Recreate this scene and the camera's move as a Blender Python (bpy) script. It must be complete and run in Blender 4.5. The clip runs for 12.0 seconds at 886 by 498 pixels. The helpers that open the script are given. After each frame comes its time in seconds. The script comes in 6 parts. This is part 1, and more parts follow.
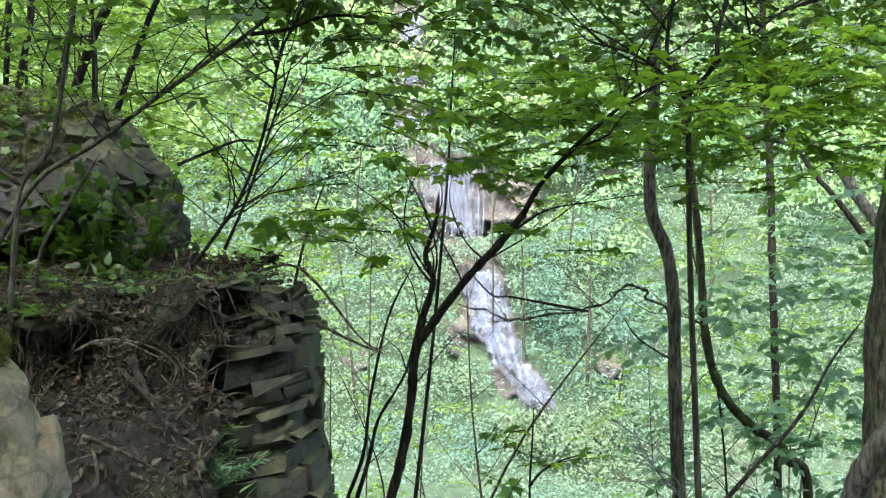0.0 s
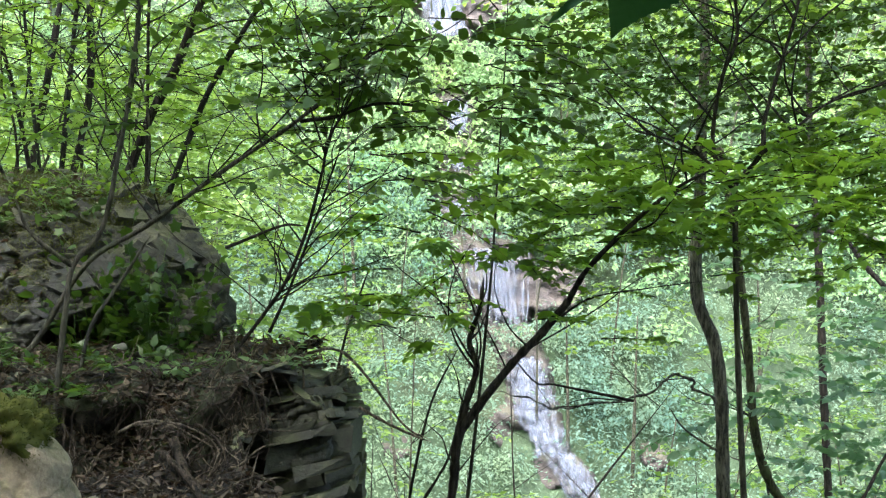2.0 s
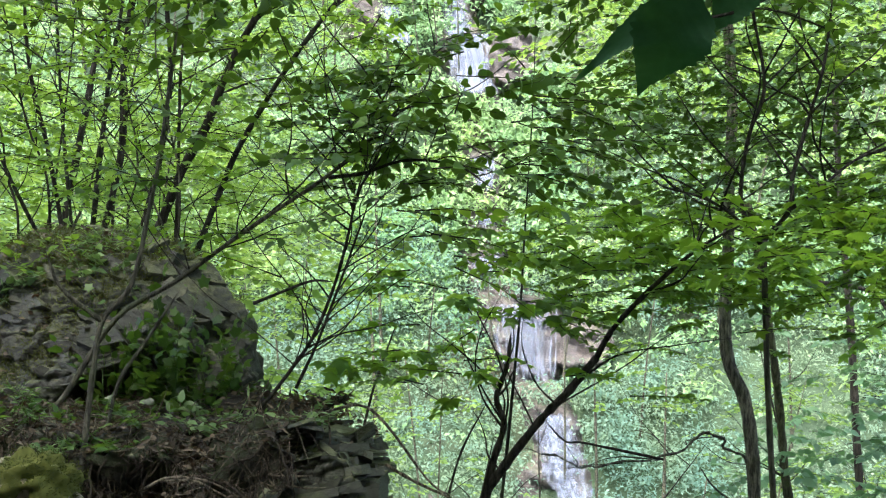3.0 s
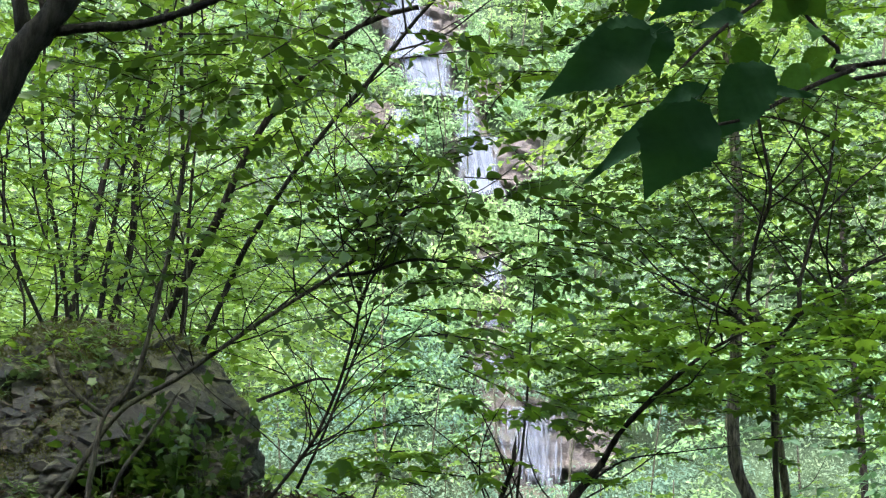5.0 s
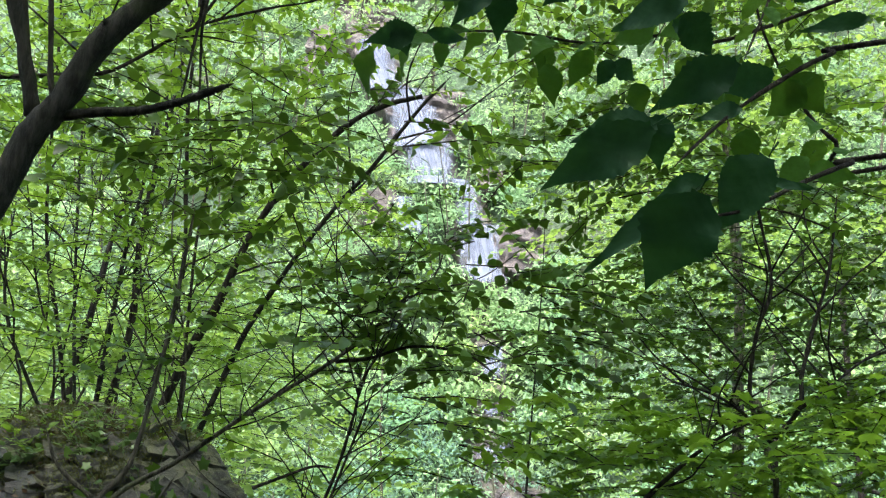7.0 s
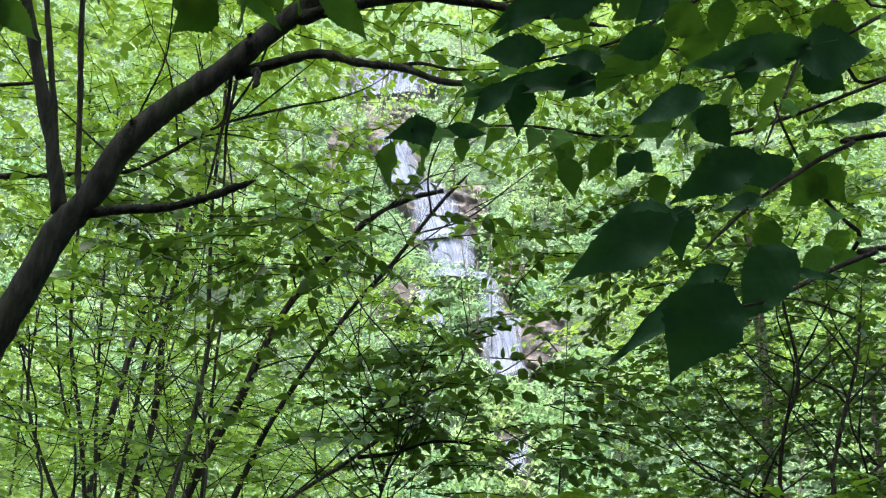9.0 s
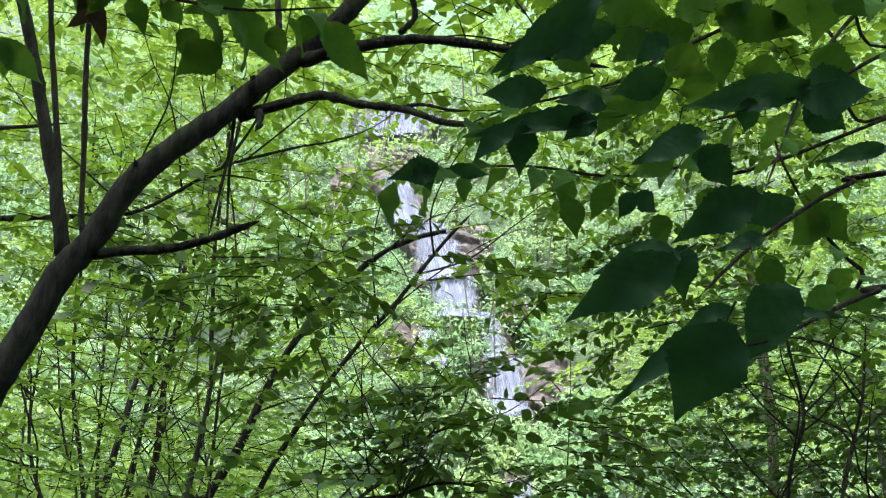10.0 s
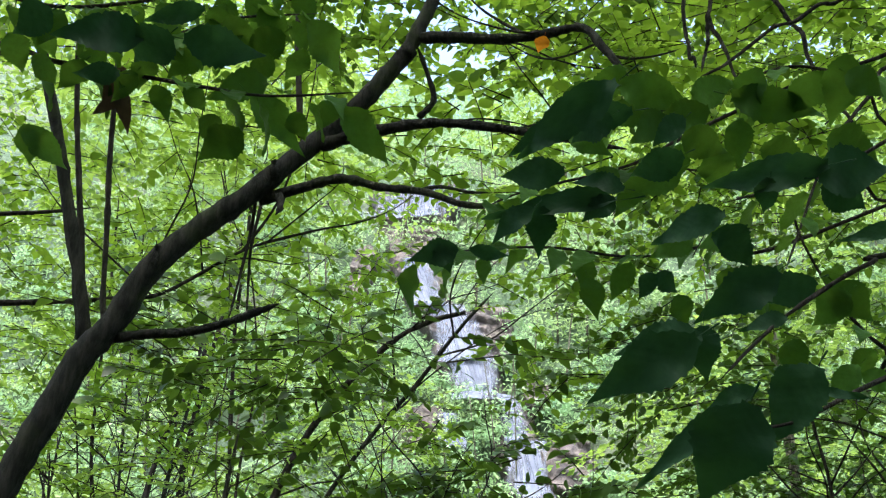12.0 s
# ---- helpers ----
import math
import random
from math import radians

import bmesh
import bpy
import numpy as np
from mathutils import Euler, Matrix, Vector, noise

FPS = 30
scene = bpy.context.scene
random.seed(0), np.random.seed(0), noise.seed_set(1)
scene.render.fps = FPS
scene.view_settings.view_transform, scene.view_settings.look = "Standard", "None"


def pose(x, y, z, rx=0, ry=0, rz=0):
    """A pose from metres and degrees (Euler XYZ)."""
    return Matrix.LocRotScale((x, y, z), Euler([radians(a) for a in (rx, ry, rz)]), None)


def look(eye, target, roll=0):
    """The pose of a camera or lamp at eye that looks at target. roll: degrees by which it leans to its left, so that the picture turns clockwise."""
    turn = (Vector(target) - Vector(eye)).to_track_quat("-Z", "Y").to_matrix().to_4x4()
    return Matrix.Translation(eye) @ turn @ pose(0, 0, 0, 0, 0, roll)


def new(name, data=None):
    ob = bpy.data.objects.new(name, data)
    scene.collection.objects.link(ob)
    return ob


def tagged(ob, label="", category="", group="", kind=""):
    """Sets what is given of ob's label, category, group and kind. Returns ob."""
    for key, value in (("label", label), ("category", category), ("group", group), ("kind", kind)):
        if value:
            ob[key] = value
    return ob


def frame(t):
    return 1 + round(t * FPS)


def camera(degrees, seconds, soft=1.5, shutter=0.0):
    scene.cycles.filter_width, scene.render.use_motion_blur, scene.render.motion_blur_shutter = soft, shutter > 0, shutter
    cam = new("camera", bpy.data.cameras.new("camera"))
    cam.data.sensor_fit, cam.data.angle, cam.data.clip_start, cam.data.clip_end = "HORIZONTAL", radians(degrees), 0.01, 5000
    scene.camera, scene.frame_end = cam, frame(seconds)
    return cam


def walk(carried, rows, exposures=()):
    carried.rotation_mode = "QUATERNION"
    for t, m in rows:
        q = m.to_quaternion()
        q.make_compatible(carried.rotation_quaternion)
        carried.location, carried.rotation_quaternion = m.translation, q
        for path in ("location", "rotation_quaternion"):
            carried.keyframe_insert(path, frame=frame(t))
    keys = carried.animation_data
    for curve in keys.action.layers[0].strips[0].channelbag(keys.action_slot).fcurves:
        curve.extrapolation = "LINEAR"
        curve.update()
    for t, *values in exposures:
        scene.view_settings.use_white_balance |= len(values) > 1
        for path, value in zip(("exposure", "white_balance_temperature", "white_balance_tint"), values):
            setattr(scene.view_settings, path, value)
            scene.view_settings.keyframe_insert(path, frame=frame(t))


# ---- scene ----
cam = camera(44.57, 12.0, 1.2)
PATH = [
    (0.0, pose(0, 0, 1.6, 90.00, 0.00, 0.00)),
    (0.5, pose(0, 0, 1.6, 90.89, -0.25, 0.35)),
    (1.0, pose(0, 0, 1.6, 91.91, -0.49, 0.84)),
    (1.5, pose(0, 0, 1.6, 93.12, -0.68, 1.52)),
    (2.0, pose(0, 0, 1.6, 94.53, -0.83, 2.32)),
    (2.5, pose(0, 0, 1.6, 96.05, -0.88, 3.11)),
    (3.0, pose(0, 0, 1.6, 97.47, -1.07, 3.74)),
    (5.0, pose(0, 0, 1.6, 102.76, -2.13, 3.91)),
    (5.5, pose(0, 0, 1.6, 103.89, -2.35, 3.70)),
    (6.0, pose(0, 0, 1.6, 105.14, -2.55, 3.57)),
    (6.5, pose(0, 0, 1.6, 106.19, -2.72, 3.58)),
    (7.0, pose(0, 0, 1.6, 107.37, -2.86, 3.76)),
    (9.0, pose(0, 0, 1.6, 112.24, -2.78, 5.03)),
    (9.5, pose(0, 0, 1.6, 113.31, -2.65, 5.16)),
    (10.0, pose(0, 0, 1.6, 114.36, -2.62, 5.25)),
    (10.5, pose(0, 0, 1.6, 115.49, -2.58, 5.46)),
    (11.0, pose(0, 0, 1.6, 116.65, -2.62, 5.76)),
    (11.5, pose(0, 0, 1.6, 117.80, -2.74, 6.10)),
    (12.0, pose(0, 0, 1.6, 118.63, -2.78, 6.33)),
]
walk(cam, PATH, [(0.0, 3.12, 6100, 10), (3.0, 3.0, 6100, 10), (5.0, 2.86, 6100, 10), (9.0, 2.72, 6100, 10), (12.0, 2.62, 6100, 10)])

# ---------------------------------------------------------------- sky and sun
SUN_UP, SUN_TURN = 58, 195
world = bpy.data.worlds.new("sky")
scene.world = world
world.use_nodes = True
wn = world.node_tree.nodes
sky = wn.new("ShaderNodeTexSky")
sky.sky_type, sky.sun_disc = "NISHITA", False
sky.sun_elevation, sky.sun_rotation = radians(SUN_UP), radians(SUN_TURN)
sky.air_density, sky.dust_density, sky.ozone_density = 1.0, 4.0, 0.6
wn["Background"].inputs["Strength"].default_value = 0.15
world.node_tree.links.new(sky.outputs["Color"], wn["Background"].inputs["Color"])
sun = new("sun", bpy.data.lights.new("sun", "SUN"))
sun.data.energy, sun.data.angle, sun.data.color = 1.5, radians(25), (1.0, 0.97, 0.9)
away = Vector((math.sin(radians(SUN_TURN)) * math.cos(radians(SUN_UP)), math.cos(radians(SUN_TURN)) * math.cos(radians(SUN_UP)), math.sin(radians(SUN_UP))))
sun.matrix_world = look(away * 30, (0, 0, 0))

# ---------------------------------------------------------------- materials
def shader(name):
    m = bpy.data.materials.new(name)
    m.use_nodes = True
    return m, m.node_tree.nodes, m.node_tree.links, m.node_tree.nodes["Principled BSDF"]


def ramp(nodes, stops):
    r = nodes.new("ShaderNodeValToRGB")
    while len(r.color_ramp.elements) < len(stops):
        r.color_ramp.elements.new(0.5)
    for e, (at, c) in zip(r.color_ramp.elements, stops):
        e.position, e.color = at, (*c, 1)
    return r


def noise_tex(nodes, links, scale, detail=4, rough=0.6, stretch=None, placed=False):
    n = nodes.new("ShaderNodeTexNoise")
    n.inputs["Scale"].default_value, n.inputs["Detail"].default_value, n.inputs["Roughness"].default_value = scale, detail, rough
    c = nodes.new("ShaderNodeTexCoord")
    if placed:
        # laid through the whole place, so that neighbouring pieces do not repeat
        c = nodes.new("ShaderNodeNewGeometry")
        k = nodes.new("ShaderNodeMapping")
        k.inputs["Scale"].default_value = stretch or (1, 1, 1)
        links.new(c.outputs["Position"], k.inputs["Vector"])
        links.new(k.outputs["Vector"], n.inputs["Vector"])
        return n
    if stretch:
        k = nodes.new("ShaderNodeMapping")
        k.inputs["Scale"].default_value = stretch
        links.new(c.outputs["Object"], k.inputs["Vector"])
        links.new(k.outputs["Vector"], n.inputs["Vector"])
    else:
        links.new(c.outputs["Object"], n.inputs["Vector"])
    return n


def mixed(nodes, links, fac, a, b, how="MIX"):
    k = nodes.new("ShaderNodeMix")
    k.data_type, k.blend_type = "RGBA", how
    for s, v in ((0, fac), (6, a), (7, b)):
        if isinstance(v, (float, int)):
            k.inputs[s].default_value = v
        elif isinstance(v, tuple):
            k.inputs[s].default_value = (*v, 1)
        else:
            links.new(v, k.inputs[s])
    return k.outputs[2]


def bumped(nodes, links, bsdf, height, strength, distance):
    b = nodes.new("ShaderNodeBump")
    b.inputs["Strength"].default_value, b.inputs["Distance"].default_value = strength, distance
    links.new(height, b.inputs["Height"])
    links.new(b.outputs["Normal"], bsdf.inputs["Normal"])


def leaf_material(name, dark, light, glow, through_share=0.42, rough=0.42, per_object=False, veins=False, hues=()):
    """Leaf blade: shaded green above, yellower where light comes through, and one leaf unlike the next."""
    m, n, l, p = shader(name)
    pick = n.new("ShaderNodeObjectInfo" if per_object else "ShaderNodeNewGeometry")
    rnd = pick.outputs["Random"] if per_object else pick.outputs["Random Per Island"]
    r = ramp(n, [(0.0, dark), (0.55, tuple((a + b) / 2 for a, b in zip(dark, light))), (1.0, light)])
    l.new(rnd, r.inputs["Fac"])
    blotch = noise_tex(n, l, 9.0, 3)
    spots = ramp(n, [(0.35, (0.8, 0.8, 0.8)), (0.65, (1.12, 1.1, 1.05))])
    l.new(blotch.outputs["Fac"], spots.inputs["Fac"])
    col = mixed(n, l, 1.0, r.outputs["Color"], spots.outputs["Color"], "MULTIPLY")
    if hues:
        # whole shrubs lean to one hue or another
        drift = noise_tex(n, l, 0.33, 3, 0.55)
        hue = ramp(n, [(0.34, hues[0]), (0.5, (1, 1, 1)), (0.66, hues[1])])
        l.new(drift.outputs["Fac"], hue.inputs["Fac"])
        col = mixed(n, l, 1.0, col, hue.outputs["Color"], "MULTIPLY")
    if veins:
        # midrib and side veins, in the blade's own length and breadth
        c = n.new("ShaderNodeTexCoord")
        x = n.new("ShaderNodeSeparateXYZ")
        l.new(c.outputs["Object"], x.inputs[0])
        chain = x.outputs["Y"]
        for how, value in (("ABSOLUTE", 0), ("MULTIPLY", -0.75)):
            q = n.new("ShaderNodeMath")
            q.operation = how
            q.inputs[1].default_value = value
            l.new(chain, q.inputs[0])
            chain = q.outputs[0]
        q = n.new("ShaderNodeMath")
        l.new(x.outputs["X"], q.inputs[0])
        l.new(chain, q.inputs[1])
        w = n.new("ShaderNodeMath")
        w.operation = "MULTIPLY"
        w.inputs[1].default_value = 62.0
        l.new(q.outputs[0], w.inputs[0])
        sn = n.new("ShaderNodeMath")
        sn.operation = "SINE"
        l.new(w.outputs[0], sn.inputs[0])
        lines = ramp(n, [(0.95, (1, 1, 1)), (1.0, (1.12, 1.12, 1.08))])
        l.new(sn.outputs[0], lines.inputs["Fac"])
        col = mixed(n, l, 1.0, col, lines.outputs["Color"], "MULTIPLY")
        bumped(n, l, p, sn.outputs[0], 0.06, 0.003)
    l.new(col, p.inputs["Base Color"])
    p.inputs["Roughness"].default_value = rough
    p.inputs["Specular IOR Level"].default_value = 0.05 if per_object else 0.1 if hues else 0.3
    t = n.new("ShaderNodeBsdfTranslucent")
    l.new(mixed(n, l, 0.6, col, glow), t.inputs["Color"])
    k = n.new("ShaderNodeMixShader")
    k.inputs[0].default_value = through_share
    l.new(p.outputs[0], k.inputs[1])
    l.new(t.outputs[0], k.inputs[2])
    l.new(k.outputs[0], n["Material Output"].inputs["Surface"])
    return m


def bark_material(name, dark, light, moss=0.0):
    m, n, l, p = shader(name)
    grain = noise_tex(n, l, 42, 7, 0.72, (1, 1, 0.2))
    wide = noise_tex(n, l, 3.5, 4)
    r = ramp(n, [(0.42, dark), (0.60, light)])
    l.new(grain.outputs["Fac"], r.inputs["Fac"])
    tone = ramp(n, [(0.3, (0.6, 0.6, 0.6)), (0.7, (1.2, 1.2, 1.2))])
    l.new(wide.outputs["Fac"], tone.inputs["Fac"])
    col = mixed(n, l, 1.0, r.outputs["Color"], tone.outputs["Color"], "MULTIPLY")
    if moss:
        green = noise_tex(n, l, 6, 5)
        g = ramp(n, [(0.52, (0, 0, 0)), (0.66, (moss, moss, moss))])
        l.new(green.outputs["Fac"], g.inputs["Fac"])
        col = mixed(n, l, g.outputs["Color"], col, (0.06, 0.085, 0.025))
    l.new(col, p.inputs["Base Color"])
    p.inputs["Roughness"].default_value = 0.85
    p.inputs["Specular IOR Level"].default_value = 0.15
    bumped(n, l, p, grain.outputs["Fac"], 1.0, 0.03)
    return m


def rock_material(name, dark, light, moss=0.0, scale=1.0, streak=(1, 1, 4), flake=7.0, relief=0.04):
    m, n, l, p = shader(name)
    fine = noise_tex(n, l, 22 * scale, 8, 0.7, streak, True)
    wide = noise_tex(n, l, 3.4 * scale, 6, 0.65, None, True)
    pick = n.new("ShaderNodeObjectInfo")
    r = ramp(n, [(0.25, dark), (0.75, light)])
    l.new(fine.outputs["Fac"], r.inputs["Fac"])
    tone = ramp(n, [(0.3, (0.62, 0.62, 0.64)), (0.7, (1.25, 1.2, 1.12))])
    l.new(wide.outputs["Fac"], tone.inputs["Fac"])
    col = mixed(n, l, 1.0, r.outputs["Color"], tone.outputs["Color"], "MULTIPLY")
    each = ramp(n, [(0.0, (0.75, 0.76, 0.78)), (1.0, (1.2, 1.18, 1.1))])
    l.new(pick.outputs["Random"], each.inputs["Fac"])
    col = mixed(n, l, 1.0, col, each.outputs["Color"], "MULTIPLY")
    # flakes of differing tone, with the cracks' shade painted dark between them
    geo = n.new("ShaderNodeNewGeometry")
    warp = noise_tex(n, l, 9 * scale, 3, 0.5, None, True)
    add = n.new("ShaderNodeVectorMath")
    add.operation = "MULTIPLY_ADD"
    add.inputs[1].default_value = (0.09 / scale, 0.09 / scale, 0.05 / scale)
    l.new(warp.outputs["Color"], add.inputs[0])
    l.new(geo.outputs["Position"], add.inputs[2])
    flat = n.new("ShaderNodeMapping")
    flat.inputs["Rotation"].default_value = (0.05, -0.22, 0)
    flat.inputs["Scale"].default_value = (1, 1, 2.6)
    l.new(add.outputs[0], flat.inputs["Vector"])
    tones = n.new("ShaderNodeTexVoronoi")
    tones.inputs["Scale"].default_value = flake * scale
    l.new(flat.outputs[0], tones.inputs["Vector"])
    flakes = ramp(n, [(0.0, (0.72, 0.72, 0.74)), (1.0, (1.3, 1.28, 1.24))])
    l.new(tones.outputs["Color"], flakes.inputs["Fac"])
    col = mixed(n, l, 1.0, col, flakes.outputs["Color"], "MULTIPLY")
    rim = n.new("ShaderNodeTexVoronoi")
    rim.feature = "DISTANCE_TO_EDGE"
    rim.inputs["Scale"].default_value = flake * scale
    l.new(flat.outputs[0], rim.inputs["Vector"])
    crack_shade = ramp(n, [(0.0, (0.6, 0.59, 0.57)), (0.05, (1, 1, 1))])
    l.new(rim.outputs["Distance"], crack_shade.inputs["Fac"])
    col = mixed(n, l, 1.0, col, crack_shade.outputs["Color"], "MULTIPLY")
    if moss:
        geo = n.new("ShaderNodeNewGeometry")
        sep = n.new("ShaderNodeSeparateXYZ")
        l.new(geo.outputs["Normal"], sep.inputs[0])
        patch = noise_tex(n, l, 5 * scale, 6, 0.65, None, True)
        s = n.new("ShaderNodeMath")
        s.operation = "MULTIPLY_ADD"
        s.inputs[1].default_value = 0.55
        l.new(sep.outputs["Z"], s.inputs[0])
        l.new(patch.outputs["Fac"], s.inputs[2])
        g = ramp(n, [(0.72, (0, 0, 0)), (0.86, (moss, moss, moss))])
        l.new(s.outputs[0], g.inputs["Fac"])
        hue = ramp(n, [(0.35, (0.05, 0.06, 0.015)), (0.6, (0.10, 0.115, 0.03)), (0.75, (0.13, 0.085, 0.03))])
        l.new(fine.outputs["Fac"], hue.inputs["Fac"])
        col = mixed(n, l, g.outputs["Color"], col, hue.outputs["Color"])
    l.new(col, p.inputs["Base Color"])
    p.inputs["Roughness"].default_value = 0.78
    bumped(n, l, p, fine.outputs["Fac"], 1.0, relief / scale ** 0.5)
    return m


def soil_material():
    m, n, l, p = shader("forest_floor")
    fine = noise_tex(n, l, 28, 8, 0.75)
    wide = noise_tex(n, l, 1.7, 5)
    r = ramp(n, [(0.3, (0.006, 0.005, 0.004)), (0.55, (0.016, 0.0125, 0.0095)), (0.8, (0.05, 0.037, 0.026))])
    l.new(fine.outputs["Fac"], r.inputs["Fac"])
    g = ramp(n, [(0.5, (0, 0, 0)), (0.68, (0.7, 0.7, 0.7))])
    l.new(wide.outputs["Fac"], g.inputs["Fac"])
    col = mixed(n, l, g.outputs["Color"], r.outputs["Color"], (0.05, 0.075, 0.02))
    l.new(col, p.inputs["Base Color"])
    p.inputs["Roughness"].default_value = 0.95
    bumped(n, l, p, fine.outputs["Fac"], 0.9, 0.04)
    return m


def hill_material():
    """Far slope under its shrubs: moss and undergrowth with bare reddish earth."""
    m, n, l, p = shader("undergrowth")
    fine = noise_tex(n, l, 1.6, 8, 0.75)
    wide = noise_tex(n, l, 0.12, 4)
    r = ramp(n, [(0.3, (0.035, 0.06, 0.03)), (0.55, (0.075, 0.12, 0.06)), (0.75, (0.12, 0.18, 0.09))])
    l.new(fine.outputs["Fac"], r.inputs["Fac"])
    g = ramp(n, [(0.55, (0, 0, 0)), (0.7, (0.6, 0.6, 0.6))])
    l.new(wide.outputs["Fac"], g.inputs["Fac"])
    col = mixed(n, l, g.outputs["Color"], r.outputs["Color"], (0.16, 0.13, 0.09))
    l.new(col, p.inputs["Base Color"])
    p.inputs["Roughness"].default_value = 0.9
    bumped(n, l, p, fine.outputs["Fac"], 1.0, 0.4)
    return m


def water_material(name, thin, thick, sheet=False, stretch=(2.6, 0.6, 0.22)):
    """White falling water in strands, thin enough between them to let the wet rock through."""
    m, n, l, p = shader(name)
    strands = noise_tex(n, l, 3.0, 4, 0.5, stretch)
    pick = n.new("ShaderNodeNewGeometry")
    foam = noise_tex(n, l, 3.0, 4)
    r = ramp(n, [(0.3, (0.11, 0.127, 0.166)), (0.65, (0.175, 0.193, 0.235))])
    l.new(foam.outputs["Fac"], r.inputs["Fac"])
    each = ramp(n, [(0.0, (0.85, 0.85, 0.88)), (1.0, (1.12, 1.12, 1.12))])
    l.new(pick.outputs["Random Per Island"], each.inputs["Fac"])
    l.new(mixed(n, l, 1.0, r.outputs["Color"], each.outputs["Color"], "MULTIPLY"), p.inputs["Base Color"])
    p.inputs["Roughness"].default_value = 0.7
    p.inputs["Specular IOR Level"].default_value = 0.1
    flow = strands.outputs["Fac"]
    if sheet:
        amount = n.new("ShaderNodeAttribute")
        amount.attribute_name = "body"
        q = n.new("ShaderNodeMath")
        q.operation = "MULTIPLY_ADD"
        q.inputs[1].default_value = 0.42
        l.new(amount.outputs["Fac"], q.inputs[0])
        l.new(flow, q.inputs[2])
        flow = q.outputs[0]
    a = ramp(n, [(0.56 if sheet else 0.26, (thin,) * 3), (1.02 if sheet else 0.62, (thick,) * 3)])
    l.new(flow, a.inputs["Fac"])
    l.new(a.outputs["Color"], p.inputs["Alpha"])
    bumped(n, l, p, strands.outputs["Fac"], 0.3, 0.08)
    return m


# same leaf as near_leaf, with silhouette shade put into its colour
LEAF_NEAR_SHADED = leaf_material("near_shaded_leaf", (0.011, 0.032, 0.018), (0.021, 0.052, 0.028), (0.07, 0.2, 0.04), 0.2, 0.45, True, True)
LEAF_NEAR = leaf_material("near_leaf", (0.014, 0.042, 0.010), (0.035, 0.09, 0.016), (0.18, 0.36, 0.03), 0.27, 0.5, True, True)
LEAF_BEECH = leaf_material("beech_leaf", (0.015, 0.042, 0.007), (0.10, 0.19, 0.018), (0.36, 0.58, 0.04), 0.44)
# shaded copy of the beech leaf: backlit darkness put into the colour
LEAF_SHADE = leaf_material("shaded_leaf", (0.010, 0.028, 0.006), (0.05, 0.105, 0.014), (0.22, 0.40, 0.03), 0.26)
LEAF_MAPLE = leaf_material("maple_leaf", (0.024, 0.068, 0.012), (0.105, 0.205, 0.022), (0.32, 0.54, 0.03), 0.46)
LEAF_COOL = leaf_material("shade_leaf", (0.045, 0.10, 0.05), (0.13, 0.23, 0.13), (0.25, 0.45, 0.15), 0.35, 0.38)
# far leaves: haze put into the colour, paler and bluer than near ones
LEAF_FAR = leaf_material("hazy_slope_leaf", (0.16, 0.27, 0.11), (0.255, 0.385, 0.195), (0.42, 0.6, 0.30), 0.42, 0.6, False, False, ((0.75, 0.9, 0.95), (1.2, 1.08, 0.75)))
LEAF_HERB = leaf_material("hazy_herb_leaf", (0.125, 0.20, 0.135), (0.19, 0.272, 0.19), (0.31, 0.46, 0.32), 0.42, 0.6, False, False, ((0.8, 0.97, 1.15), (1.25, 1.08, 0.85)))
LEAF_HERB_NEAR = leaf_material("ground_herb_leaf", (0.035, 0.075, 0.025), (0.13, 0.19, 0.075), (0.2, 0.34, 0.06), 0.3)
LEAF_MID = leaf_material("young_leaf", (0.05, 0.11, 0.022), (0.17, 0.28, 0.06), (0.40, 0.58, 0.09), 0.45)
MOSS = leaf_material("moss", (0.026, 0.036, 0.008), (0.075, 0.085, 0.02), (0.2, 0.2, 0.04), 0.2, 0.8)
MOSS_GREEN = leaf_material("green_moss", (0.018, 0.026, 0.004), (0.07, 0.078, 0.012), (0.14, 0.17, 0.02), 0.2, 0.85)
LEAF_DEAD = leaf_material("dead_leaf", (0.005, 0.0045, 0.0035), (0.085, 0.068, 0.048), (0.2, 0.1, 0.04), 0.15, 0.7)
LEAF_RUST = leaf_material("rust_leaf", (0.35, 0.12, 0.01), (0.5, 0.2, 0.02), (0.8, 0.3, 0.02), 0.4, 0.5, True)
BARK_DARK = bark_material("dark_bark", (0.012, 0.010, 0.008), (0.04, 0.035, 0.028))
BARK_GREY = bark_material("grey_bark", (0.03, 0.028, 0.021), (0.165, 0.155, 0.11), 0.4)
BARK_SMOOTH = bark_material("smooth_bark", (0.010, 0.0105, 0.0085), (0.034, 0.034, 0.028), 0.3)
BARK_SAPLING = bark_material("sapling_bark", (0.026, 0.025, 0.02), (0.095, 0.09, 0.068), 0.25)
BARK_MOSSY = bark_material("mossy_bark", (0.022, 0.024, 0.012), (0.085, 0.086, 0.044), 0.7)
BARK_PALE = bark_material("pale_bark", (0.06, 0.058, 0.048), (0.20, 0.195, 0.165), 0.2)
ROOT_BARK = bark_material("root_bark", (0.012, 0.0095, 0.007), (0.075, 0.059, 0.044))
ROOT_PALE = bark_material("dry_root_bark", (0.03, 0.024, 0.018), (0.17, 0.14, 0.105))
DEAD_WOOD = bark_material("bleached_wood", (0.16, 0.15, 0.14), (0.42, 0.40, 0.37))
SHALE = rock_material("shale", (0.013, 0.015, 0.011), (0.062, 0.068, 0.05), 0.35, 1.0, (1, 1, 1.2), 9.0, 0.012)
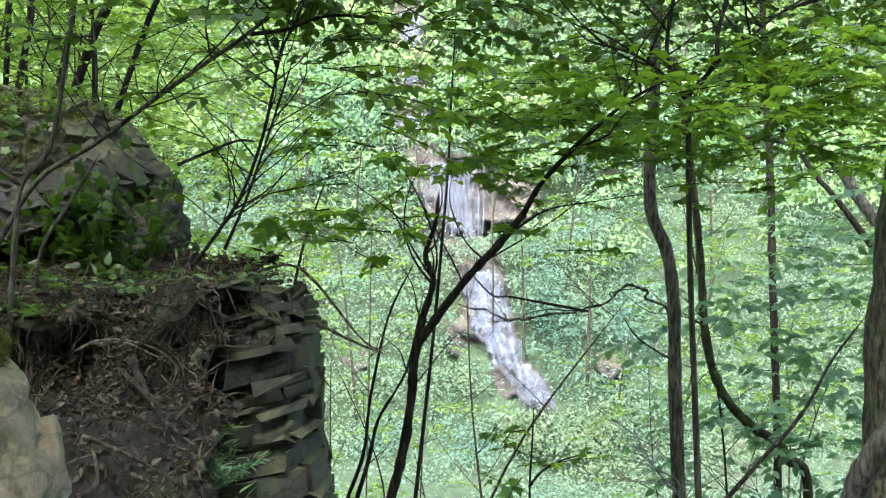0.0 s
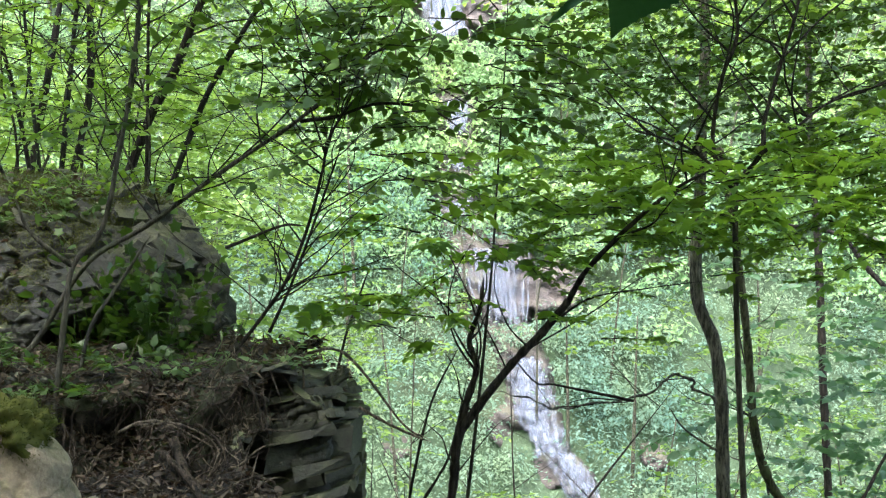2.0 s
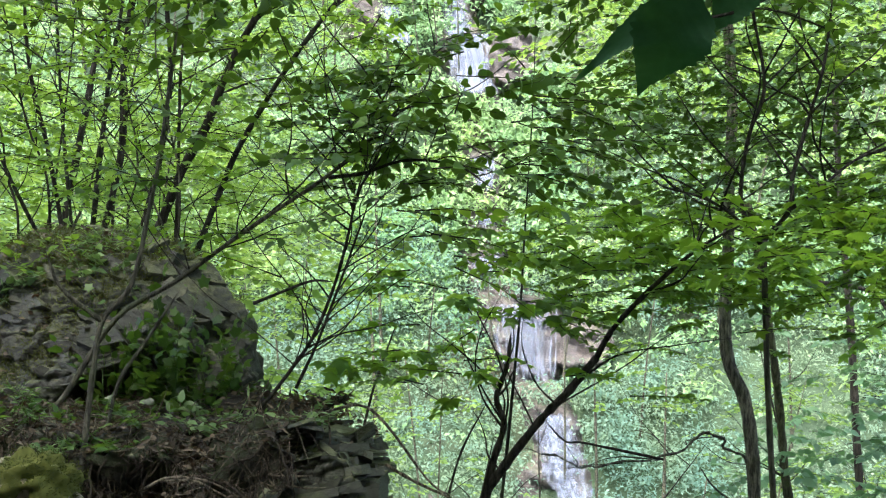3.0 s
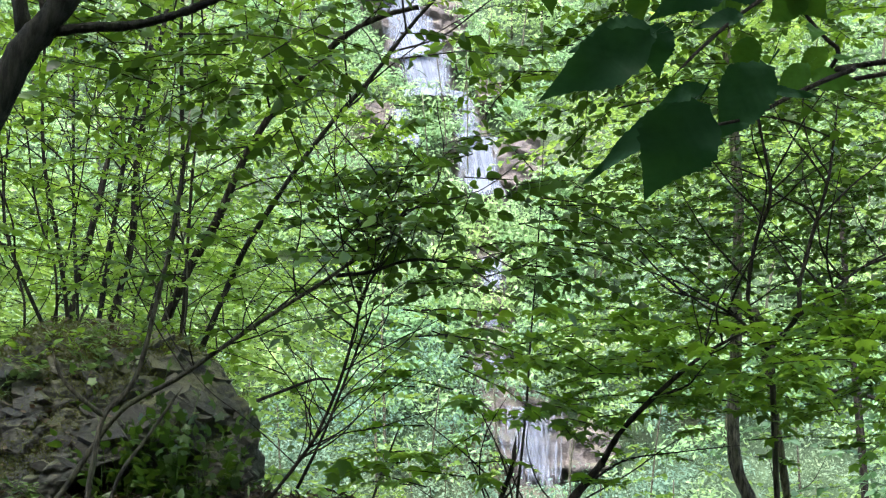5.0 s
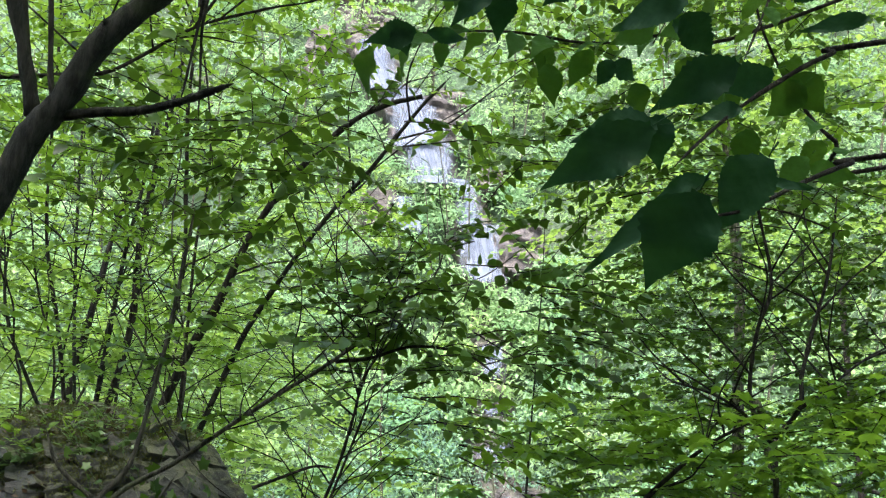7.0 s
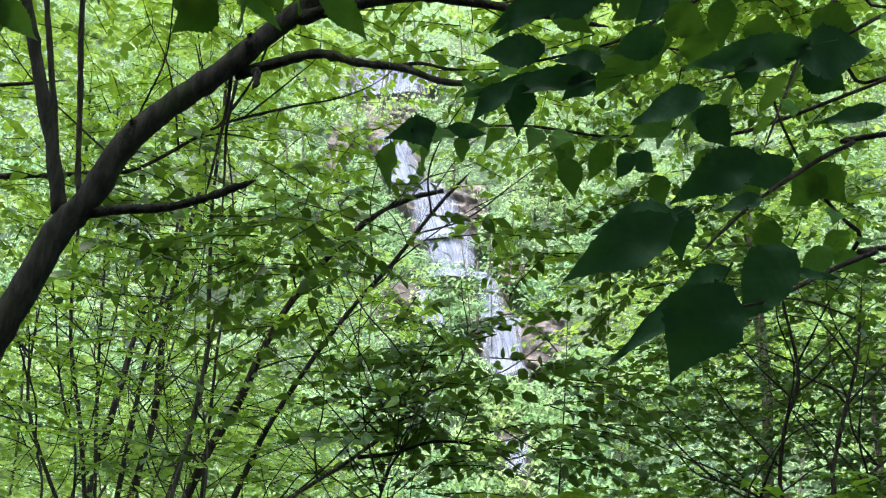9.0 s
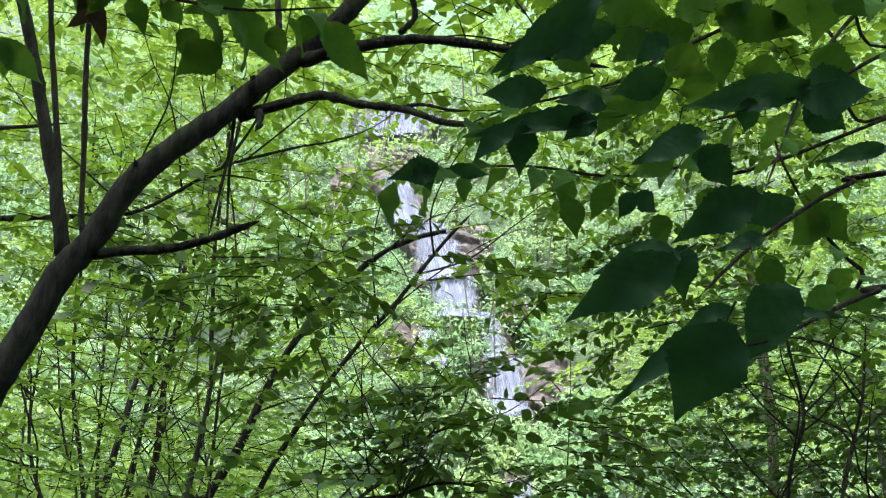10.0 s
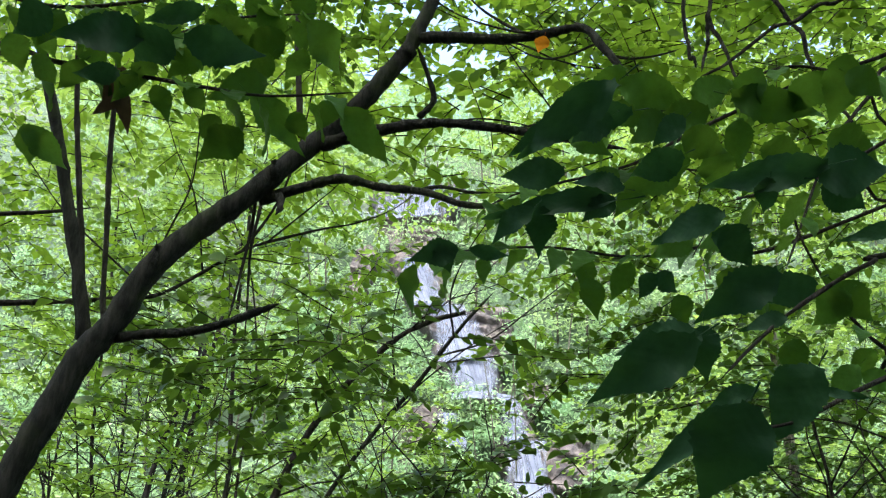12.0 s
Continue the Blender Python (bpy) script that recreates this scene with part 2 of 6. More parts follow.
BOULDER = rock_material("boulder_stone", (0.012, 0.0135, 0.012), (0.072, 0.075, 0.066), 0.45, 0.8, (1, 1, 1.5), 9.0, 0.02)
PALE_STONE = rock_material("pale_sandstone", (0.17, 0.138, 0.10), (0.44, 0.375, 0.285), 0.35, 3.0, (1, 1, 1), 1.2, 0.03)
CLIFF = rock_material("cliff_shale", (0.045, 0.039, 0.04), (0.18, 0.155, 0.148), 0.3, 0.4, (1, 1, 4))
SOIL, HILL = soil_material(), hill_material()
WATER, SHEET = water_material("falling_strands", 0.08, 0.5), water_material("falling_sheet", 0.0, 0.8, True)
FROTH = water_material("tumbling_froth", 0.0, 0.95, True, (2.0, 0.8, 0.9))

# ---------------------------------------------------------------- building kit
rng = np.random.default_rng(7)


def mesh_of(name, verts, faces, material, smooth=False):
    """A mesh from arrays; faces is an (n, 3) or (n, 4) array, or a list of rings."""
    me = bpy.data.meshes.new(name)
    verts = np.asarray(verts, dtype=np.float32)
    if isinstance(faces, np.ndarray):
        k = faces.shape[1]
        me.vertices.add(len(verts))
        me.vertices.foreach_set("co", verts.ravel())
        me.loops.add(faces.size)
        me.loops.foreach_set("vertex_index", faces.astype(np.int32).ravel())
        me.polygons.add(len(faces))
        me.polygons.foreach_set("loop_start", np.arange(0, faces.size, k, dtype=np.int32))
        me.update(calc_edges=True)
    else:
        me.from_pydata([tuple(map(float, v)) for v in verts], [], faces)
        me.update()
    if smooth:
        me.polygons.foreach_set("use_smooth", np.ones(len(me.polygons), dtype=bool))
    me.materials.append(material)
    return me


def hung(ob, parent):
    """Makes ob a child of a thing, or of one of its parts, without moving it."""
    if parent is not None:
        ob.parent = parent
        if parent.parent is None:
            ob.matrix_parent_inverse = Matrix.Translation(-Vector(parent.location))


def part(name, me, parent, label="", kind=""):
    """A mesh as a part under a thing; its coordinates are world ones."""
    ob = new(name, me)
    hung(ob, parent)
    return tagged(ob, label, "", "", kind)


def thing(name, at, label, category, group="", kind=""):
    ob = new(name)
    ob.location = at
    ob.empty_display_size = 0.1
    return tagged(ob, label, category, group, kind)


def solid(name, me, label, category, group="", kind=""):
    return tagged(new(name, me), label, category, group, kind)


def bearing(az, el, d):
    """The place at a bearing and height angle, in degrees, d metres off across the ground from where one stands."""
    a = np.radians(np.asarray(az, float))
    d = np.asarray(d, float)
    return np.stack([np.sin(a) * d, np.cos(a) * d, 1.6 + np.tan(np.radians(el)) * d], -1)


def smoothstep(a, b, x):
    u = np.clip((x - a) / (b - a), 0, 1)
    return u * u * (3 - 2 * u)


def waves(p, scale, seed, n=7):
    """Soft uneven field in -1..1 over points p, with bumps of about the given size."""
    g = np.random.default_rng(seed)
    k = g.normal(size=(n, 3))
    k = k / np.linalg.norm(k, axis=1)[:, None] * (2 * np.pi / scale) * g.uniform(0.5, 1.6, (n, 1))
    return np.sin(p @ k.T + g.uniform(0, 6.28, n)).mean(1) * 1.8


def spline(points, per=5):
    p = np.asarray(points, float)
    p = np.vstack([2 * p[0] - p[1], p, 2 * p[-1] - p[-2]])
    out = []
    for i in range(1, len(p) - 2):
        for u in np.arange(per) / per:
            a, b, c, d = p[i - 1], p[i], p[i + 1], p[i + 2]
            out.append(0.5 * (2 * b + (c - a) * u + (2 * a - 5 * b + 4 * c - d) * u * u + (3 * b - a - 3 * c + d) * u ** 3))
    out.append(p[-2])
    return np.array(out)


def tube(points, r0, r1, sides=8, per=5, gnarl=0.12, power=1.0):
    """A tapered, slightly knotted limb along a soft line through the points."""
    c = spline(points, per)
    n = len(c)
    tang = np.gradient(c, axis=0)
    tang /= np.linalg.norm(tang, axis=1)[:, None] + 1e-9
    side = np.cross(tang[0], (0.31, 0.87, 0.12))
    verts = []
    s = np.linspace(0, 1, n)
    rad = r0 + (r1 - r0) * s ** power
    if r1 < 0.012:
        rad = rad * np.clip((1 - s) * (n - 1) / 3 + 0.2, 0, 1)
    ang = np.linspace(0, 2 * np.pi, sides, endpoint=False)
    for i in range(n):
        side = side - tang[i] * (side @ tang[i])
        side /= np.linalg.norm(side)
        up = np.cross(tang[i], side)
        wob = 1 + gnarl * rng.normal(size=sides) * 0.5 + gnarl * rng.normal() * 0.7
        verts.append(c[i] + (np.cos(ang)[:, None] * side + np.sin(ang)[:, None] * up) * (rad[i] * wob)[:, None])
    verts = np.vstack(verts + [c[:1], c[-1:]])
    i, j = np.meshgrid(np.arange(n - 1), np.arange(sides), indexing="ij")
    a, b = i * sides + j, i * sides + (j + 1) % sides
    quads = np.stack([a, b, b + sides, a + sides], -1).reshape(-1, 4)
    tris = np.vstack([quads[:, [0, 1, 2]], quads[:, [0, 2, 3]]])
    j = np.arange(sides)
    k = (j + 1) % sides
    caps = np.vstack([np.stack([0 * j + n * sides, k, j], -1), np.stack([0 * j + n * sides + 1, j + (n - 1) * sides, k + (n - 1) * sides], -1)])
    return verts, np.vstack([tris, caps])


def joined(pieces):
    vs, fs, k = [], [], 0
    for v, f in pieces:
        vs.append(v)
        fs.append(f + k)
        k += len(v)
    return np.vstack(vs), np.vstack(fs)


def blade(stations, fold=0.18, droop=0.25):
    """Leaf blade from (along, half width) stations, creased on its midrib and bent down to its tip. Length 1 along +x."""
    v, f = [(0, 0, 0)], []
    rows = []
    for s, w in stations:
        z = -droop * s * s
        rows.append((len(v), len(v) + 1, len(v) + 2))
        v += [(s - 0.04, w, z + fold * w), (s, 0, z), (s - 0.04, -w, z + fold * w)]
    v.append((1, 0, -droop))
    a = rows[0]
    f += [(0, a[1], a[0]), (0, a[2], a[1])]
    for a, b in zip(rows, rows[1:]):
        f += [(a[0], a[1], b[1]), (a[0], b[1], b[0]), (a[1], a[2], b[2]), (a[1], b[2], b[1])]
    a = rows[-1]
    f += [(a[0], a[1], len(v) - 1), (a[1], a[2], len(v) - 1)]
    return np.array(v, float), np.array(f)


def palm(lobes, lengths, depth=0.68, droop=0.2):
    """Lobed leaf: a fan of pointed lobes round the stalk's end. About 1 across."""
    v = [(0.25, 0, 0)]
    for i, (a, r) in enumerate(zip(lobes, lengths)):
        if i:
            m = radians((lobes[i - 1] + a) / 2)
            q = depth * min(r, lengths[i - 1])
            v.append((0.25 + q * math.cos(m), q * math.sin(m), 0.03))
        m = radians(a)
        v.append((0.25 + r * math.cos(m), r * math.sin(m), -droop * r))
    v.append((0.02, 0, 0))
    k = len(v)
    f = [(0, i, i + 1) for i in range(1, k - 1)] + [(0, k - 1, 1)]
    return np.array(v, float), np.array(f)


OVATE = blade([(0.22, 0.26), (0.5, 0.31), (0.78, 0.18)])
ROUND = blade([(0.3, 0.34), (0.7, 0.30)], 0.15, 0.15)
LANCE = blade([(0.3, 0.09), (0.7, 0.07)], 0.2, 0.35)
MAPLE = palm((-125, -62, 0, 62, 125), (0.42, 0.62, 0.75, 0.62, 0.42))
SLIP = (np.array([(0, 0, 0), (0.4, 0.13, 0.04), (1, 0, -0.2), (0.45, -0.13, 0.04)], float), np.array([(0, 2, 1), (0, 3, 2)]))
CHIP = (np.array([(0, 0, 0), (0.45, 0.3, 0.07), (1, 0, -0.12), (0.5, -0.3, 0.07)], float), np.array([(0, 2, 1), (0, 3, 2)]))


def unit(v):
    return v / (np.linalg.norm(v, axis=-1, keepdims=True) + 1e-9)


def strewn(shape, pos, ahead, up, size):
    """Copies of a leaf shape joined into arrays: ahead is each leaf's long way, up its upper side."""
    v, f = shape
    x = unit(ahead)
    y = unit(np.cross(up, x))
    z = np.cross(x, y)
    m = np.stack([x, y, z], -2)
    out = pos[:, None, :] + np.einsum("vk,nkj->nvj", v, m) * size[:, None, None]
    faces = f[None] + (np.arange(len(pos)) * len(v))[:, None, None]
    return out.reshape(-1, 3), faces.reshape(-1, 3)


def sprays(starts, ways, lengths, per, size, shape, seed, tilt=0.35, spread=55):
    """Flat leafy twigs: leaves stand alternately to both sides of each twig. Gives the leaves' and the twigs' arrays."""
    g = np.random.default_rng(seed)
    n = len(starts)
    ways = unit(ways)
    u = np.linspace(0.12, 1.0, per)
    sag = g.uniform(0.05, 0.3, n)
    at = starts[:, None] + ways[:, None] * (lengths[:, None] * u)[..., None]
    at[..., 2] -= (sag * lengths)[:, None] * u ** 2
    flat = unit(np.cross(np.array([0, 0, 1.0]), ways) + 1e-6)
    lean = g.normal(scale=tilt, size=(n, 3)) + (0, 0, 1)
    turn = np.where(np.arange(per) % 2, 1.0, -1.0)[None] * np.radians(spread) * g.uniform(0.6, 1.3, (n, per))
    turn[:, -1] *= 0.2
    ahead = ways[:, None] * np.cos(turn)[..., None] + flat[:, None] * np.sin(turn)[..., None]
    ahead = ahead + g.normal(scale=0.22, size=ahead.shape) + (0, 0, -0.15)
    up = lean[:, None] + g.normal(scale=tilt, size=ahead.shape)
    sz = size * g.uniform(0.6, 1.25, (n, per))
    leaves = strewn(shape, at.reshape(-1, 3), ahead.reshape(-1, 3), up.reshape(-1, 3), sz.ravel())
    mid = starts + ways * (lengths * 0.5)[:, None]
    mid[:, 2] -= sag * lengths * 0.25
    end = starts + ways * lengths[:, None]
    end[:, 2] -= sag * lengths
    rings = []
    for c, r in ((starts, 0.0035), (mid, 0.0022), (end, 0.001)):
        rings += [c + flat * r, c - flat * r * 0.5 + (0, 0, r), c - flat * r * 0.5 - (0, 0, r)]
    tv = np.stack(rings, 1).reshape(-1, 3)
    base = []
    for s in (0, 3):
        for j in range(3):
            k = (j + 1) % 3
            base += [(s + j, s + k, s + k + 3), (s + j, s + k + 3, s + j + 3)]
    tf = (np.array(base)[None] + (np.arange(n) * 9)[:, None, None]).reshape(-1, 3)
    return leaves, (tv, tf)


def shelves(az, el, d, count, per_shelf, seed, radius=0.5, thick=0.08):
    """Starts and ways of leafy twigs, gathered in level layers within a sector of bearing, height angle and distance."""
    g = np.random.default_rng(seed)
    c = bearing(g.uniform(*az, count), g.uniform(*el, count), g.uniform(*d, count))
    c = np.repeat(c, per_shelf, 0)
    n = len(c)
    a = g.uniform(0, 6.283, n)
    r = radius * np.sqrt(g.uniform(0.02, 1, n)) * g.uniform(0.7, 1.3, n)
    off = np.stack([np.cos(a) * r, np.sin(a) * r, g.normal(scale=thick, size=n) - 0.25 * r * r / radius], -1)
    b = a + g.normal(scale=0.7, size=n)
    ways = np.stack([np.cos(b), np.sin(b), g.normal(scale=0.18, size=n) + 0.05], -1)
    return c + off, ways


def ground(x, y):
    """Height of the land: the ledge that one stands on, the bank beside it, the gorge and its far wall."""
    x, y = np.asarray(x, float), np.asarray(y, float)
    rim = (0.3 * np.sin(x * 1.1 + 0.6) + 0.15 * np.sin(x * 2.7)) * smoothstep(0.4, 1.2, x) * smoothstep(10, 4, y)
    gorge = np.interp(y + rim, [-400, -60, -3, 1.5, 2.8, 6, 10, 20, 34, 38, 56, 62, 82, 120, 400], [150, 42, 0.4, 0, -1.3, -4, -5.5, -7, -6.6, -4.5, 35, 41, 61, 75, 120])
    bank = np.interp(y, [0.5, 1.6, 2.6, 3.7, 4.15, 4.55, 4.68, 5.4, 7, 12, 18, 26, 38], [0, 0.05, 0.3, 0.66, 0.86, 0.94, 1.38, 1.52, 1.75, 2.2, 1.5, -4, -4.5])
    bank = np.where((y < 0.5) | (y > 26), gorge, bank)
    edge = -0.99 + 0.1 * smoothstep(4.4, 4.8, y) - 0.9 * np.clip(y - 5.3, 0, 1.0) - 0.22 * np.clip(y - 6.3, 0, 20)
    edge = np.where(y < 4.42, -0.2 * np.maximum(y, 1.0), edge)
    half = np.where(y < 4.42, 0.05, 0.14)
    k = smoothstep(1.0, -1.0, (x - edge) / half)
    z = gorge + (bank - gorge) * k
    z = z + np.clip(np.abs(x) - 25, 0, 400) * 0.35 * smoothstep(12, 30, y)
    return z


def on_ground(p):
    return float(ground(p[0], p[1]))


def tree(name, label, points, r0, r1, bark, category="tree", group="", sides=9, trunk="trunk", gnarl=0.1, foot=None):
    """A tree on the ground: an empty at its foot and its trunk, drawn down to the soil."""
    p = [tuple(q) for q in points]
    fx, fy = foot if foot else (p[0][0] + (p[0][0] - p[1][0]) * 0.15, p[0][1])
    g = float(ground(fx, fy))
    gap = p[0][2] - g
    if gap > 0.25:
        fall = (Vector(p[0]) - Vector(p[1])).normalized() * min(gap * 0.4, 0.5)
        low = Vector(p[0]) + fall
        p = [(fx, fy, g - 0.12), ((fx + low.x) / 2, (fy + low.y) / 2, (g + low.z) / 2), tuple(low)] + p
    else:
        p = [(fx, fy, g - 0.12)] + p
    root = thing(name, (fx, fy, g), label, category, group)
    v, f = tube(p, r0 * 1.12, r1, sides, 6, gnarl)
    part(trunk, mesh_of(trunk, v, f, bark, True), root)
    return root


def crooked(points, much, seed):
    """The same line with small kinks, as dead limbs have."""
    g = np.random.default_rng(seed)
    c = spline(points, 3)
    c[1:-1] += g.normal(scale=much, size=c[1:-1].shape) * (0.4, 0.4, 0.5)
    return [tuple(q) for q in c]


def branch(parent, points, r0, r1, bark, name="branch", sides=7, label="", gnarl=0.12):
    v, f = tube(points, r0, r1, sides, 6, gnarl)
    return part(name, mesh_of(name, v, f, bark, True), parent, label)


def side_shoots(parent, line, count, seed, length, r, bark, rise=0.6):
    """Thin crooked shoots leaving a limb."""
    g = np.random.default_rng(seed)
    c = spline(line, 6)
    for k in range(count):
        i = int(g.uniform(0.3, 0.97) * (len(c) - 1))
        a = g.uniform(0, 6.283)
        way = unit(np.array([math.cos(a), math.sin(a) * 0.6, g.uniform(0.1, 1.0) * rise]) + 0.5 * unit(c[i] - c[max(i - 2, 0)]))
        reach = length * g.uniform(0.4, 1.2)
        pts = [c[i]]
        for s in range(4):
            way = unit(way + g.normal(scale=0.22, size=3) + (0, 0, 0.04))
            pts.append(pts[-1] + way * reach / 4)
        branch(parent, pts, r * g.uniform(0.7, 1.2), 0.0015, bark, sides=5)


def off_stream(p):
    """Degrees of bearing between points and the open line over the stream."""
    az = np.degrees(np.arctan2(p[:, 0], p[:, 1]))
    el = np.degrees(np.arctan((p[:, 2] - 1.6) / np.hypot(p[:, 0], p[:, 1])))
    return np.abs(az - np.interp(el, [-12, -8, -2.4, 2, 7, 11, 16, 20, 24, 28, 31], [5, 4.7, 2, 0.5, -2.4, -1.6, -2.3, -4, -6.5, -9, -9]))


def crown(parent, sectors, leaf, material, bark, seed, size, per=14, reach=(0.25, 0.5), radius=0.5, label="", name="crown", share=0.47, clear=0.5, tilt=0.35):
    """Leaves and twigs of a tree, in layers through the sectors (az, el, d, layers, twigs a layer)."""
    st, wy = [], []
    for i, (az, el, d, count, each) in enumerate(sectors):
        a, b = shelves(az, el, d, count, each, seed * 31 + i, radius)
        st.append(a)
        wy.append(b)
    st, wy = np.vstack(st), np.vstack(wy)
    g = np.random.default_rng(seed)
    ok = waves(st, 0.9, seed + 5) > g.uniform(-0.7, 0.9, len(st))
    rise = np.degrees(np.arctan((st[:, 2] - 1.6) / np.hypot(st[:, 0], st[:, 1])))
    ok &= off_stream(st) > g.uniform(0.0, 3.2, len(st)) * clear * np.interp(rise, [10, 14, 27, 29], [1, 2.2, 2.2, 1])
    ok &= g.uniform(0, 1, len(st)) < share
    st, wy = st[ok], wy[ok]
    lv, tw = sprays(st, wy, g.uniform(*reach, len(st)), per, size, leaf, seed + 9, tilt)
    c = part(name, mesh_of(name, *lv, material), parent, label, "stuff")
    part("fine_twig", mesh_of("fine_twig", *tw, bark), parent, "", "stuff")
    return c

# ---------------------------------------------------------------- lines of trunks, limbs and roots
SAPLING_STEM = [(1.38, 5.84, 0.25), (1.36, 5.84, 0.81), (1.34, 5.85, 1.42), (1.33, 5.85, 1.94), (1.33, 5.85, 2.43)]
SAPLING_LEFT = [(1.31, 5.86, 2.41), (1.22, 5.84, 2.59), (1.21, 5.81, 2.77), (1.25, 5.77, 3.01), (1.32, 5.72, 3.25), (1.26, 5.7, 3.67), (1.23, 5.67, 3.99)]
SAPLING_RIGHT = [(1.31, 5.86, 2.41), (1.47, 5.86, 2.6), (1.5, 5.89, 2.79), (1.59, 5.91, 3.09), (1.69, 5.92, 3.42), (1.76, 5.94, 3.86)]
SAPLING_SIDE = [(1.46, 5.82, 2.59), (1.67, 5.97, 2.75), (1.9, 6.11, 2.93), (2.2, 6.22, 3.11)]
SAPLING_ARM = [(1.33, 5.85, 2.4), (1.16, 5.75, 2.54), (0.99, 5.65, 2.62), (0.8, 5.54, 2.65)]
GREY_TRUNK = [(1.92, 8.79, -0.43), (1.89, 8.8, 0.4), (1.88, 8.8, 1.1), (1.83, 8.81, 1.56), (1.71, 8.84, 1.88), (1.69, 8.84, 2.25), (1.72, 8.83, 2.72), (1.74, 8.83, 3.36), (1.77, 8.82, 4.01), (1.74, 8.83, 4.8), (1.7, 8.84, 5.59)]
GREY_LIMB = [(1.82, 8.76, 1.09), (1.65, 8.69, 1.22), (1.48, 8.59, 1.32), (1.14, 8.5, 1.11), (0.77, 8.39, 1.08), (0.5, 8.27, 1.05), (0.32, 8.14, 1.14), (0.18, 8.0, 1.15)]
GREY_LIMB_UP = [(1.12, 8.33, 1.12), (0.76, 8.26, 1.19), (0.5, 8.18, 1.24), (0.36, 8.09, 1.26), (0.16, 8.0, 1.48)]
GREY_LIMB_LOW = [(1.89, 8.8, 0.68), (1.57, 8.66, 0.88), (1.41, 8.48, 1.07)]
CURVED_TRUNK = [(3.34, 10.48, -0.44), (3.22, 10.4, -0.26), (2.99, 10.35, -0.12), (2.74, 10.31, 0.12), (2.57, 10.24, 0.42), (2.46, 10.15, 0.81), (2.4, 10.05, 1.39), (2.34, 9.95, 1.81), (2.23, 9.86, 2.59), (2.08, 9.78, 3.35)]
THIN_TRUNK = [(3.85, 12.42, -1.27), (3.83, 12.42, -0.09), (3.79, 12.43, 1.22), (3.77, 12.44, 2.39), (3.7, 12.46, 3.83), (3.67, 12.47, 5.79)]
LEANER = [(4.5, 10.04, 1.18), (4.19, 10.17, 1.71), (4.01, 10.24, 1.98), (3.8, 10.32, 2.36), (3.6, 10.39, 2.58), (3.44, 10.45, 2.67)]
LEANER_DARK = [(4.54, 10.35, 1.17), (4.21, 10.56, 1.61), (4.05, 10.7, 1.89), (3.9, 10.83, 2.15), (3.77, 10.96, 2.35), (3.56, 11.1, 2.67), (3.06, 11.32, 2.79), (2.74, 11.48, 2.88)]
EDGE_TRUNK = [(3.0, 7.42, -0.42), (3.01, 7.41, 0.2), (3.02, 7.41, 0.98), (3.09, 7.38, 1.76), (3.15, 7.36, 2.53), (3.21, 7.33, 3.29), (3.28, 7.3, 4.44)]
EDGE_LEAN = [(1.91, 5.16, 0.28), (1.95, 5.06, 0.51), (1.99, 4.96, 0.68), (2.1, 4.84, 0.89), (2.21, 4.71, 1.11)]
EDGE_TWIG = [(1.23, 4.85, 0.43), (1.42, 4.88, 0.63), (1.59, 4.91, 0.8), (1.7, 4.96, 0.93), (1.8, 5.01, 1.08), (1.97, 5.03, 1.29)]
MAPLE_STEM = [(-0.27, 5.49, 0.31), (-0.2, 5.5, 0.59), (-0.16, 5.5, 0.85), (-0.14, 5.5, 1.08), (-0.04, 5.5, 1.24), (0.13, 5.5, 1.46), (0.28, 5.49, 1.62), (0.41, 5.49, 1.78)]
MAPLE_END = [(0.41, 5.49, 1.78), (0.5, 5.4, 1.94), (0.71, 5.3, 2.16), (0.89, 5.2, 2.31), (1.06, 5.09, 2.4)]
MAPLE_LEFT = [(-0.14, 5.5, 1.08), (-0.1, 5.52, 1.26), (-0.05, 5.54, 1.44), (-0.09, 5.56, 1.57), (-0.04, 5.58, 1.73), (-0.02, 5.6, 1.9)]
MAPLE_SIDE = [(0.28, 5.49, 1.62), (0.51, 5.54, 1.79), (0.81, 5.58, 1.85), (1.16, 5.58, 1.9)]
POLE_STEM = [(-0.17, 6.5, 0.07), (-0.12, 6.5, 0.51), (-0.06, 6.5, 1.06), (-0.01, 6.5, 1.6), (0.03, 6.5, 2.08), (0.05, 6.5, 2.49), (0.07, 6.5, 2.86), (0.1, 6.5, 3.44), (0.11, 6.5, 4.06)]
SWITCH_A = [(-0.54, 5.98, 0.19), (-0.44, 5.98, 0.47), (-0.4, 5.99, 0.79), (-0.3, 5.99, 1.23), (-0.15, 6.0, 1.54)]
SWITCH_B = [(-0.48, 5.98, 0.21), (-0.41, 5.99, 0.44), (-0.36, 5.99, 0.65), (-0.26, 5.99, 0.82), (-0.19, 6.0, 0.97), (-0.11, 6.0, 1.35)]
SWITCH_C = [(-0.98, 6.93, 1.22), (-0.91, 6.94, 1.57), (-0.82, 6.95, 1.86), (-0.75, 6.96, 2.06)]
SHRUB_LONG = [(-1.34, 4.82, 1.36), (-1.14, 4.81, 1.5), (-0.98, 4.79, 1.7), (-0.88, 4.75, 1.85), (-0.79, 4.7, 2.07), (-0.73, 4.66, 2.29), (-0.69, 4.61, 2.45), (-0.58, 4.56, 2.61)]
SHRUB_LONG_B = [(-0.99, 4.9, 1.6), (-0.88, 4.85, 1.83), (-0.77, 4.81, 2.13), (-0.66, 4.75, 2.43)]
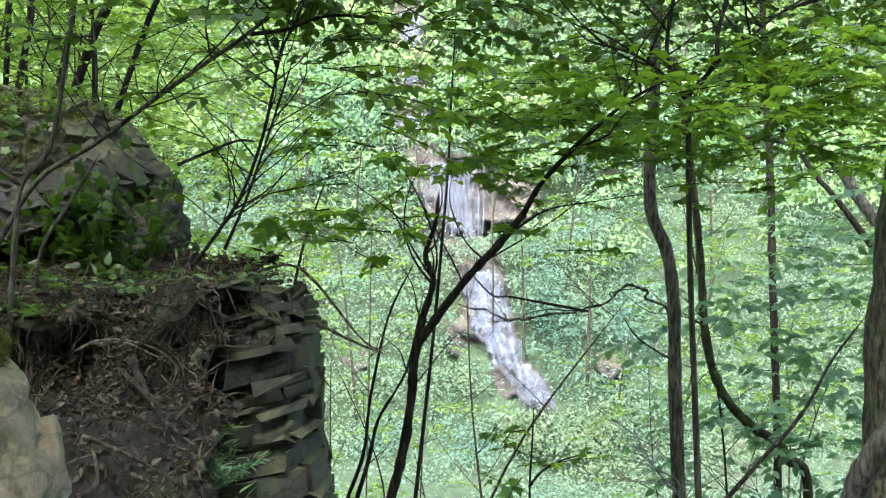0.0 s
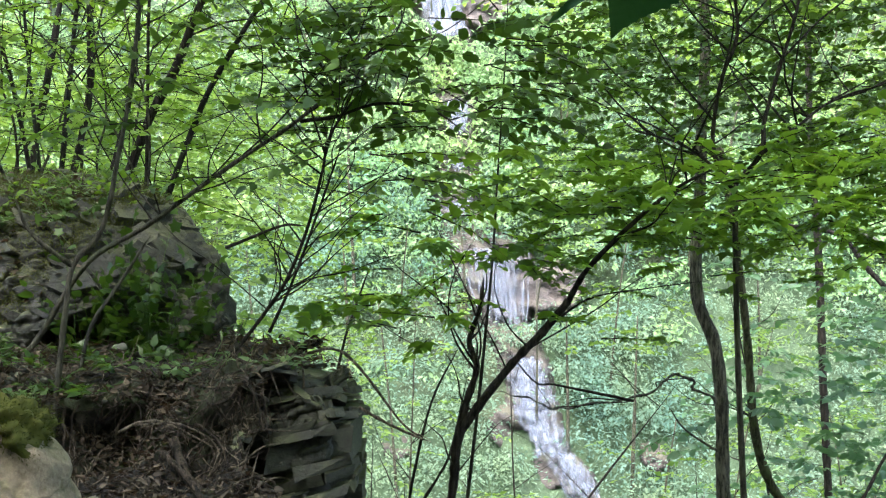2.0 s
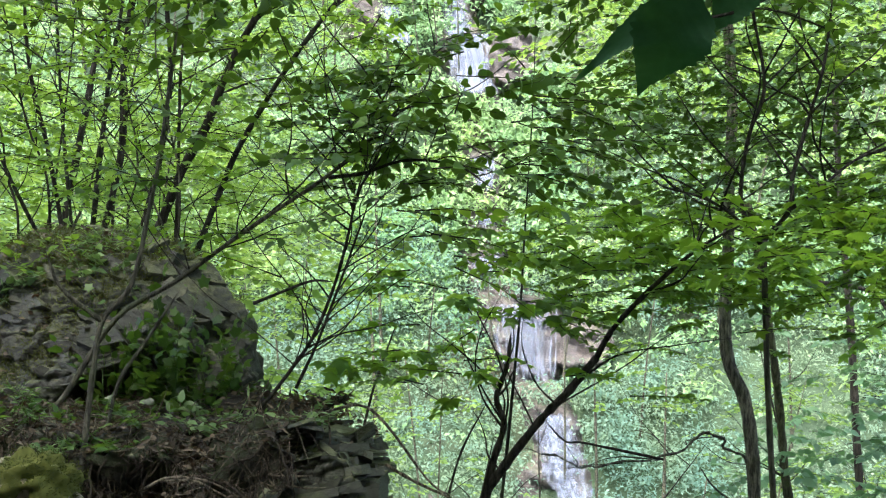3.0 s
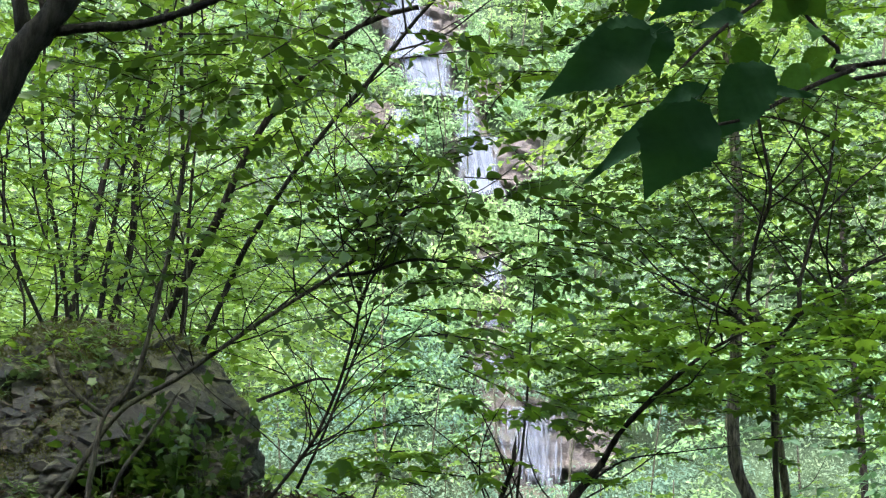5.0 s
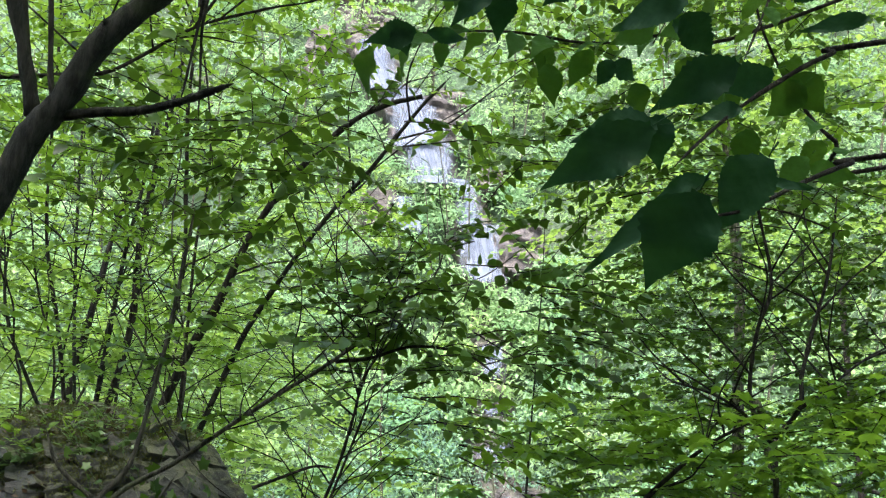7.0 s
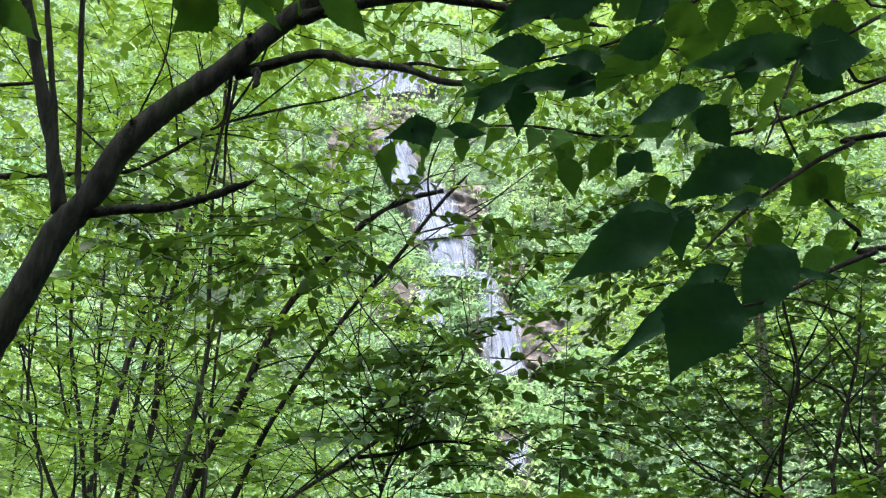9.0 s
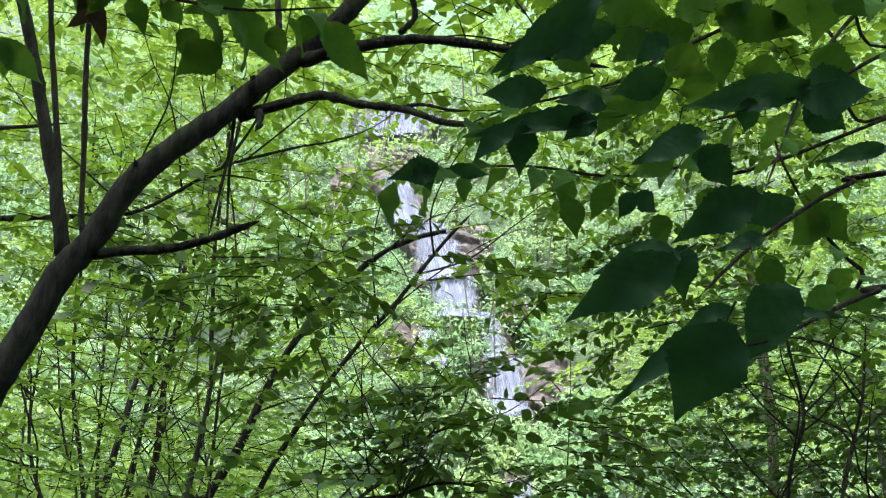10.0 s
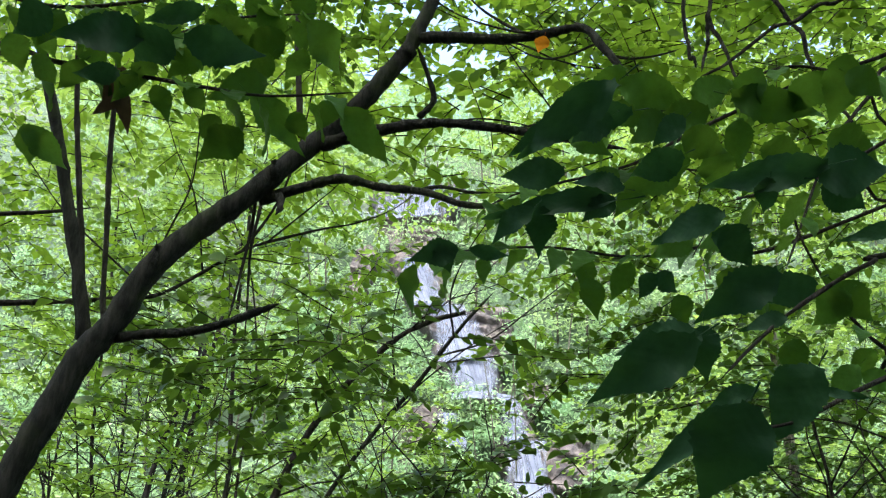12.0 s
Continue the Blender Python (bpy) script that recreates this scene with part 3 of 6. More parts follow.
SHRUB_SIDE = [(-1.19, 4.86, 1.98), (-1.06, 4.78, 2.02), (-0.9, 4.71, 2.07), (-0.79, 4.63, 2.06)]
BOUGH = [(-1.92, 4.62, 1.59), (-1.74, 4.63, 1.89), (-1.5, 4.65, 2.05), (-1.3, 4.65, 2.2), (-1.08, 4.65, 2.36), (-0.83, 4.64, 2.53), (-0.63, 4.61, 2.7), (-0.48, 4.57, 2.86)]
BOUGH_TWIG = [(-0.84, 4.73, 2.54), (-0.68, 4.68, 2.55), (-0.48, 4.63, 2.6), (-0.25, 4.57, 2.56), (-0.1, 4.5, 2.45)]
STEM_A = [(-1.71, 4.27, 1.33), (-1.69, 4.28, 1.69), (-1.67, 4.29, 1.86), (-1.57, 4.32, 2.01), (-1.52, 4.34, 2.32), (-1.49, 4.35, 2.56), (-1.47, 4.36, 2.83), (-1.45, 4.37, 3.13)]
STEM_A2 = [(-1.67, 4.29, 1.85), (-1.82, 4.22, 1.98), (-1.89, 4.2, 2.13)]
STEM_B = [(-1.71, 4.48, 1.31), (-1.67, 4.5, 1.6), (-1.57, 4.54, 1.79), (-1.45, 4.58, 2.01)]
ROOT_A = [(-1.37, 4.81, 1.38), (-1.15, 4.82, 1.45), (-0.89, 4.82, 1.48), (-0.69, 4.8, 1.53), (-0.56, 4.77, 1.45), (-0.36, 4.74, 1.21), (-0.24, 4.69, 1.15)]
ROOT_B = [(-0.55, 4.72, 1.28), (-0.45, 4.68, 1.23), (-0.33, 4.64, 1.18), (-0.23, 4.59, 1.15)]
ROOT_C = [(-0.95, 4.6, 1.23), (-0.82, 4.56, 1.28), (-0.76, 4.5, 1.37), (-0.76, 4.44, 1.49)]
ROOT_D = [(-1.33, 4.09, 1.24), (-1.23, 4.16, 1.24), (-1.14, 4.22, 1.19), (-1.06, 4.27, 1.14)]
ROOT_E = [(-1.17, 3.51, 0.99), (-1.06, 3.6, 0.92), (-0.93, 3.68, 0.82)]
ROOT_F = [(-1.15, 3.41, 0.81), (-1.11, 3.46, 0.85), (-1.12, 3.49, 0.91), (-1.15, 3.52, 0.97)]
ROOT_G = [(-1.2, 4.02, 1.14), (-1.08, 3.96, 1.06), (-1.0, 3.87, 0.99), (-0.92, 3.79, 0.95)]
ROOT_H = [(-1.36, 4.0, 1.22), (-1.28, 3.99, 1.26), (-1.18, 4.02, 1.26), (-1.09, 4.05, 1.23), (-1.02, 4.07, 1.18), (-0.98, 4.08, 1.1)]
ROOT_I = [(-1.2, 4.16, 1.18), (-1.12, 4.05, 1.07), (-1.06, 4.04, 1.0), (-1.02, 4.02, 0.92), (-1.0, 3.98, 0.82)]
THICK_A = [(-2.45, 7.09, 2.53), (-2.27, 7.08, 3.04), (-2.11, 7.07, 3.36), (-1.95, 7.05, 3.8), (-1.74, 7.04, 4.2), (-1.48, 7.03, 4.53), (-1.25, 7.01, 4.74), (-1.01, 6.99, 4.86), (-0.77, 6.96, 4.91)]
THICK_B = [(-2.18, 7.18, 2.48), (-2.0, 7.12, 2.94), (-1.86, 7.06, 3.24), (-1.58, 7.03, 3.72), (-1.32, 6.98, 4.08), (-1.09, 6.91, 4.33), (-0.79, 6.85, 4.74), (-0.56, 6.78, 4.98)]
THICK_C = [(-2.73, 7.52, 2.51), (-2.6, 7.56, 3.18), (-2.55, 7.58, 3.78), (-2.6, 7.56, 4.41), (-2.66, 7.54, 5.1), (-2.67, 7.54, 5.84), (-2.73, 7.52, 6.87)]
THICK_D = [(-3.49, 7.75, 2.6), (-3.78, 7.61, 3.2), (-3.89, 7.56, 3.61), (-3.91, 7.55, 4.24)]
THICK_E = [(-3.36, 7.81, 2.61), (-3.5, 7.75, 3.28), (-3.67, 7.67, 3.97), (-3.74, 7.63, 4.65), (-3.79, 7.61, 5.37), (-3.88, 7.56, 6.37)]
THICK_F = [(-3.38, 8.34, 2.77), (-3.35, 8.35, 3.42), (-3.32, 8.36, 4.1), (-3.26, 8.39, 4.71), (-3.24, 8.4, 5.5)]
THICK_G = [(-3.3, 8.37, 2.78), (-3.2, 8.41, 3.53), (-3.22, 8.4, 4.11), (-3.19, 8.42, 4.82), (-3.11, 8.44, 5.57), (-3.05, 8.47, 6.36)]
THICK_H = [(-3.71, 8.75, 2.82), (-3.83, 8.69, 3.78), (-3.92, 8.65, 4.64), (-4.0, 8.62, 5.59), (-4.08, 8.58, 6.71)]
THICK_I = [(-3.99, 9.17, 2.88), (-3.86, 9.22, 4.03), (-3.77, 9.26, 4.8), (-3.59, 9.33, 5.4), (-3.5, 9.37, 6.37)]
NEAR_BOUGH = [(-1.32, 2.24, 2.07), (-1.27, 2.25, 2.25), (-1.21, 2.26, 2.43), (-1.17, 2.27, 2.56), (-1.11, 2.28, 2.66), (-1.05, 2.29, 2.81), (-0.96, 2.31, 2.93), (-0.85, 2.33, 3.04), (-0.76, 2.35, 3.15), (-0.67, 2.36, 3.25), (-0.58, 2.36, 3.35), (-0.51, 2.36, 3.45), (-0.45, 2.36, 3.54)]
NEAR_BOUGH_UP = [(-0.46, 2.35, 3.51), (-0.43, 2.36, 3.61), (-0.39, 2.37, 3.74), (-0.36, 2.37, 3.87)]
NEAR_ARM_TOP = [(-0.44, 2.36, 3.58), (-0.33, 2.34, 3.56), (-0.17, 2.33, 3.54), (-0.06, 2.3, 3.53), (0.03, 2.27, 3.52), (0.08, 2.23, 3.42), (0.14, 2.2, 3.3)]
NEAR_ARM_MID = [(-0.67, 2.36, 3.22), (-0.56, 2.34, 3.24), (-0.42, 2.33, 3.26), (-0.32, 2.3, 3.24), (-0.15, 2.28, 3.2), (0.02, 2.24, 3.13), (0.13, 2.2, 3.08)]
NEAR_ARM_LOW = [(-0.82, 2.36, 3.05), (-0.71, 2.35, 3.08), (-0.6, 2.34, 3.1), (-0.49, 2.32, 3.06), (-0.37, 2.3, 3.03), (-0.27, 2.28, 2.98), (-0.17, 2.24, 2.95)]
NEAR_ARM_LOW_B = [(-0.41, 2.36, 3.07), (-0.34, 2.34, 3.07), (-0.26, 2.32, 3.04), (-0.21, 2.29, 3.02)]
NEAR_STUB = [(-1.12, 2.29, 2.62), (-1.02, 2.28, 2.63), (-0.92, 2.27, 2.63), (-0.82, 2.26, 2.65), (-0.75, 2.23, 2.66), (-0.68, 2.2, 2.67)]
NEAR_SHOOT_A = [(-1.19, 2.31, 2.63), (-1.24, 2.29, 2.81), (-1.3, 2.25, 3.02), (-1.35, 2.22, 3.19), (-1.42, 2.18, 3.4), (-1.46, 2.15, 3.55)]
NEAR_SHOOT_B = [(-1.12, 2.3, 2.63), (-1.19, 2.37, 2.74), (-1.22, 2.35, 2.98), (-1.25, 2.34, 3.18), (-1.27, 2.32, 3.4), (-1.3, 2.31, 3.62)]
NEAR_SHOOT_C = [(-1.17, 2.28, 2.56), (-1.24, 2.34, 2.77), (-1.29, 2.31, 3.03), (-1.34, 2.29, 3.26), (-1.39, 2.26, 3.55)]
NEAR_SHOOT_D = [(-0.74, 2.39, 3.27), (-0.76, 2.38, 3.42), (-0.78, 2.37, 3.58), (-0.8, 2.37, 3.78)]
HANG_A = [(-0.83, 2.36, 3.05), (-0.83, 2.36, 2.95), (-0.84, 2.36, 2.83), (-0.85, 2.35, 2.69)]
HANG_B = [(-0.83, 2.41, 3.07), (-0.84, 2.41, 2.93), (-0.83, 2.41, 2.8), (-0.82, 2.41, 2.67)]
NEAR_SNAG = [(-0.42, 2.41, 3.34), (-0.38, 2.4, 3.39), (-0.4, 2.38, 3.47), (-0.43, 2.36, 3.55)]
LEFT_LIMB = [(-2.23, 3.56, 3.34), (-2.04, 3.63, 3.38), (-1.84, 3.69, 3.42), (-1.64, 3.74, 3.47), (-1.36, 3.81, 3.7), (-1.09, 3.85, 3.81)]
LEFT_LIMB_B = [(-2.3, 3.52, 3.72), (-2.08, 3.54, 3.74), (-1.89, 3.53, 3.75)]
TWIG_G = [(0.6, 1.48, 2.79), (0.5, 1.48, 2.71), (0.43, 1.46, 2.62), (0.37, 1.43, 2.51), (0.33, 1.4, 2.41), (0.29, 1.37, 2.31)]
TWIG_H = [(0.7, 1.77, 2.85), (0.56, 1.77, 2.94), (0.43, 1.77, 2.98), (0.3, 1.76, 2.92), (0.17, 1.73, 2.85), (0.07, 1.7, 2.81)]
TWIG_I = [(0.71, 1.87, 2.77), (0.56, 1.88, 2.77), (0.43, 1.87, 2.8), (0.29, 1.86, 2.79), (0.14, 1.83, 2.79), (0.02, 1.8, 2.73)]
TWIG_J = [(0.56, 1.61, 2.26), (0.48, 1.61, 2.3), (0.42, 1.6, 2.37), (0.37, 1.58, 2.47), (0.35, 1.56, 2.54)]
TWIG_K = [(-1.04, 1.34, 2.73), (-0.95, 1.38, 2.8), (-0.85, 1.42, 2.84), (-0.73, 1.47, 2.86), (-0.62, 1.5, 2.92), (-0.47, 1.53, 2.95)]
TWIG_L = [(-1.19, 1.48, 3.01), (-1.03, 1.57, 3.03), (-0.87, 1.63, 3.09), (-0.7, 1.68, 3.17), (-0.5, 1.73, 3.22)]
LOW_STEM = [(0.4, 4.98, 0.4), (0.4, 4.98, 0.53), (0.41, 4.98, 0.69), (0.42, 4.98, 0.9)]
LOW_TWIG = [(0.4, 4.98, 0.51), (0.45, 4.91, 0.59), (0.55, 4.84, 0.66), (0.68, 4.75, 0.71)]
DEAD_A = [(1.86, 8.6, -0.24), (1.68, 8.54, -0.14), (1.49, 8.47, -0.05), (1.35, 8.39, 0.06)]
DEAD_B = [(1.7, 8.63, -0.16), (1.56, 8.46, 0.05), (1.46, 8.27, 0.22)]
DEAD_C = [(1.83, 8.61, -0.3), (1.65, 8.58, -0.25), (1.42, 8.55, -0.23), (1.28, 8.5, -0.17)]
KNOT_A = [(-1.04, 2.27, 2.81), (-1.03, 2.27, 2.85), (-1.03, 2.25, 2.87)]
KNOT_B = [(-0.77, 2.32, 3.1), (-0.78, 2.31, 3.13), (-0.77, 2.3, 3.14)]
KNOT_C = [(-0.77, 2.35, 3.07), (-0.75, 2.33, 3.02), (-0.75, 2.3, 2.97)]
TWIG_A = [(0.46, 1.22, 2.27), (0.36, 1.21, 2.24), (0.27, 1.2, 2.18), (0.21, 1.17, 2.12), (0.16, 1.14, 2.06)]
TWIG_B = [(0.46, 1.22, 2.12), (0.37, 1.19, 2.09), (0.3, 1.16, 2.05), (0.24, 1.13, 2.01), (0.18, 1.08, 1.98)]
TWIG_C = [(0.6, 1.38, 2.59), (0.48, 1.37, 2.54), (0.38, 1.35, 2.47), (0.29, 1.32, 2.42), (0.2, 1.28, 2.37)]
TWIG_D = [(0.74, 1.75, 3.06), (0.47, 1.8, 2.97), (0.24, 1.8, 2.85), (0.11, 1.78, 2.76), (-0.09, 1.74, 2.68), (-0.17, 1.69, 2.61)]
TWIG_E = [(0.45, 1.85, 2.64), (0.29, 1.84, 2.62), (0.12, 1.82, 2.58), (-0.04, 1.78, 2.58), (-0.17, 1.73, 2.55), (-0.29, 1.68, 2.51)]
TWIG_F = [(-1.03, 1.35, 2.77), (-0.89, 1.4, 2.75), (-0.76, 1.43, 2.74), (-0.62, 1.45, 2.72), (-0.51, 1.45, 2.7), (-0.36, 1.46, 2.71)]
TWIG_M = [(0.4, 1.86, 3.34), (0.42, 1.83, 3.22), (0.47, 1.8, 3.08), (0.48, 1.78, 2.94), (0.52, 1.75, 2.84), (0.54, 1.72, 2.74)]
TWIG_N = [(0.73, 1.75, 3.21), (0.6, 1.76, 3.15), (0.5, 1.76, 3.12), (0.36, 1.75, 3.02), (0.25, 1.73, 2.93)]
TWIG_O = [(0.31, 1.82, 3.31), (0.29, 1.81, 3.17), (0.28, 1.8, 3.07), (0.26, 1.78, 2.98)]
TWIG_P = [(0.29, 1.83, 3.17), (0.31, 1.8, 3.06), (0.33, 1.77, 2.94)]
TWIG_Q = [(0.25, 1.83, 3.33), (0.24, 1.82, 3.21), (0.24, 1.8, 3.06), (0.25, 1.78, 2.99)]
LOW_DARK = [(4.6, 23.94, 1.12, 0.099, 182, 0.043), (3.73, 22.35, 1.1, 0.138, 210, 0.059), (7.09, 23.1, 1.13, 0.062, 264, 0.043), (8.0, 17.8, 1.1, 0.12, 244, 0.08), (5.8, 18.5, 1.12, 0.14, 214, 0.029), (11.7, 20.2, 1.13, 0.097, 236, 0.063), (11.27, 21.54, 1.15, 0.039, 221, 0.028), (8.3, 20.8, 1.2, 0.067, 196, 0.025), (10.5, 24.47, 1.2, 0.056, 186, 0.023), (14.25, 20.64, 1.16, 0.066, 351, 0.012), (6.83, 24.15, 1.14, 0.02, 144, 0.017), (9.13, 19.9, 1.13, 0.037, 135, 0.031)]
HIGH_DARK = [(11.24, 31.9, 1.2, 0.16, 183, 0.047), (11.47, 30.8, 1.22, 0.05, 256, 0.033), (16.44, 31.65, 1.2, 0.084, 4, 0.07), (15.77, 30.31, 1.23, 0.063, 320, 0.05), (6.57, 29.62, 1.22, 0.107, 194, 0.043), (9.57, 28.38, 1.24, 0.068, 300, 0.047), (9.25, 25.92, 1.22, 0.116, 209, 0.054), (11.81, 25.87, 1.24, 0.079, 199, 0.044), (16.87, 28.32, 1.22, 0.082, 182, 0.023), (-1.57, 31.12, 1.3, 0.192, 183, 0.036), (-3.89, 30.11, 1.3, 0.077, 214, 0.036), (-1.88, 29.64, 1.32, 0.073, 274, 0.043), (1.52, 30.87, 1.3, 0.054, 212, 0.036), (-8.38, 28.29, 1.35, 0.072, 200, 0.039), (-7.69, 28.12, 1.36, 0.048, 292, 0.034), (-4.87, 28.48, 1.35, 0.067, 352, 0.022)]
ARM_DARK = [(-2.68, 32.66, 1.3, 0.1, 186, 0.049), (1.53, 32.29, 1.32, 0.078, 162, 0.034), (5.02, 32.81, 1.32, 0.09, 202, 0.051), (4.25, 26.69, 1.34, 0.041, 241, 0.029), (5.49, 26.8, 1.36, 0.044, 323, 0.03), (-2.18, 34.69, 1.35, 0.103, 205, 0.044), (-0.68, 35.42, 1.25, 0.186, 215, 0.06), (0.97, 35.04, 1.27, 0.076, 207, 0.05), (1.13, 35.55, 1.3, 0.125, 188, 0.048), (5.93, 34.67, 1.34, 0.062, 213, 0.042), (9.34, 28.74, 1.26, 0.059, 339, 0.03)]
LOW_GREEN = [(11.98, 22.43, 1.5, 0.064, 261, 0.046), (14.18, 21.16, 1.5, 0.067, 220, 0.038), (16.48, 21.11, 1.5, 0.071, 342, 0.034), (1.17, 26.15, 1.6, 0.069, 286, 0.043), (6.24, 25.3, 1.5, 0.054, 293, 0.038), (15.4, 25.08, 1.5, 0.072, 307, 0.059), (11.21, 25.31, 1.5, 0.081, 305, 0.052), (8.83, 26.48, 1.5, 0.057, 247, 0.041)]
ARM_GREEN = [(4.69, 32.18, 1.5, 0.11, 199, 0.058), (5.44, 36.66, 1.5, 0.129, 342, 0.069), (8.96, 36.65, 1.5, 0.076, 16, 0.063), (12.81, 35.41, 1.5, 0.151, 341, 0.067), (4.68, 34.82, 1.5, 0.078, 206, 0.058), (8.23, 33.84, 1.45, 0.078, 333, 0.059), (12.9, 32.63, 1.5, 0.09, 327, 0.06), (8.79, 32.34, 1.5, 0.069, 279, 0.057), (1.95, 32.15, 1.55, 0.063, 230, 0.045), (16.7, 32.53, 1.45, 0.088, 319, 0.065), (14.11, 24.79, 1.5, 0.072, 220, 0.054), (17.9, 35.7, 1.4, 0.063, 323, 0.051), (8.42, 28.88, 1.5, 0.072, 183, 0.045)]
LEFT_GREEN = [(-16.04, 38.43, 1.6, 0.128, 317, 0.067), (-13.05, 34.14, 1.6, 0.135, 317, 0.061), (-21.6, 35.64, 1.6, 0.113, 203, 0.065), (-22.04, 32.56, 1.6, 0.092, 228, 0.067), (-22.52, 33.34, 1.6, 0.064, 327, 0.048), (-18.63, 34.31, 1.6, 0.138, 326, 0.058), (-31.51, 30.51, 1.6, 0.108, 335, 0.047), (-32.52, 30.43, 1.6, 0.067, 295, 0.043), (-20.41, 37.93, 1.6, 0.094, 226, 0.066), (-21.99, 38.12, 1.6, 0.092, 303, 0.059), (-23.9, 34.72, 1.6, 0.062, 317, 0.042), (-28.24, 34.42, 1.6, 0.065, 246, 0.041), (-30.33, 35.82, 1.6, 0.07, 318, 0.058), (-15.87, 34.98, 1.6, 0.064, 247, 0.045), (-17.37, 34.24, 1.6, 0.056, 300, 0.042)]
LEFT_TOP = [(-33.31, 36.19, 1.6, 0.079, 248, 0.05), (-30.62, 36.75, 1.55, 0.081, 256, 0.056), (-26.29, 38.18, 1.6, 0.08, 323, 0.055), (-23.49, 38.58, 1.6, 0.082, 258, 0.054), (-19.74, 39.19, 1.6, 0.084, 330, 0.056), (-25.08, 36.25, 1.6, 0.075, 238, 0.049), (-32.67, 34.21, 1.6, 0.066, 330, 0.045), (-31.37, 34.26, 1.6, 0.07, 242, 0.044), (-27.29, 35.36, 1.6, 0.063, 273, 0.045), (-20.36, 36.78, 1.6, 0.069, 241, 0.049), (-18.07, 37.25, 1.65, 0.075, 252, 0.047), (-34.56, 34.54, 1.6, 0.07, 301, 0.048)]
LEFT_DARK = [(-30.52, 36.78, 1.5, 0.143, 189, 0.077), (-27.29, 36.64, 1.5, 0.085, 231, 0.076), (-22.74, 37.55, 1.5, 0.139, 0, 0.069), (-30.02, 34.76, 1.52, 0.073, 195, 0.037), (-34.31, 36.19, 1.5, 0.074, 229, 0.065), (-26.4, 38.56, 1.5, 0.11, 205, 0.04)]
RUST_LEAF = [(-2.0, 39.4, 1.75, 0.038, 250, 0.03)]
NEAR_LEAVES_E = [(0.3, 36.4, 1.5, 0.117, 200), (2.1, 37, 1.55, 0.102, 230), (3.1, 35.7, 1.55, 0.095, 190), (6.6, 35.2, 1.5, 0.106, 195), (10.8, 35.9, 1.5, 0.107, 240), (1.2, 34.3, 1.6, 0.086, 340), (14.2, 35.6, 1.5, 0.106, 210), (16.4, 35.5, 1.45, 0.112, 250), (10.1, 33.6, 1.55, 0.088, 260), (5.7, 28.7, 1.5, 0.081, 200), (3.3, 31.3, 1.55, 0.076, 230)]
DEAD_LEAVES = [(-28.9, 34.1, 1.65, 0.094, 255, 0.035), (-27.9, 33.3, 1.65, 0.083, 290, 0.03), (-29.0, 33.3, 1.65, 0.062, 230, 0.025)]

# ---------------------------------------------------------------- land
def spaced(dense0, dense1, step, reach):
    mid = np.arange(dense0, dense1, step)
    out, s = [dense1], step
    while out[-1] < reach:
        s *= 1.18
        out.append(out[-1] + s)
    low, s = [dense0 - step], step
    while low[-1] > -reach:
        s *= 1.18
        low.append(low[-1] - s)
    return np.concatenate([low[::-1], mid, out])


# the course of the falls: height, place across, and width
FALL_Z = [-5.0, -3.9, -3.0, -2.2, -0.7, 0.8, 2.3, 3.8, 4.9, 6.5, 8.4, 9.8, 11.1, 14.3, 16.0, 17.2, 18.4, 19.7, 20.6, 22.4, 24.0, 25.3, 26.2, 27.8, 29.7, 34.0, 36.0]
FALL_X = [4.2, 3.5, 2.9, 2.0, 1.6, 1.3, 0.6, 0.25, 0.0, -1.3, -1.2, -1.3, -1.3, -1.6, -2.1, -2.5, -2.8, -3.3, -4.7, -5.4, -5.7, -6.3, -7.4, -8.2, -9.0, -9.4, -9.4]
FALL_W = [1.1, 1.1, 1.2, 1.1, 1.7, 1.4, 1.6, 2.4, 2.6, 1.3, 1.2, 1.0, 1.2, 1.5, 1.8, 1.8, 1.4, 1.6, 2.0, 2.7, 2.8, 2.8, 2.3, 2.0, 1.7, 4.0, 5.5]
# each leap: height of foot and lip, place across and width at the foot, the same at the lip
CASCADES = [
    (-4.0, -2.2, 3.5, 1.3, 2.4, 1.1), (-2.5, -0.8, 2.2, 1.2, 1.65, 1.5), (-1.3, 0.95, 1.8, 1.8, 1.2, 1.2),
    (2.0, 4.95, 0.6, 1.5, 0.15, 2.5), (6.2, 7.0, -1.4, 1.3, -1.1, 1.0), (8.0, 8.6, -1.2, 1.1, -1.1, 0.9), (9.6, 11.3, -1.25, 1.0, -1.35, 1.1),
    (14.2, 17.5, -1.75, 1.7, -2.4, 1.7), (17.2, 20.3, -2.5, 1.2, -3.4, 0.9), (16.6, 19.2, -5.3, 1.3, -5.9, 0.9),
    # the last row is a wide pale patch above the falls, drawn alike
    (19.6, 22.5, -4.6, 2.1, -5.4, 2.6), (22.0, 26.2, -5.4, 2.8, -6.7, 1.9), (25.7, 29.8, -7.5, 2.1, -9.0, 1.5), (33.6, 36.4, -9.4, 5.2, -9.2, 4.6)]
# bare rock standing out of the growth: across from, to, height from, to
OUTCROPS = [(-5.0, -3.3, 22.3, 26.4), (-1.4, 0.7, 14.9, 17.7), (-7.7, -6.4, 17.5, 19.7), (-2.4, -1.1, 19.7, 20.9), (-12.1, -11.2, 27.4, 31.0), (0.15, 1.5, -2.35, -1.15), (1.6, 2.5, -3.5, -2.7), (-3.6, -2.8, -2.6, -2.0), (5.5, 6.1, -2.8, -2.2), (1.5, 3.4, 2.6, 4.3)]


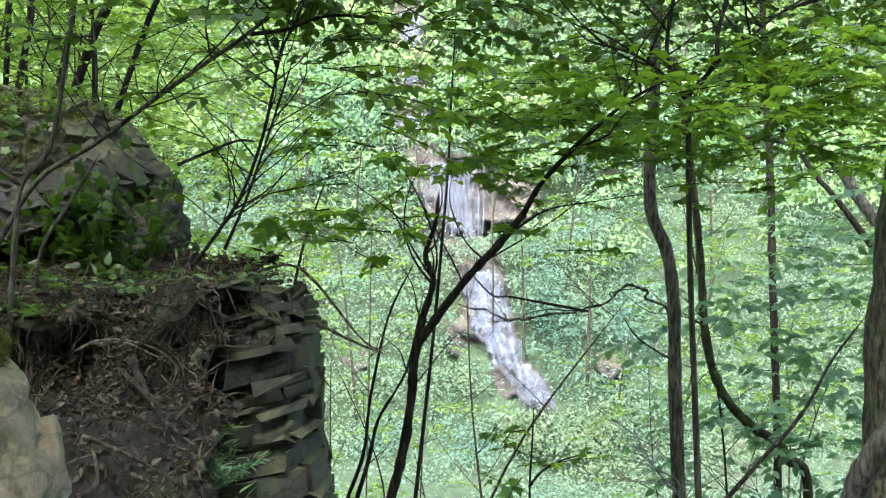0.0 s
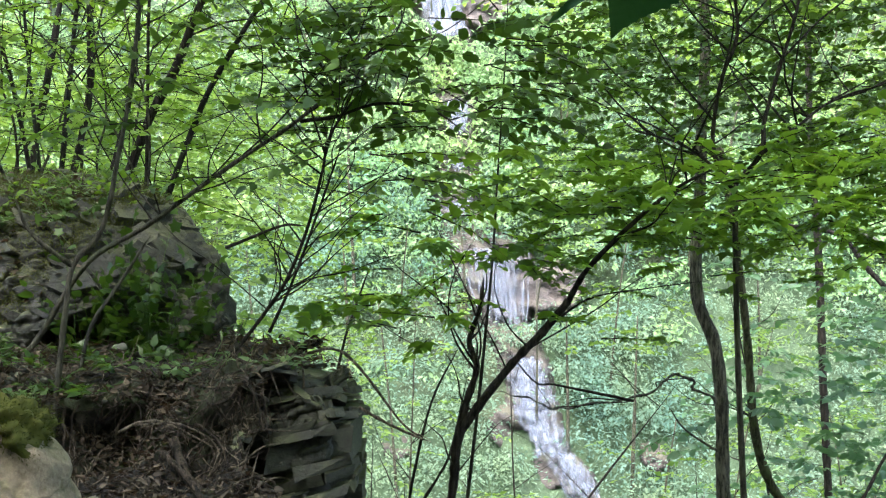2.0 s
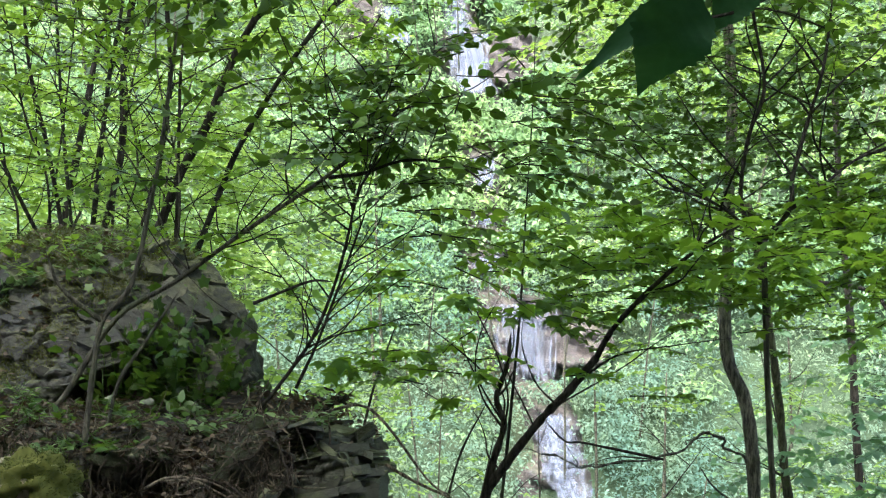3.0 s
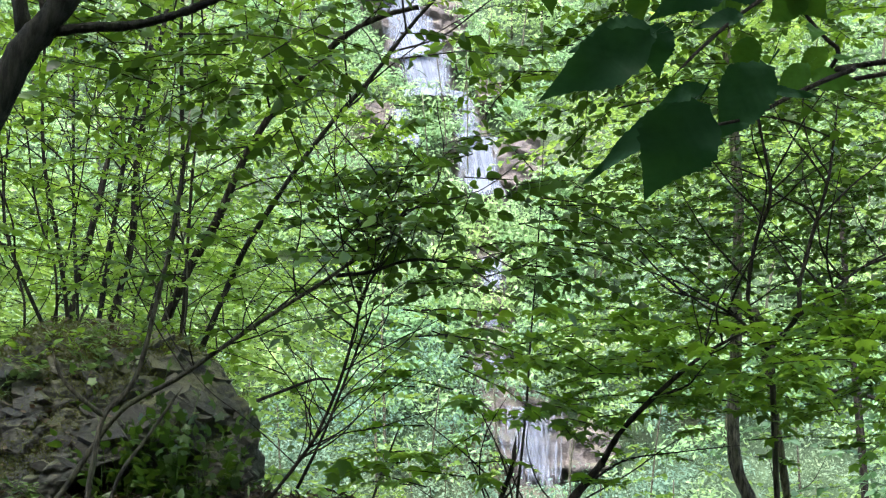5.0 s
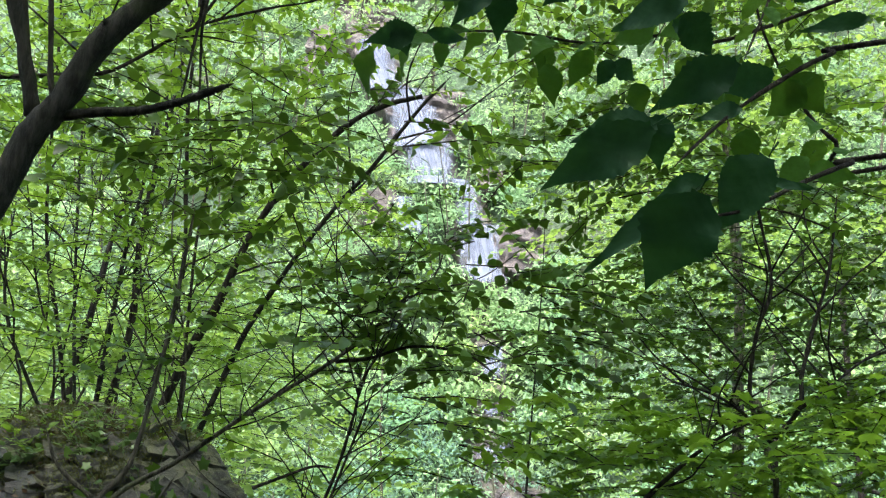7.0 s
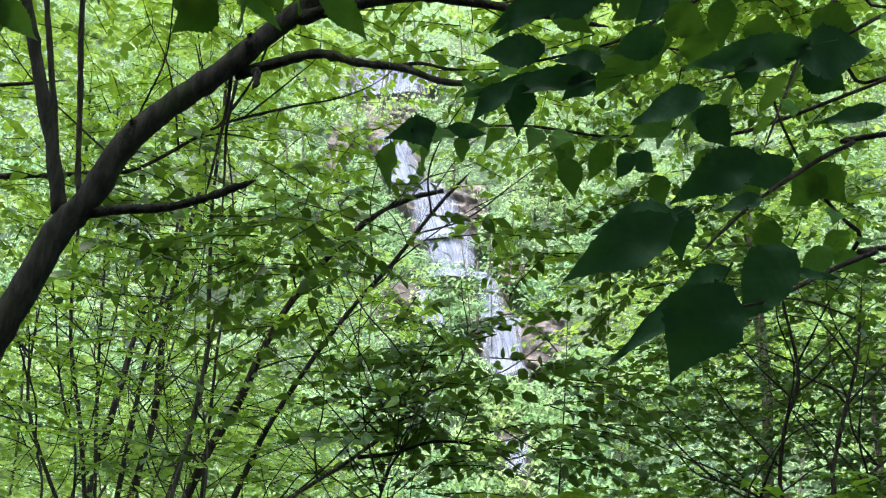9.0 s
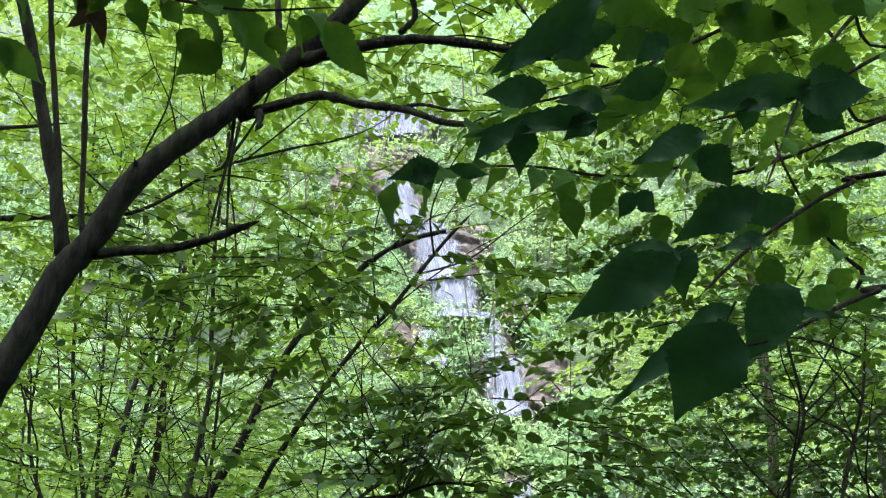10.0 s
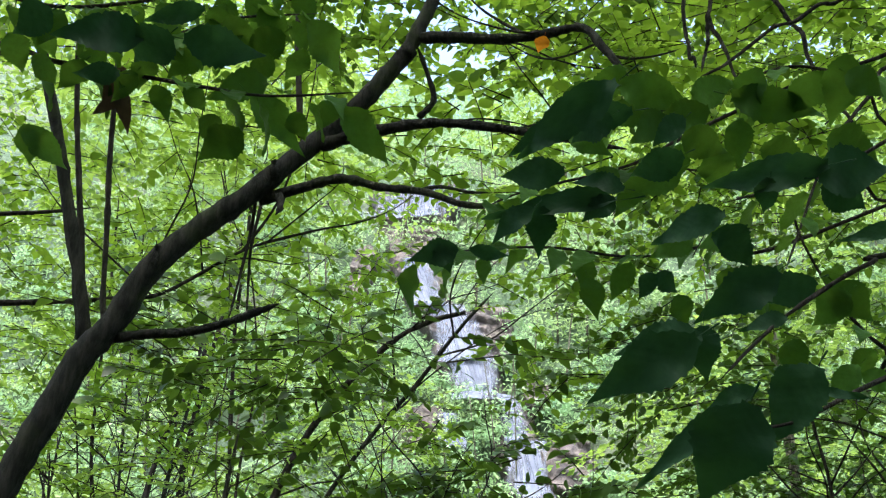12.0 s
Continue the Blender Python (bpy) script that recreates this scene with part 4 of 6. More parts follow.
def on_rock(x, z, r=0.0):
    """Whether a place on the far wall, with room r round it, is bare rock."""
    ragged = 0.22 * np.sin(x * 2.9 + z * 1.3) + 0.18 * np.sin(z * 3.7 - x * 1.9) + 0.12 * np.sin(x * 7.1 + 2 * z)
    return np.any([((x - (a + b) / 2) / ((b - a) / 2 + r)) ** 2 + ((z - (c + d) / 2) / ((d - c) / 2 + r)) ** 2 < 1.15 + ragged for a, b, c, d in OUTCROPS], axis=0)


def bank_lumps(x, y):
    """Humps and hollows of the soil near the path."""
    P = np.stack([np.ravel(x), np.ravel(y), 0 * np.ravel(x)], -1).astype(float)
    near = np.exp(-((P[:, 0] + 1.3) ** 2 + (P[:, 1] - 4.5) ** 2) / 14)
    return near * (0.08 * waves(P, 0.5, 3, 12) + 0.04 * waves(P, 0.16, 4, 12))


def build_ground():
    gx, gy = spaced(-3.2, 0.6, 0.045, 420), spaced(2.2, 6.4, 0.045, 420)
    X, Y = np.meshgrid(gx, gy, indexing="ij")
    Z = ground(X, Y)
    P = np.stack([X, Y, 0 * X], -1).reshape(-1, 3)
    near = np.exp(-((X + 1.3) ** 2 + (Y - 4.5) ** 2) / 14).ravel()
    Z = Z.ravel() + bank_lumps(X, Y) + (1 - near) * smoothstep(6, 14, Y).ravel() * 0.8 * waves(P, 7, 5)
    # the stream has cut its own bed
    bed = np.exp(-((P[:, 0] - np.interp(Z, FALL_Z, FALL_X)) / 1.8) ** 2) * smoothstep(32, 36, P[:, 1]) * smoothstep(60, 55, P[:, 1])
    P[:, 2] = Z - 0.9 * bed
    n, m = X.shape
    i, j = np.meshgrid(np.arange(n - 1), np.arange(m - 1), indexing="ij")
    a = (i * m + j).ravel()
    quads = np.stack([a, a + m, a + m + 1, a + 1], -1)
    me = mesh_of("ground", P, quads, SOIL, True)
    me.materials.append(HILL)
    cy = P[quads].mean(1)[:, 1]
    me.polygons.foreach_set("material_index", (cy > 9).astype(np.int32))
    solid("ground", me, "forest floor of soil and undergrowth dropping into a gorge", "ground", kind="structure")


build_ground()



LEAPS = [(-3.9, -2.5), (-2.3, -1.1), (-1.0, 0.8), (2.0, 4.9), (6.2, 7.0), (8.0, 8.6), (9.6, 11.3), (14.2, 17.4), (17.7, 20.0), (20.2, 22.2), (22.5, 26.0), (26.2, 29.8), (33.6, 36.4)]
FACE_Z = [z for leap in LEAPS for z in leap]
FACE_Y = [38 + (sum(leap) / 2 + 4.5) / 39.5 * 18 + k * 0.1 * (leap[1] - leap[0]) for leap in LEAPS for k in (-1, 1)]


def face_y(z, x):
    """How far off the gorge wall stands at height z: steep at each leap, sloping between them."""
    return np.interp(z, FACE_Z, FACE_Y) + 0.12 * np.sin(x * 1.7) + 0.06 * np.sin(x * 4.3 + z)


def build_cliff():
    zs, s = np.arange(-4.4, 36.6, 0.12), np.linspace(-6.5, 6.5, 130)
    Z, S = np.meshgrid(zs, s, indexing="ij")
    X = np.interp(Z, FALL_Z, FALL_X) + S
    Y = face_y(Z, X)
    P = np.stack([X, Y, Z], -1).reshape(-1, 3)
    x, z = P[:, 0], P[:, 2]
    strata = np.floor(z / 0.3 + 0.4 * np.sin(x * 0.9) + 0.8 * x)
    jut = np.sin(strata * 12.9898 + np.floor(x / 0.9 + strata * 0.37) * 78.233) * 43758.5453
    jut = jut - np.floor(jut)
    beyond = np.abs(S.ravel()) - np.interp(z, FALL_Z, FALL_W) * 0.5
    under = 1.9 * smoothstep(-0.1, 0.7, beyond) * np.where(on_rock(x, z, 0.15), 0, 1)
    P[:, 1] += -0.75 - 0.45 * jut - 0.16 * waves(P, 1.6, 8) - 0.07 * waves(P, 0.4, 9) + under
    n, m = Z.shape
    i, j = np.meshgrid(np.arange(n - 1), np.arange(m - 1), indexing="ij")
    a = (i * m + j).ravel()
    me = mesh_of("cliff", P, np.stack([a, a + 1, a + m + 1, a + m], -1), CLIFF)
    solid("cliff", me, "stepped wall of wet reddish-grey shale beside the falls", "cliff", kind="structure")


def build_falls():
    """Each leap is a smooth torn sheet of water with loose strands before it."""
    g = np.random.default_rng(17)
    falls = thing("waterfall", (2.0, 38.5, -4.5), "white waterfall running down the stepped rock of the gorge", "waterfall", kind="structure")
    for z0, z1, x0, w0, x1, w1 in CASCADES:
        at = lambda z: x0 + (x1 - x0) * ((z - z0) / (z1 - z0)) ** 1.3
        wide = lambda z: w0 + (w1 - w0) * (z - z0) / (z1 - z0)
        strips = []
        for i in range(int(7 * (z1 - z0) * (w0 + w1) / 2)):
            top = g.uniform(z0 + 0.4 * (z1 - z0), z1)
            long = min(g.uniform(0.8, 2.6), top - z0)
            s = np.clip(g.normal(scale=0.55), -1.1, 1.1)
            z = np.clip(top - np.linspace(0, 1, 9) * long, z0, z1)
            x = at(z) + s * wide(z) * 0.5 + 0.015 * np.sin(z * 4 + s * 20)
            y = face_y(z, x) - 1.44 - g.uniform(0, 0.1) + 0.03 * np.sin(z * 3 + s * 9)
            w = g.uniform(0.01, 0.035) * np.sin(np.linspace(0.1, 3.04, 9)) ** 0.7 * g.uniform(0.7, 1.2, 9)
            v = np.stack([np.stack([x - w, y, z], -1), np.stack([x + w, y + g.uniform(-0.05, 0.05), z], -1)], 1).reshape(-1, 3)
            q = np.arange(8) * 2
            strips.append((v, np.vstack([np.stack([q, q + 1, q + 3], -1), np.stack([q, q + 3, q + 2], -1)])))
        # two thin sheets, each torn at its sides
        sheet = None
        for layer in range(2):
            zs, ss = np.linspace(z0, z1, 50), np.linspace(-1, 1, 25)
            Z, S = np.meshgrid(zs, ss, indexing="ij")
            edge = 1 + 0.16 * np.sin(Z * 1.7 + 2 * S + layer * 2 + z0) + 0.1 * np.sin(Z * 5 + 5 * S)
            X = at(Z) + S * wide(Z) * (0.56 - 0.16 * layer) * edge + 0.1 * layer * np.sin(Z * 1.3)
            lip = np.clip((Z - z1 + 0.35) / 0.35, 0, 1)
            Pq = np.stack([X, face_y(Z, X) - 1.3 - 0.07 * layer + 0.5 * lip ** 2 - 0.25 * ((z1 - Z) / (z1 - z0)) ** 2, Z], -1).reshape(-1, 3)
            i, j = np.meshgrid(np.arange(49), np.arange(24), indexing="ij")
            a = (i * 25 + j).ravel()
            me = mesh_of("cascade", Pq, np.stack([a, a + 1, a + 26, a + 25], -1), FROTH if z0 < 1 else SHEET, True)
            # how much water runs there: little at the sides and where it breaks up
            body = (1.5 if z0 > 14 else 0.62 if 1 < z0 < 6 else 0.85 if z0 < 1 else 1.05) * (1 - np.abs(S) ** 2.2) * np.clip((z1 - Z) / 0.25, 0.45, 1) * np.clip((Z - z0) / 0.5, 0.75 if z0 > 17 else 0.1, 1)
            me.attributes.new("body", "FLOAT", "POINT").data.foreach_set("value", body.ravel().astype(np.float32))
            sheet = part("cascade" if layer == 0 else "veil", me, sheet or falls)
            if layer == 0:
                part("strand", mesh_of("strand", *joined(strips), WATER, True), sheet, "", "stuff")


build_cliff()
build_falls()


# ---------------------------------------------------------------- far slope's woods
def leafy_lumps(c, r, seed, dens, small, large, ruffle=0.42):
    """Loose heaps of leaves round centres c of radius r, thicker on their lit outside."""
    g = np.random.default_rng(seed)
    per = (dens * r ** 1.6).astype(int)
    cc, rr = np.repeat(c, per, 0), np.repeat(r, per)
    v = unit(g.normal(size=(len(cc), 3)))
    v[:, 2] = np.abs(v[:, 2]) * 0.9 - 0.25 * g.uniform(0, 1, len(cc))
    pos = cc + v * (rr * g.uniform(0.4, 1.08, len(cc)))[:, None] * (1, 0.8, 0.85)
    pos += 0.3 * g.normal(size=pos.shape) * (1, 1, 0.4)
    ahead = v * (1, 1, 0.2) + g.normal(scale=0.6, size=v.shape) + (0, 0, -0.25)
    up = v * 0.8 + (0, -0.4, 0.7) + g.normal(scale=ruffle, size=v.shape)
    size = small + (large - small) * g.uniform(0, 1, len(cc)) ** 1.4
    k = g.uniform(0, 1, len(cc)) < 0.35
    return joined([strewn(CHIP, pos[~k], ahead[~k], up[~k], size[~k]), strewn(SLIP, pos[k], ahead[k], up[k], size[k] * 1.4)])


def build_far_woods():
    g = np.random.default_rng(11)
    n = 1500
    z = g.uniform(-5, 37, n)
    y = 38 + (z + 4.5) / 39.5 * 18
    x = g.uniform(-0.62, 0.5, n) * y
    r = g.uniform(0.7, 1.9, n)
    ok = np.abs(x - np.interp(z, FALL_Z, FALL_X)) > np.interp(z, FALL_Z, FALL_W) * 0.5 + r * np.where((z > 5.5) & (z < 13), 0.35, 0.6)
    ok |= (z > 30.2) & (z < 33.0)
    ok &= ~on_rock(x, z + r * 0.3, r * 0.35)
    x, y, z, r = x[ok], y[ok], z[ok], r[ok]
    c = np.stack([x, y - r * 0.45, z + r * 0.3], -1)
    # thicker low on the slope
    m = 800
    lz = g.uniform(-6, 9, m)
    ly = 38 + (lz + 4.5) / 39.5 * 18
    lx = g.uniform(-0.6, 0.5, m) * ly
    lr = g.uniform(0.6, 1.2, m)
    far = np.abs(lx - np.interp(lz, FALL_Z, FALL_X)) > np.interp(lz, FALL_Z, FALL_W) * 0.5 + lr * 0.7
    far &= ~on_rock(lx, lz + 0.2, lr * 0.3)
    c = np.vstack([c, np.stack([lx, ly - 0.7, lz + 0.2], -1)[far]])
    r, z = np.concatenate([r, lr[far]]), np.concatenate([z, lz[far]])
    # herbs and ferns of the gorge's floor
    m = 1500
    fy = g.uniform(20, 39, m)
    fx = g.uniform(-0.55, 0.5, m) * fy
    fc = np.stack([fx, fy, ground(fx, fy) + 0.3], -1)
    fr = g.uniform(0.5, 1.1, m)
    # small growth right beside the water
    m = 560
    bz = g.uniform(-5.5, 26, m) * g.choice([0.4, 1], m, p=[0.25, 0.75])
    br = g.uniform(0.3, 0.6, m)
    bx = np.interp(bz, FALL_Z, FALL_X) + g.choice([-1, 1], m) * (np.interp(bz, FALL_Z, FALL_W) * 0.5 + br * 0.6 + g.uniform(0.1, 2.0, m))
    bare = on_rock(bx, bz, br * 0.2)
    bz, br, bx = bz[~bare], br[~bare], bx[~bare]
    # and across it, between one leap and the next
    m = 178
    gz = np.concatenate([g.uniform(a, b, k) for a, b, k in ((-5.2, -4.0, 46), (1.0, 1.9, 14), (5.1, 6.1, 22), (7.1, 7.9, 14), (8.7, 9.5, 14), (11.5, 14.0, 40), (17.0, 20.3, 28))])
    bx = np.concatenate([bx, np.interp(gz, FALL_Z, FALL_X) + g.uniform(-1, 1, m) * np.where(gz < -3, 2.6, 1) - np.where(gz > 15, 1.3, 0)])
    bz, br = np.concatenate([bz, gz]), np.concatenate([br, g.uniform(0.4, 0.7, m)])
    c = np.vstack([c, np.stack([bx, 38 + (bz + 4.5) / 39.5 * 18 - 1.3, bz], -1)])
    r, z = np.concatenate([r, br]), np.concatenate([z, bz])
    low = z < 6 + 3 * g.normal(size=len(z))
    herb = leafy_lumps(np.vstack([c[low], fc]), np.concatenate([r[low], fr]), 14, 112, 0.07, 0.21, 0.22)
    solid("gorge_herbs", mesh_of("gorge_herbs", *herb, LEAF_HERB), "herbs and shrubs on the gorge floor, haze put into their pale cool green", "undergrowth", kind="stuff")
    # ridge trees, taller
    m = 760
    ry = g.uniform(55, 84, m)
    rx = g.uniform(-0.6, 0.46, m) * ry
    rc = np.stack([rx, ry, ground(rx, ry) + g.uniform(0.0, 5, m)], -1)
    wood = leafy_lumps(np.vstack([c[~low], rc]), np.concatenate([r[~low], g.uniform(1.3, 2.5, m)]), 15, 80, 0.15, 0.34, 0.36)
    solid("far_woods", mesh_of("far_woods", *wood, LEAF_FAR), "leafy trees and shrubs covering the gorge's far slope, their green paled as by haze", "woods", kind="stuff")
    # bare poles among them
    poles = []
    for i in range(110):
        px = g.uniform(-24, 24)
        pz = g.uniform(-6, 36)
        py = 38 + (pz + 4.5) / 39.5 * 18
        h = g.uniform(4, 9)
        lean = g.uniform(-1.0, 1.0)
        poles.append(tube([(px, py, pz - 0.6), (px + lean * 0.4, py - 0.9, pz + h * 0.5), (px + lean, py - 1.6, pz + h)], g.uniform(0.04, 0.10), 0.02, 5, 3))
    solid("far_trunks", mesh_of("far_trunks", *joined(poles), BARK_GREY, True), "thin grey trunks among the far slope's leaves", "woods", kind="stuff")


build_far_woods()


def build_mid_woods():
    """Leafy growth of the gorge between the near trees and the far slope."""
    st, wy = [], []
    for i, (az, el, d, count, each) in enumerate([
            ((-27, 26), (-14, 4), (16, 28), 150, 14), ((-32, 26), (4, 20), (14, 26), 130, 14), ((-36, -10), (12, 36), (12, 20), 85, 14),
            ((4, 28), (14, 40), (12, 22), 170, 14), ((-36, 26), (31, 44), (12, 24), 210, 14), ((-36, -14), (1, 12), (10, 17), 150, 14), ((-36, -14), (29, 45), (9, 18), 75, 14), ((-38, 26), (37, 48), (12, 26), 230, 14)]):
        a, b = shelves(az, el, d, count, each, 300 + i, 1.0, 0.14)
        st.append(a)
        wy.append(b)
    st, wy = np.vstack(st), np.vstack(wy)
    g = np.random.default_rng(12)
    ok = waves(st, 3.0, 77) > g.uniform(-1.0, 0.7, len(st))
    # the clearing over the stream leaves the falls in sight
    ok &= off_stream(st) > g.uniform(1.5, 8.0, len(st))
    lv, tw = sprays(st[ok], wy[ok], g.uniform(0.5, 0.9, ok.sum()), 11, 0.13, CHIP, 13)
    solid("mid_woods", mesh_of("mid_woods", *lv, LEAF_MID), "layered bright green leaves of the gorge's young trees", "woods", kind="stuff")
    solid("mid_twigs", mesh_of("mid_twigs", *tw, BARK_DARK), "fine dark twigs of the gorge's young trees", "woods", kind="stuff")


build_mid_woods()


# ---------------------------------------------------------------- rocks of the bank
def flakes(u, v, wide, high, seed, gap=0.1):
    """Broken-plate relief: which plate each point (u, v) lies on as a random number, its offset across the plate, and nearness to a crack."""
    g = np.random.default_rng(seed)
    p = np.stack([u / wide, v / high], -1)
    k = np.floor(p).astype(int)
    low = k.min(0) - 2
    shape = k.max(0) - low + 4
    at, tone, lean = g.uniform(0.02, 0.98, (*shape, 2)), g.uniform(0, 1, shape), g.normal(size=(*shape, 2))
    first, second = np.full(len(p), 9.0), np.full(len(p), 9.0)
    best, slope = np.zeros(len(p)), np.zeros(len(p))
    for du in (-1, 0, 1):
        for dv in (-1, 0, 1):
            c = k + (du, dv)
            i, j = (c - low).T
            q = p - c - at[i, j]
            d = np.abs(q).max(-1) * 0.5 + np.sqrt((q ** 2).sum(-1)) * 0.5
            closer = d < first
            second = np.where(closer, first, np.minimum(second, d))
            best, slope = np.where(closer, tone[i, j], best), np.where(closer, (q * lean[i, j]).sum(1), slope)
            first = np.where(closer, d, first)
    return best, slope, np.exp(-((second - first) / gap) ** 2)


def bedding(u, v, wide, high, seed):
    """Stacked beds of uneven thickness, each broken across into blocks: a random number for each block, the offset along it, and nearness to a joint."""
    g = np.random.default_rng(seed)
    n = int((v.max() - v.min()) / high) * 2 + 8
    edge = v.min() - 0.01 + np.concatenate([[0], np.cumsum(high * g.uniform(0.35, 1.7, n))])
    k = np.clip(np.searchsorted(edge, v) - 1, 0, n - 1)
    long = (wide * g.uniform(0.6, 1.5, n))[k]
    q = u / long + g.uniform(0, 9, n)[k]
    b = np.floor(q + 0.3 * np.sin(q * 2.1 + k)).astype(int)
    f = q + 0.3 * np.sin(q * 2.1 + k) - b
    tone = np.sin(k * 12.9898 + b * 78.233 + seed) * 43758.5453
    lean = np.sin(k * 39.346 + b * 11.135 + seed) * 24634.6345
    tone, lean = tone - np.floor(tone), lean - np.floor(lean)
    joint = np.minimum(np.minimum(f, 1 - f) * long, np.minimum(v - edge[k], edge[k + 1] - v))
    return tone, (f - 0.5) * (lean - 0.5), np.exp(-(joint / 0.006) ** 2)


def rim_top(x):
    """Height of the ledge's broken top, stepping down to its outer corner."""
    return 1.44 - 0.10 * smoothstep(-0.86, -0.76, x) - 0.10 * smoothstep(-0.70, -0.62, x)


def build_ledge():
    """Fractured shale wall round the ledge's corner: plates along dipping beds, and a broken top."""
    ledge = thing("rock_ledge", (-0.75, 4.8, -1.0), "dark layered shale ledge, cracked and mossy, under a leafy bank", "rock", kind="structure")
    plan = spline([(-1.2, 4.72, 0), (-1.02, 4.5, 0), (-0.85, 4.38, 0), (-0.66, 4.36, 0), (-0.575, 4.42, 0), (-0.55, 4.6, 0), (-0.57, 4.9, 0), (-0.62, 5.3, 0), (-0.75, 5.7, 0)], 36)[:, :2]
    step = np.concatenate([[0], np.cumsum(np.linalg.norm(np.diff(plan, axis=0), axis=1))])
    us = np.arange(0, step[-1], 0.0085)
    px, py = np.interp(us, step, plan[:, 0]), np.interp(us, step, plan[:, 1])
    tx, ty = np.gradient(px, us), np.gradient(py, us)
    zs = np.concatenate([np.arange(-1.8, 0.2, 0.05), np.arange(0.2, 1.4, 0.0085)])
    Z, U = np.meshgrid(zs, us, indexing="ij")
    X, Y = np.broadcast_to(px, Z.shape), np.broadcast_to(py, Z.shape)
    P = np.stack([X, Y, Z], -1).reshape(-1, 3)
    u = U.ravel() + 0.012 * waves(P, 0.14, 5, 9)
    v = (Z - 0.26 * X - 0.1 * (Y - 4.4)).ravel() + 0.006 * waves(P, 0.2, 6, 9)
    big, big_slope, big_rim = bedding(u + 0.2 * v, v + 0.008 * np.sin(u * 3.1), 0.42, 0.12, 61)
    mid, mid_slope, mid_rim = bedding(u - 0.4 * v, v - 0.03 * u, 0.16, 0.04, 62)
    chip, _, _ = flakes(u, v, 0.09, 0.03, 63)
    zf = Z.ravel()
    # crumbled thin beds at the top, larger whole plates below
    crumbly = 0.15 + 0.85 * smoothstep(0.9, 1.25, zf + 0.1 * waves(P, 0.3, 9))
    out = 0.05 * (big - 0.5) + 0.05 * big_slope - 0.014 * big_rim + crumbly * (0.05 * (mid - 0.5) - 0.012 * mid_rim) - 0.014 * (chip > 0.86)
    out = out + 0.07 * smoothstep(1.1, 0.3, zf) - 0.13 * smoothstep(1.2, 1.42, zf) ** 2
    nx, ny = np.broadcast_to(ty, Z.shape).ravel(), np.broadcast_to(-tx, Z.shape).ravel()
    out = out - 0.05
    P[:, 0] += nx * out
    P[:, 1] += ny * out
    P[:, 2] = np.minimum(zf, rim_top(P[:, 0]) - 0.03 + 0.06 * (mid - 0.5) + 0.01 * (zf - 1.0))
    n, m = Z.shape
    # the top folds inward
    rim = P.reshape(n, m, 3)[-1]
    rings = [rim - np.stack([ty * k, -tx * k, -0.12 * k + 0.02 * np.sin(9 * us + 20 * k)], -1) for k in (0.03, 0.07, 0.13, 0.2, 0.28, 0.36)]
    P = np.vstack([P] + rings)
    n += len(rings)
    i, j = np.meshgrid(np.arange(n - 1), np.arange(m - 1), indexing="ij")
    a = (i * m + j).ravel()
    part("rock_face", mesh_of("rock_face", P, np.stack([a, a + 1, a + m + 1, a + m], -1), SHALE), ledge)
    # courses of split slabs, dipping inward, each standing out a little more or less than the next
    gs = np.random.default_rng(65)
    low = -0.05
    while low < 1.68:
        thin = gs.uniform() < (0.85 if low > 1.1 else 0.5)
        high = low + (gs.uniform(0.016, 0.05) if thin else gs.uniform(0.06, 0.12))
        a = gs.uniform(0.0, 0.2)
        while a < 1.75:
            b = a + (gs.uniform(0.07, 0.34) if thin else gs.uniform(0.18, 0.5))
            stand = gs.normal(scale=0.009) + 0.012
            lean = gs.normal(scale=0.007, size=4)
            corner = []
            for deep in (0, 1):
                for q, (uu, vv) in enumerate(((a, low), (b, low), (b, high), (a, high))):
                    uu = uu + (0.004 if uu == a else -0.004) + gs.normal(scale=0.014)
                    vv = vv + (0.002 if vv == low else -0.002) + gs.normal(scale=0.0055)
                    x, y = np.interp(uu, us, px), np.interp(uu, us, py)
                    tox, toy = np.interp(uu, us, ty), -np.interp(uu, us, tx)
                    z = vv + 0.26 * x + 0.1 * (y - 4.4)
                    o = (-0.12 if deep else stand + lean[q]) + 0.07 * smoothstep(1.1, 0.3, z) - 0.13 * smoothstep(1.2, 1.42, z) ** 2
                    corner.append((x + tox * o, y + toy * o, min(z, rim_top(x) + 0.01)))
            mid_x = sum(c[0] for c in corner) / 8
            if sum(c[2] for c in corner) / 8 < rim_top(mid_x) - 0.01 and gs.uniform() > (0.45 if a < 0.6 else 0.06):
                c = np.array(corner)
                faces = [(0, 1, 2, 3), (7, 6, 5, 4), (0, 4, 5, 1), (1, 5, 6, 2), (2, 6, 7, 3), (3, 7, 4, 0)]
                part("slab", mesh_of("slab", c, faces, SHALE), ledge)
            a = b
        low = high
    # loose plates lying on its broken top
    g = np.random.default_rng(64)
    for k in range(60):
        x, y = g.uniform(-1.0, -0.6), g.uniform(4.42, 5.3)
        w, d, h = g.uniform(0.05, 0.24), g.uniform(0.04, 0.16), g.uniform(0.012, 0.04)
        o = np.stack([np.cos(np.linspace(0, 6.283, 7)[:-1] + 0.3) * w / 2, np.sin(np.linspace(0, 6.283, 7)[:-1] + 0.3) * d / 2], -1) * g.uniform(0.7, 1.15, (6, 1))
        v = [(*q, -h / 2) for q in o] + [(*(q * 0.93), h / 2) for q in o]
        f = [tuple(range(6))[::-1], tuple(range(6, 12))] + [(j, (j + 1) % 6, (j + 1) % 6 + 6, j + 6) for j in range(6)]
